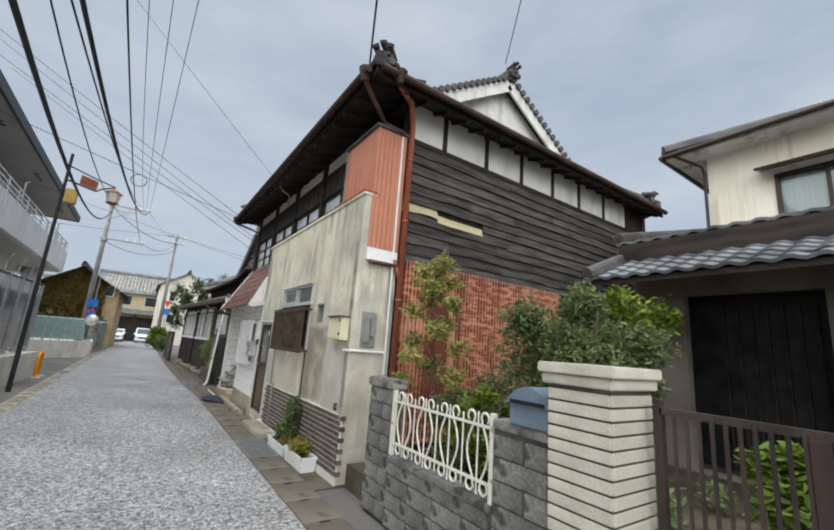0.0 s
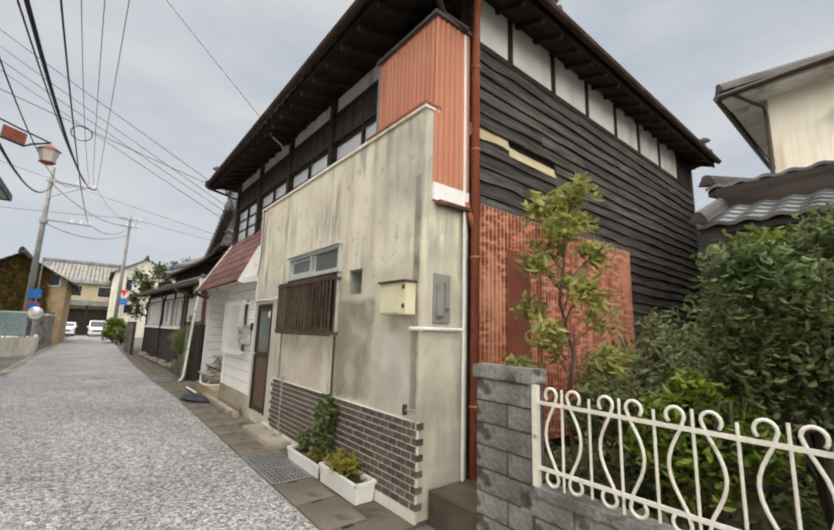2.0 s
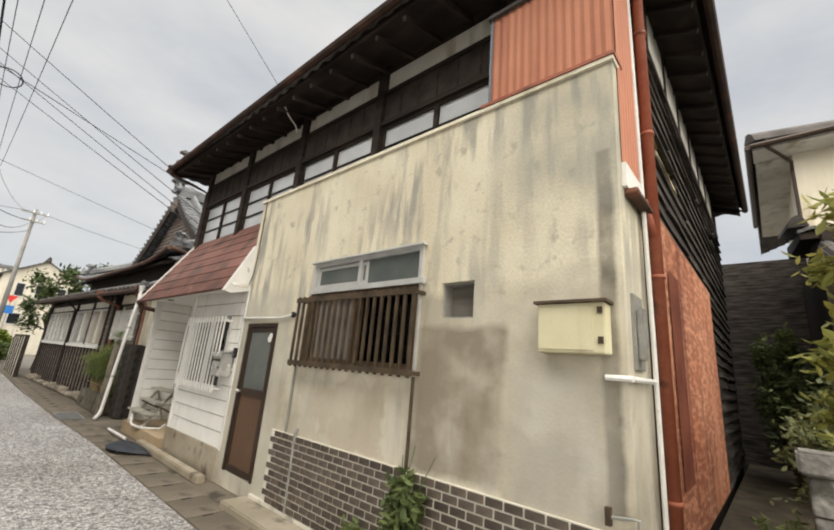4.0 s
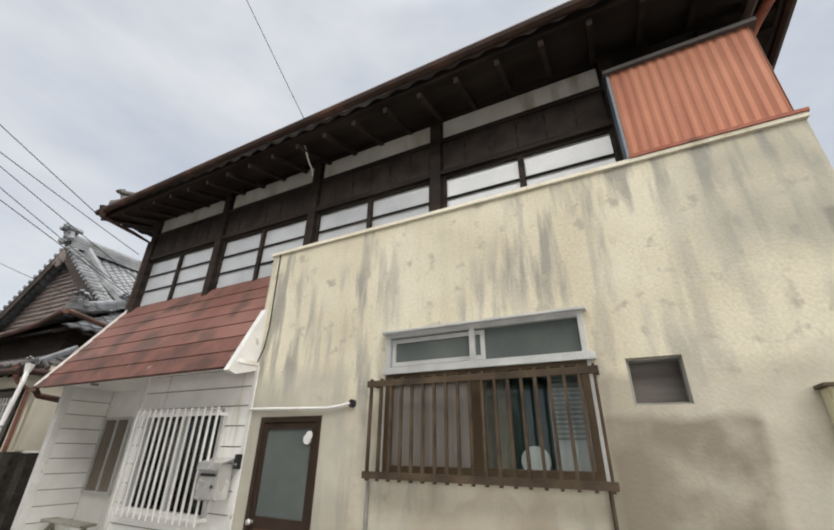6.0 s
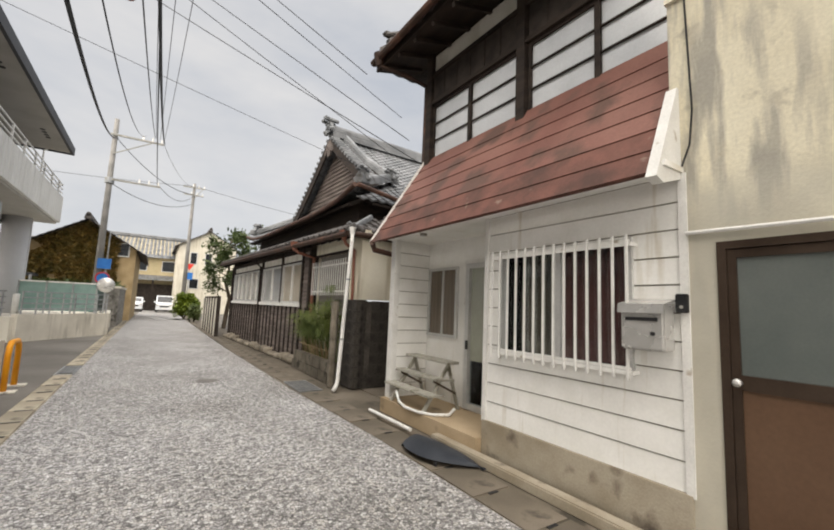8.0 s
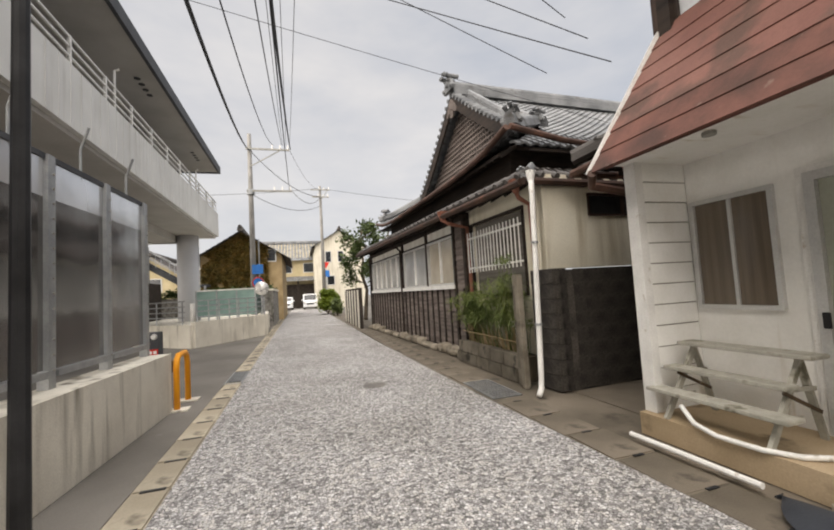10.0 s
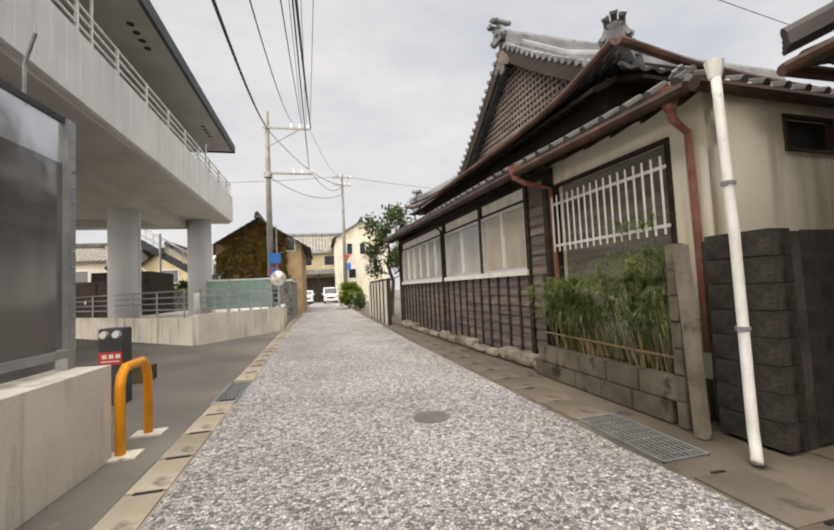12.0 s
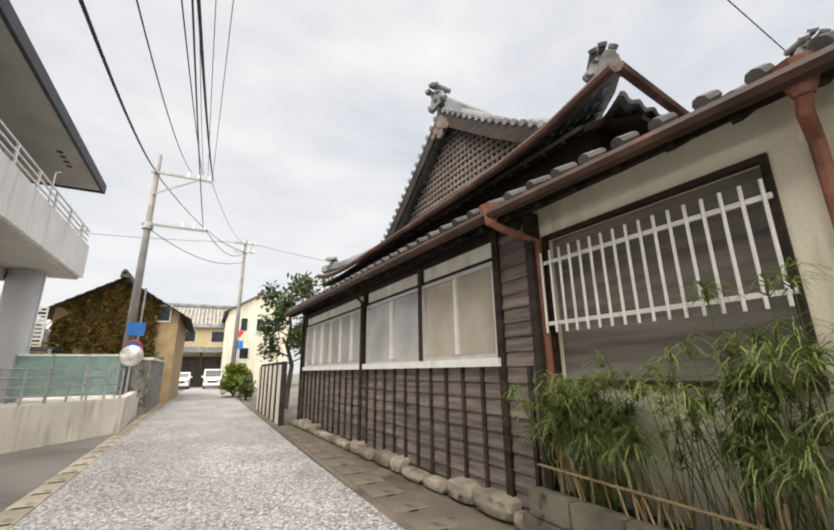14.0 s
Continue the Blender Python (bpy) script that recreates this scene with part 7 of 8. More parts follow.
for _ in range(7000):
    x = rnd.uniform(-9.25, -5.1)
    z = rnd.uniform(1.6, 6.0)
    if z > 4.5 + 1.6 * (1 - abs(x + 6.75) / 2.55) - 0.1 or noise.noise(Vector((x * 0.8, z * 0.8, 2))) < -0.38:
        continue
    leaves(bm, (x, 34.93, z), (0.08, 0.05, 0.08), 1, 0.16, rnd, 0.1, 1.3)
part("ivy", bm, "leaf_ivy", IV, "turning ivy leaves")
t = thing("hedge", (-7.5, 33.8, 0), "clipped low hedge before the ivy house", "hedge")
bm = B()
for i in range(24):
    leaves(bm, (-11 + i * 0.27, 33.8, 2.0), (0.4, 0.4, 0.5), 90, 0.12, rnd, 0.1)
part("crown", bm, "leaf_far", t)
part("planter_wall", box(B(), -11.2, -4.6, 33.6, 34.2, 0, 1.8), "block", t)
E1 = gabled("end_house", "ochre two-storey house over a dark open carport", -7.5, 1.2, 60.0, 69.0, 6.6, 2.4, "ochre", "tile", "x", 0.8, [(-4.8, 4.6, 1.8, 1.3), (-1.6, 4.6, 1.8, 1.3)])
# Solid dark sheet on the wall paints the shade of the open carport.
part("carport", box(B(), -7.3, 1.0, 59.86, 59.99, 0, 3.1), "batten", E1, "dark sheet standing for the shaded carport opening")
bm = B()
tiles(bm, (-7.9, 58.4, 3.5), (1, 0, 0), (0, 1, 0.4), lambda v: 0, lambda v: 9.5, 1.8, 0.4, 0.4)
part("pent_roof", bm, "tile", E1)
for x in (-7.2, -3.2, 0.9):
    part("carport_post", box(B(), x - 0.1, x + 0.1, 58.8, 59.0, 0, 3.5), "darkwood", E1)
C1 = gabled("cream_building", "cream rendered three-storey building with gable roof", -1.2, 4.3, 52.0, 62.0, 7.2, 1.7, "paleyellow", "tile_dark", "y", 0.4, [(0.2, 5.2, 0.7, 1.3), (1.6, 5.2, 0.7, 1.3), (0.4, 2.6, 0.9, 1.1), (3.2, 5.2, 0.7, 1.3)])
gabled("yellow_house", "pale yellow house beyond the parking lot", -26, -18.5, 44, 52, 4.6, 1.4, "paleyellow", "tile_dark", "x", 0.6, [(-24, 2.6, 1.4, 1.2), (-21, 2.6, 1.4, 1.2)])
gabled("yellow_house", "ochre house beyond the parking lot", -17.8, -13.2, 46, 53, 4.0, 1.8, "ochre", "tile_dark", "y", 0.5, [(-15.5, 2.6, 1.6, 1.2)])
gabled("far_house", "grey-roofed house behind the lane's end", -16, -8.5, 56, 64, 5.0, 2.0, "cream", "tile", "x", 0.6)
solo("garden_fence_far", box(B(), 9.2, 9.4, -3.5, 1.0, 0.0, 4.7), "plank", "dark boarded wall at the back of the garden", "wall")
shrub("garden_bush", (6.6, -0.75, 0.25), (0.9, 0.5, 1.0), 1600, 0.06, "leaf", "dark green bush in the gap between the houses", 6, 1.4)
gabled("back_house", "house front behind the walk, plain cream", -12, -6.5, -26, -16, 5.5, 2.0, "cream", "tile", "y", 0.5)
gabled("back_house", "plain house at the street's near end", 2, 9, -30, -14, 5.5, 2.2, "cream", "tile", "y", 0.5)
solo("brown_shed", box(B(), -13.5, -11.0, 30, 33, 0.6, 2.7), "batten", "dark brown shed in the parking area", "shed")
t = thing("outdoor_stair", (-13, 36, 0), "grey steel outdoor stair with white railing", "stair")
for i in range(12):
    part("tread", box(B(), -15.2 + i * 0.3, -14.9 + i * 0.3, 35.5, 36.6, 3.3 - i * 0.275, 3.35 - i * 0.275), "steel", t)
for y in (35.5, 36.6):
    part("stringer", beam(B(), (-15.4, y, 3.4), (-11.6, y, -0.05), 0.06, 0.25), "batten", t)
    part("handrail", beam(B(), (-15.4, y, 4.6), (-11.6, y, 1.3), 0.05, 0.05), "white", t)
    for i in range(7):
        x = -15.3 + i * 0.6
        part("baluster", box(B(), x - 0.02, x + 0.02, y - 0.02, y + 0.02, 3.5 - 0.52 * i, 4.5 - 0.52 * i), "white", t)


def car(at, label, w=1.5, h=1.75, turn=0.0):
    t = thing("parked_car", at, label, "car", turn=turn, local=True)
    prof = [(-1.65, 0.3), (-1.68, 0.75), (-1.55, 0.95), (-1.05, 1.0), (-0.6, h - 0.05), (-0.4, h), (1.5, h), (1.65, h - 0.15), (1.7, 0.9), (1.68, 0.3)]
    bm = prism(B(), prof, "x", -w / 2, w / 2)
    bmesh.ops.bevel(bm, geom=list(bm.edges), offset=0.05, segments=2, affect="EDGES")
    part("body", bm, "carwhite", t)
    part("windscreen", prism(B(), [(-1.03, 1.03), (-0.64, h - 0.1), (-0.66, h - 0.09), (-1.06, 1.03)], "x", -w / 2 + 0.1, w / 2 - 0.1), "carglass", t)
    part("bumper", box(B(), -w / 2 - 0.01, w / 2 + 0.01, -1.74, -1.6, 0.28, 0.5, 0.03), "carwhite", t)
    part("grille", box(B(), -0.4, 0.4, -1.705, -1.69, 0.55, 0.72), "black", t)
    for s in (-1, 1):
        part("headlight", box(B(), s * 0.6 - 0.14, s * 0.6 + 0.14, -1.715, -1.6, 0.68, 0.88, 0.03), "stainless", t)
        part("side_window", box(B(), s * w / 2 - 0.01, s * w / 2 + 0.01, -0.6, 1.4, 1.05, h - 0.15), "carglass", t)
        part("door_mirror", box(B(), s * (w / 2 + 0.1) - 0.09, s * (w / 2 + 0.1) + 0.09, -0.85, -0.75, 1.0, 1.16, 0.02), "carwhite", t)
        for y in (-1.1, 1.1):
            wh = part("wheel", tube(B(), [(s * (w / 2 - 0.16), y, 0.29), (s * (w / 2 + 0.005), y, 0.29)], 0.29, 16), "black", t)
            part("rim", tube(B(), [(s * (w / 2), y, 0.29), (s * (w / 2 + 0.012), y, 0.29)], 0.18, 12), "stainless", wh)
    part("number_plate", box(B(), -0.17, 0.17, -1.755, -1.742, 0.36, 0.5), "white", t)


car((-1.95, 54.5, 0), "white boxy van parked before the carport")
car((-4.6, 55.5, 0), "white small car parked beside the van", 1.45, 1.5)


# ---- poles and wires ----
def utility_pole(at, h, label, arms):
    t = thing("utility_pole", at, label, "utility pole")
    a = Vector(at)
    part("shaft", tube(B(), [a, a + Vector((0, 0, h / 2)), a + Vector((0, 0, h))], 0.19, 14, 0.11), "pole", t, smooth=True)
    for z, x0, x1 in arms:
        part("crossarm", box(B(), a.x + x0, a.x + x1, a.y - 0.19, a.y - 0.11, z - 0.05, z + 0.05), "grey", t)
        for k in range(3):
            x = a.x + x1 - 0.1 - k * 0.45
            part("insulator", tube(B(), [(x, a.y - 0.15, z + 0.05), (x, a.y - 0.15, z + 0.15), (x, a.y - 0.15, z + 0.28)], 0.05, 8, 0.035), "white", t)
    z, x0, x1 = arms[0]
    part("brace", beam(B(), a + Vector((0, -0.15, z - 1.1)), a + Vector((x1 * 0.75, -0.15, z - 0.05)), 0.05, 0.05), "grey", t)
    return t


P1, P2, P0 = Vector((-5.65, 31.0, 0)), Vector((-0.8, 45.0, 0)), Vector((-4.3, -9.0, 0))
U = utility_pole(P1, 11.4, "tall concrete utility pole with crossarms beside the lane", [(10.45, -0.2, 2.3), (7.9, -0.2, 2.35)])
part("collar", tube(B(), [P1 + Vector((0, 0, 7.7)), P1 + Vector((0, 0, 8.0))], 0.22, 12), "steel", U)
utility_pole(P2, 12.1, "distant concrete utility pole with crossarms", [(11.7, -0.9, 0.9), (11.0, -0.8, 0.8)])
utility_pole(P0, 12.6, "concrete utility pole behind the walk", [(12.0, -0.2, 2.4), (7.3, -0.2, 1.2), (4.9, -0.2, 1.4)])
t = thing("road_sign", (-5.35, 30.7, 0), "blue traffic signs on a thin post", "road sign")
part("post", tube(B(), [(-5.3, 30.8, 0), (-5.3, 30.8, 5.0)], 0.035, 8), "steel", t)
part("sign_plate", box(B(), -5.7, -5.1, 30.72, 30.75, 2.95, 3.5), "blue", t, "square blue sign plate")
bm = tube(B(), [(-5.4, 30.72, 2.45), (-5.4, 30.75, 2.45)], 0.32, 20)
part("sign_disc", bm, "blue", t, "round blue sign with red ring")
part("sign_ring", tube(B(), [(-5.4 + 0.29 * math.cos(i * 0.3142), 30.71, 2.45 + 0.29 * math.sin(i * 0.3142)) for i in range(21)], 0.03, 5), "red", t)
t = thing("stop_sign", (-0.2, 50.5, 0), "red triangular stop sign over a blue sign", "road sign")
part("post", tube(B(), [(-0.2, 50.5, 0), (-0.2, 50.5, 5.2)], 0.04, 8), "steel", t)
part("triangle", prism(B(), [(-0.6, 5.1), (0.2, 5.1), (-0.2, 4.4)], "y", 50.4, 50.44), "red", t)
part("blue_plate", box(B(), -0.55, 0.15, 50.4, 50.44, 3.5, 4.2), "blue", t)


def wire(p, q, sag, r=0.012, label="thin black overhead cable", n=18):
    p, q = Vector(p), Vector(q)
    pts = [p.lerp(q, i / n) - Vector((0, 0, sag * 4 * (i / n) * (1 - i / n))) for i in range(n + 1)]
    me_bm = tube(B(), pts, r, 4, caps=False)
    solo("overhead_cable", me_bm, "cable", label, "cable", "overhead cables", at=p)


# the line from the far pole falls towards the near one
for dx, z, x1, z1, sag, r in ((0.15, 10.3, -3.18, 4.4, 2.1, 0.03), (2.35, 10.5, -3.48, 4.9, 1.64, 0.028), (1.4, 10.75, -4.1, 7.4, 2.9, 0.014), (1.85, 10.75, -3.63, 4.6, 0.95, 0.014),
                              (2.3, 10.75, -2.18, 12.3, 1.74, 0.01), (2.1, 10.75, -2.9, 12.3, 1.74, 0.01), (1.9, 10.75, -3.6, 12.3, 1.74, 0.01), (2.2, 8.0, -3.4, 7.3, 1.0, 0.016)):
    wire(P1 + Vector((dx, -0.15, z)), (x1, -9.0, z1), sag, r, n=30)
for dx, z, h2, r in ((2.2, 10.75, 11.8, 0.012), (0.1, 10.3, 11.1, 0.026), (2.3, 8.0, 11.0, 0.02), (0.1, 7.7, 10.2, 0.02)):
    wire(P1 + Vector((dx, 0, z)), P2 + Vector((0, 0, h2)), 0.7, r)
for p, q in (((-9.0, 18.2, 12.5), (1.2, 10.3, 4.5)), ((-9.0, 14.5, 11.5), (1.4, 12.0, 5.3)), ((-9.0, 16.1, 12.6), (1.2, 10.7, 5.1)),
             ((-9.0, 7.5, 7.2), (1.4, 11.4, 5.95)), ((-9.0, 12.8, 11.8), (0.0, 10.4, 6.0)), ((-9.0, 12.0, 6.7), (3.0, 11.7, 4.2))):
    wire(p, q, 0.06, 0.009 if p[2] > 7 else 0.005, "thin black service cable across the lane")
wire(P2 + Vector((0, 0, 11.9)), (20, 42, 9.5), 0.4, 0.016)
wire(P2 + Vector((0, 0, 11.9)), (-22, 42, 10.5), 0.5, 0.016)
wire((-0.3, -0.3, 5.75), P0 + Vector((0.2, 0, 8.8)), 0.5, 0.013, "thin black service cable to the old house")
wire((4.0, 1.2, 8.9), P0 + Vector((0.4, 0, 10.4)), 0.6, 0.01)
wire((4.2, 1.2, 8.8), (16, 6, 8.2), 0.3, 0.008)
wire((-0.34, 4.5, 5.52), (-7.3, 5.45, 12.55), 0.05, 0.005, "thin black service cable from the old eave")
solo("eave_flex", tube(B(), [(-0.12, 4.72, 5.44), (-0.04, 4.74, 5.36), (0.08, 4.8, 5.33), (0.16, 4.82, 5.3), (0.2, 4.82, 5.2)], 0.012, 6), "white", "short white cable end hanging under the eave", "cable", at=(0.2, 4.82, 5.2))
t = thing("wire_loop", (-3.17, 9.2, 5.9), "looped cable slack at the eave", "cable")
part("loop", tube(B(), [(-3.17 + 0.2 * math.cos(i * 0.35), 9.2 + 0.05 * math.sin(i * 0.35), 6.1 + 0.2 * math.sin(i * 0.35)) for i in range(19)], 0.012, 4), "cable", t)
# street lamp
t = thing("street_lamp", (-4.72, 8.9, 0), "black street lamp with lantern on a scrolled arm", "street lamp")
part("pole", tube(B(), [(-4.72, 8.9, 0), (-4.72, 8.9, 6.3)], 0.055, 10, 0.035), "black", t)
bm = tube(B(), [(-4.72, 8.9, 5.55), (-4.1, 9.3, 5.5), (-4.0, 9.4, 5.62), (-3.72, 9.7, 5.85)], 0.025, 6)
tube(bm, [(-4.72, 8.9, 5.95), (-4.2, 9.3, 5.88), (-3.72, 9.7, 5.85)], 0.018, 6)
part("arm", bm, "black", t)
bm = beam(B(), (-4.45, 9.1, 5.7), (-4.1, 9.36, 5.68), 0.03, 0.26)
part("name_plate", bm, "pipe", t, "rust-red name plate")
for name, r0, r1, z0, z1 in (("lantern_cap", 0.24, 0.06, 5.66, 5.78), ("lantern_base", 0.12, 0.17, 5.32, 5.36)):
    part(name, tube(B(), [(-3.72, 9.7, z0), (-3.72, 9.7, z1)], r0, 6, r1), "pipe", t)
part("lantern_glass", tube(B(), [(-3.72, 9.7, 5.36), (-3.72, 9.7, 5.66)], 0.14, 6, 0.2), "lampglass", t)
part("amber_box", box(B(), -4.66, -4.4, 8.8, 9.0, 4.9, 5.3, 0.02), "amber", t)

# ---- pieces: bricks, boards, blocks, slabs ----
rnd = random.Random(77)
me = mesh_of("brick", box(B(), -0.01, 0.0, -0.065, 0.065, 0.0, 0.053, 0.003), "brick")
mh = mesh_of("half_brick", box(B(), -0.01, 0.0, -0.03, 0.03, 0.0, 0.056, 0.003), "brick")
for row in range(11):
    z = 0.105 + row * 0.0665
    off = 0.0 if row % 2 else 0.072
    y = 0.06 + off
    if row % 2 == 0:
        piece("brick", mh, brick_base, (-0.018, 0.022, z))
    while y < 3.68:
        piece("brick", me, brick_base, (-0.018 - rnd.uniform(0, 0.004), y, z))
        y += 0.144
side_brick = mesh_of("end_brick", box(B(), -0.018, 0.06, -0.032, -0.02, 0.0, 0.056, 0.003), "brick")
for row in range(0, 11, 2):
    piece("brick", side_brick, brick_base, (-0.016, 0.0, 0.105 + row * 0.0665))
# side planks, uneven and lapped
def plank(x0, x1, z, h, m, tilt=0.0):
    bm = B()
    n = 4
    lo, hi, lb = [], [], []
    for i in range(n + 1):
        x = x0 + (x1 - x0) * i / n
        w = rnd.uniform(-0.016, 0.016)
        lo.append((x, -0.03 - rnd.uniform(0, 0.016), z + w + tilt * (x - x0)))
        hi.append((x, -0.004, z + h + w + tilt * (x - x0)))
    a = [bm.verts.new(p) for p in lo]
    b = [bm.verts.new(p) for p in hi]
    c = [bm.verts.new((p[0], 0.028, p[2])) for p in lo]
    for i in range(n):
        bm.faces.new((a[i], a[i + 1], b[i + 1], b[i]))
        bm.faces.new((c[i], c[i + 1], a[i + 1], a[i]))
    for k in (0, n):
        bm.faces.new((a[k], b[k], c[k]))
    part("plank", bm, m, side)


z = 3.0
row = 0
while z < 4.98:
    h = 0.165
    cuts = [0.64, *sorted(rnd.uniform(1.5, 6.8) for _ in range(3)), 8.0]
    for k, (a, b) in enumerate(zip(cuts, cuts[1:])):
        m = "plank"
        if row == 5:
            continue
        plank(a + 0.004, b - 0.004, z - rnd.uniform(0, 0.015), h + 0.02, m)
    if row == 5:
        plank(0.64, 1.3, z, h, "plank_pale")
        plank(1.31, 2.3, z - 0.05, h * 0.8, "plank_pale", -0.02)
        plank(2.31, 4.9, z, h + 0.02, "plank")
        plank(4.91, 8.0, z, h + 0.02, "plank")
    z += h
    row += 1
for r in range(16):
    z = 0.4 + r * 0.165
    plank(4.45, 6.2, z, 0.18, "plank")
    plank(6.21, 8.0, z, 0.18, "plank")
# white siding boards
def board(y0, y1, z0, h, parent, x=0.02):
    bm = prism(B(), [(x, z0), (x - 0.017, z0 + 0.003), (x - 0.009, z0 + h), (x, z0 + h)], "y", y0, y1)
    part("siding_board", bm, "siding", parent)


for i in range(11):
    z0, z1 = 0.385 + i * 0.198, 0.385 + (i + 1) * 0.198 - 0.009
    if z1 > 2.56:
        z1 = 2.56
    if z1 <= 1.1 or z0 >= 2.12:
        board(5.0, 6.93, z0, z1 - z0, house)
    else:
        board(5.0, 5.345, z0, z1 - z0, house)
        board(6.735, 6.93, z0, z1 - z0, house)
        if z0 < 1.1:
            board(5.345, 6.735, z0, 1.1 - z0, house)
        if z1 > 2.14:
            board(5.345, 6.735, 2.14, z1 - 2.14, house)
for i in range(12):
    z0 = 0.2 + i * 0.198
    part("siding_board", prism(B(), [(8.972, z0), (8.952, z0 + 0.003), (8.958, min(z0 + 0.189, 2.56)), (8.972, min(z0 + 0.189, 2.56))], "x", 0.07, 0.63), "siding", house)
# clapboards of the hall
for i in range(8):
    z0 = 0.1 + i * 0.168
    for a, b in ((-0.05, 3.0), (3.0, 5.9), (5.9, 9.1)):
        part("clapboard", prism(B(), [(0.0, z0), (-0.026, z0), (-0.006, z0 + 0.172), (0.0, z0 + 0.172)], "y", a + 0.002, b - 0.002), "clad", hall)
for i in range(10):
    z0 = 1.44 + i * 0.15
    part("clapboard", prism(B(), [(0.0, z0), (-0.026, z0), (-0.006, z0 + 0.154), (0.0, z0 + 0.154)], "y", -0.05, 0.46), "clad", hall)
# stone footing
foot = thing("stone_footing", (0.05, 17.5, 0), "row of rough field stones under the timber hall", "footing")
y = 0.0
while y < 9.1:
    w = rnd.uniform(0.28, 0.7)
    h = rnd.uniform(0.1, 0.22)
    bm = B()
    bmesh.ops.create_icosphere(bm, subdivisions=2, radius=1)
    for v in bm.verts:
        k = 1 + 0.22 * noise.noise(v.co * 1.6 + Vector((y, 0, 0)))
        p = Vector((v.co.x, v.co.y, v.co.z)) * k
        p = Vector([math.copysign(abs(c) ** 0.6, c) for c in p])
        v.co = H(-0.06 + p.x * 0.17, y + w / 2 + p.y * w / 2, max(0.0, h * 0.5 + p.z * h * 0.55))
    part("stone", bm, "stone", foot)
    y += w * 0.97
# garden wall blocks
def blocks(half):
    return mesh_of("concrete_block", box(B(), -0.006, 0.146, -half, half, 0.0, 0.152, 0.006), "block")


whole, long_b, short_b, run_b = blocks(0.244), blocks(0.143), blocks(0.096), blocks(0.19)
for row in range(8):
    z = 0.02 + row * 0.16
    if row % 2:
        piece("block", whole, BW, (0, -0.955, z))
    else:
        piece("block", long_b, BW, (0, -0.855, z))
        piece("block", short_b, BW, (0, -1.103, z))
    if row < 4:
        for k in range(4):
            piece("block", run_b, BW, (0, -1.4 - 0.386 * k + (0.1 if row % 2 else 0), z - 0.02))
    if row < 7:
        if row % 2:
            piece("block", whole, BW, (0, -2.94, z + 0.03))
        else:
            piece("block", long_b, BW, (0, -2.84, z + 0.03))
            piece("block", long_b, BW, (0, -3.14, z + 0.03))
# pillar tiles
ta = mesh_of("tile", box(B(), -0.012, 0.0, -0.203, 0.203, 0.0, 0.062, 0.004), "pillartile")
tb = mesh_of("tile", box(B(), -0.225, 0.225, -0.012, 0.0, 0.0, 0.062, 0.004), "pillartile")
for row in range(21):
    z = 0.02 + row * 0.0745
    piece("tile", ta, PI, (-0.145, -3.506, z))
    piece("tile", tb, PI, (0.073, -3.705, z))
# lattice of the corrugated bed corner blocks and the dark end wall
eb = mesh_of("wall_block", box(B(), -0.198, 0.198, -0.004, 0.0, 0.0, 0.199, 0.0015), "blackwall")
endw = thing("end_block_courses", H(1.5, -2.98, 0), "blackened concrete block courses at the foot of the hall", "block wall", turn=2.5, local=True)
hb = mesh_of("half_block", box(B(), -0.093, 0.093, -0.004, 0.0, 0.0, 0.199, 0.0015), "blackwall")
for row in range(1, 8, 2):
    ob = new("block", hb)
    ob.parent = endw
    ob.location = (0.196 - 1.5, -0.001, 0.03 + row * 0.2)
for row in range(8):
    for k in range(9):
        x = 0.3 + k * 0.395 + (0.19 if row % 2 else 0)
        ob = new("block", eb)
        ob.parent = endw
        ob.location = (x - 1.5, -0.001, 0.03 + row * 0.2)
cbk = thing("corner_blocks", H(-0.12, -2.82, 0), "grey concrete blocks at the hall corner", "block wall", turn=2.5, local=True)
cm = mesh_of("corner_block", box(B(), -0.11, 0.12, -0.165, 0.32, 0.0, 0.2, 0.004), "blackwall")
for row in range(8):
    ob = new("block", cm)
    ob.parent = cbk
    ob.location = (-0.004 * (row % 2), -0.002, 0.02 + row * 0.203)
# gutter slabs both sides
gl = thing("left_gutter", (-4.32, 20, -0.1), "yellowish concrete gutter covers along the lane", "gutter", kind="structure")
gm = mesh_of("cover_slab", box(B(), -0.145, 0.145, -0.296, 0.296, -0.1, 0.006, 0.012), "gutter")
slot = mesh_of("slot", box(B(), -0.09, 0.09, -0.018, 0.018, 0.0, 0.009), "black")
for i in range(75):
    y = -5 + i * 0.6
    if not 13.6 < y < 15.2:
        piece("cover_slab", gm, gl, (-4.32, y, rnd.uniform(-0.004, 0.003)), (0, 0, rnd.uniform(-0.006, 0.006)))
        piece("slot", slot, gl, (-4.3, y + 0.29, 0.004))
dr = thing("right_drain", (-0.25, 15, -0.1), "damp stained concrete drain covers along the house fronts", "gutter", kind="structure")
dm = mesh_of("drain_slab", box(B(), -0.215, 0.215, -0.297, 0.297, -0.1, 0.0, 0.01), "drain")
dslot = mesh_of("slot", box(B(), -0.05, 0.05, -0.014, 0.014, 0.0, 0.006), "black")
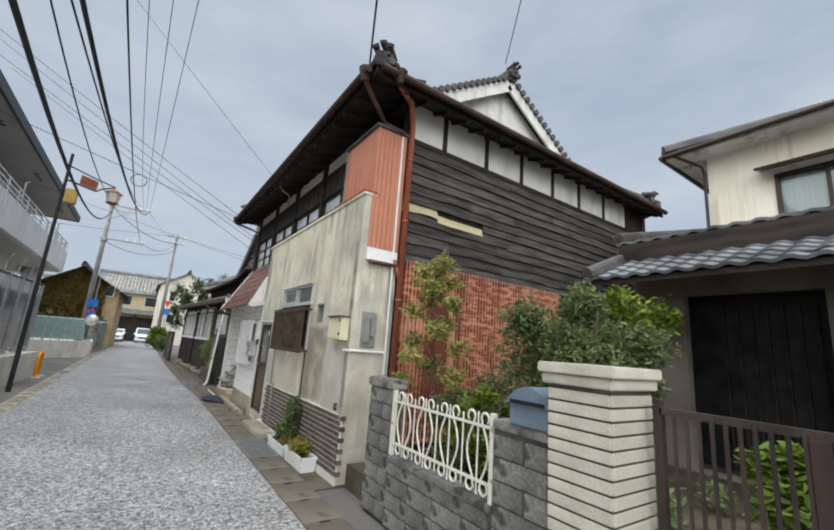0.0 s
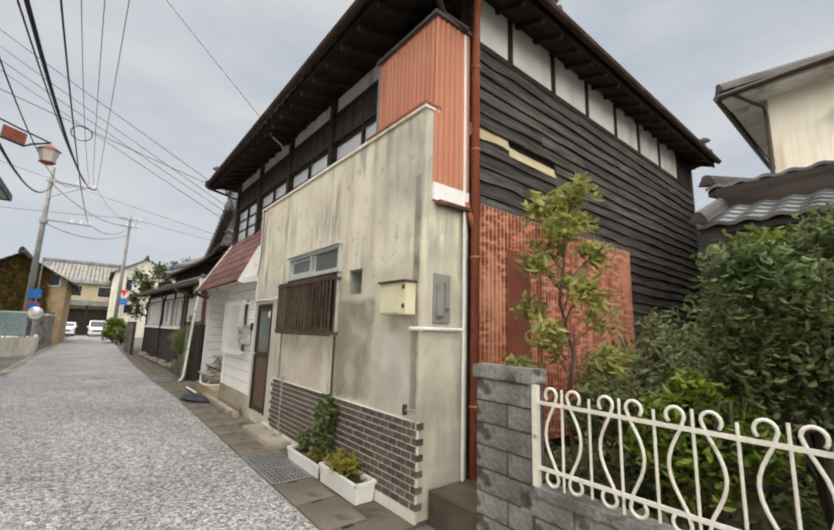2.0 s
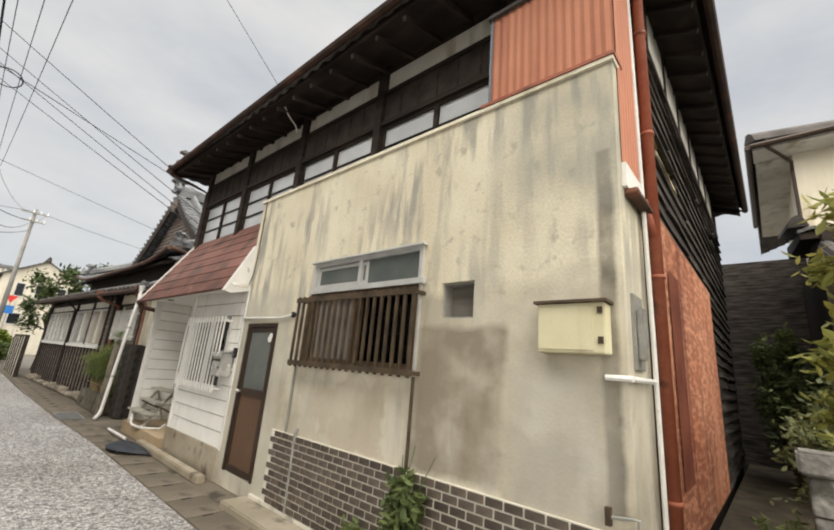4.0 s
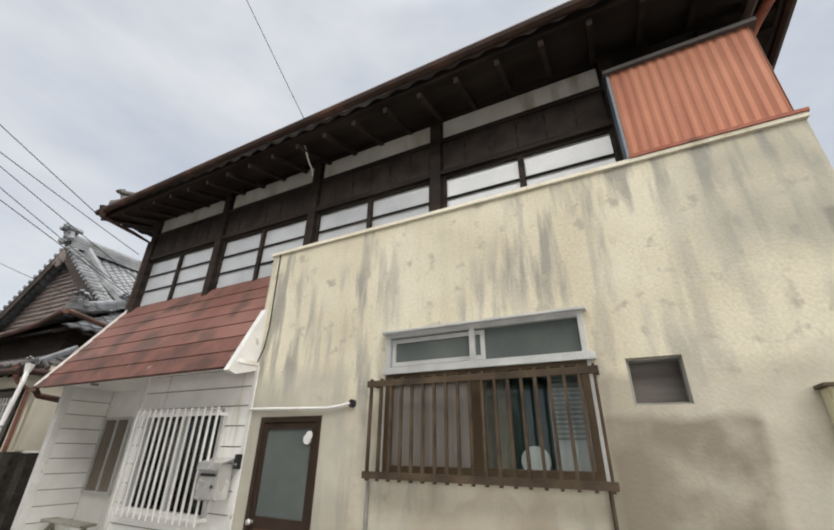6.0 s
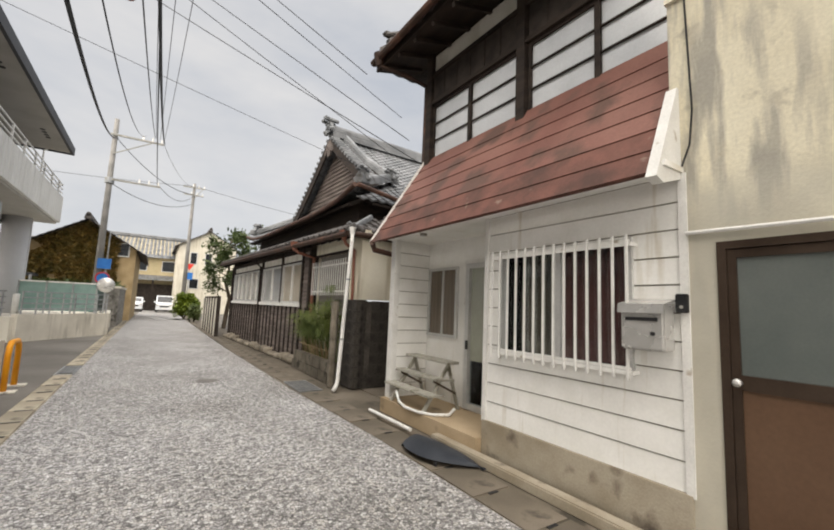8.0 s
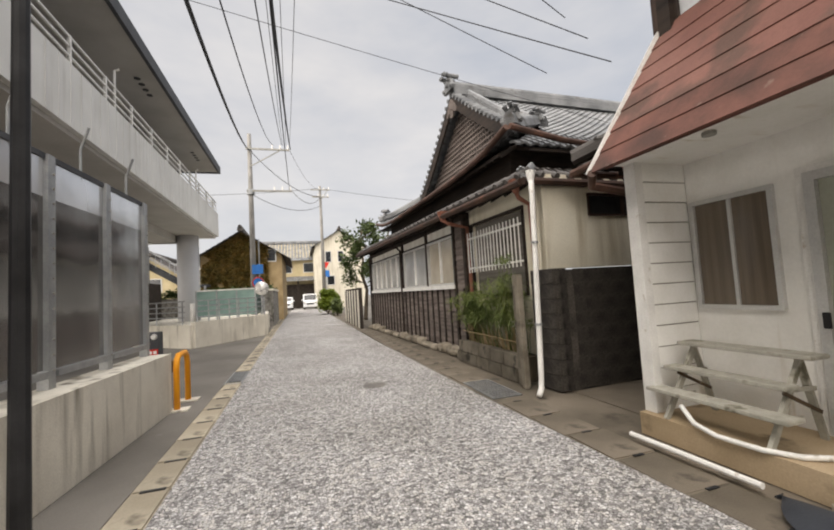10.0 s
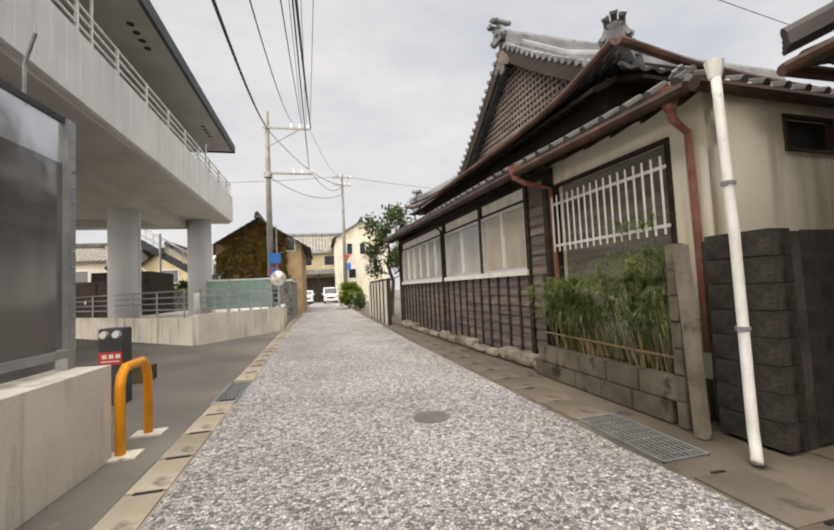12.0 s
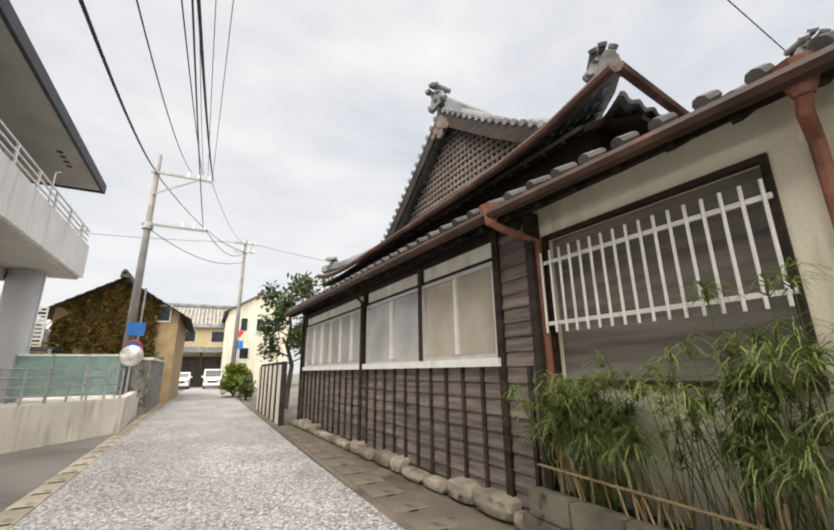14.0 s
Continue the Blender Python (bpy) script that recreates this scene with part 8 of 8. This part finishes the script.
for i in range(70):
    y = -6 + i * 0.6
    xs = -0.495 - 0.1 * min(1.0, max(0.0, (y - 8) / 3))
    if not (1.4 < y < 2.9 or 10.5 < y < 11.9):
        piece("drain_slab", dm, dr, (xs, y, rnd.uniform(-0.006, 0.006)), (0, 0, rnd.uniform(-0.008, 0.008)))
        piece("slot", dslot, dr, (xs, y + 0.29, 0.0))
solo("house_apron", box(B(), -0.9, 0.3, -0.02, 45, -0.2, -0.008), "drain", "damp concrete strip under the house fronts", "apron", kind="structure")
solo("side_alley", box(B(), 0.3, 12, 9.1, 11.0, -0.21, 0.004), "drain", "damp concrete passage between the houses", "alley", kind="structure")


def grating(x0, x1, y0, y1, label):
    t = thing("steel_grating", ((x0 + x1) / 2, (y0 + y1) / 2, 0), label, "drain grating")
    part("pit", box(B(), x0, x1, y0, y1, -0.12, -0.06), "black", t)
    part("frame", frame_flat(x0, x1, y0, y1), "steel", t)
    n = int((x1 - x0) / 0.045)
    for i in range(1, n):
        x = x0 + (x1 - x0) * i / n
        part("bar", box(B(), x - 0.006, x + 0.006, y0, y1, -0.04, 0.006), "steel", t)
    m = int((y1 - y0) / 0.1)
    for i in range(1, m):
        y = y0 + (y1 - y0) * i / m
        part("cross_bar", box(B(), x0, x1, y - 0.004, y + 0.004, -0.03, 0.003), "steel", t)


def frame_flat(x0, x1, y0, y1):
    bm = box(B(), x0, x0 + 0.02, y0, y1, -0.06, 0.008)
    box(bm, x1 - 0.02, x1, y0, y1, -0.06, 0.008)
    box(bm, x0, x1, y0, y0 + 0.02, -0.06, 0.007)
    box(bm, x0, x1, y1 - 0.02, y1, -0.06, 0.007)
    return bm


grating(-0.7, -0.24, 1.52, 2.66, "galvanised steel drain grating by the planter")
grating(-0.78, -0.36, 10.72, 11.72, "galvanised steel drain grating by the planting bed")
grating(-4.465, -4.175, 13.75, 14.95, "galvanised steel drain grating in the gutter")
bm = tube(B(), [(-2.05, 12.3, -0.05), (-2.05, 12.3, 0.005)], 0.19, 24)
solo("manhole_cover", bm, "manhole", "small round worn manhole cover set in the lane", "manhole cover")
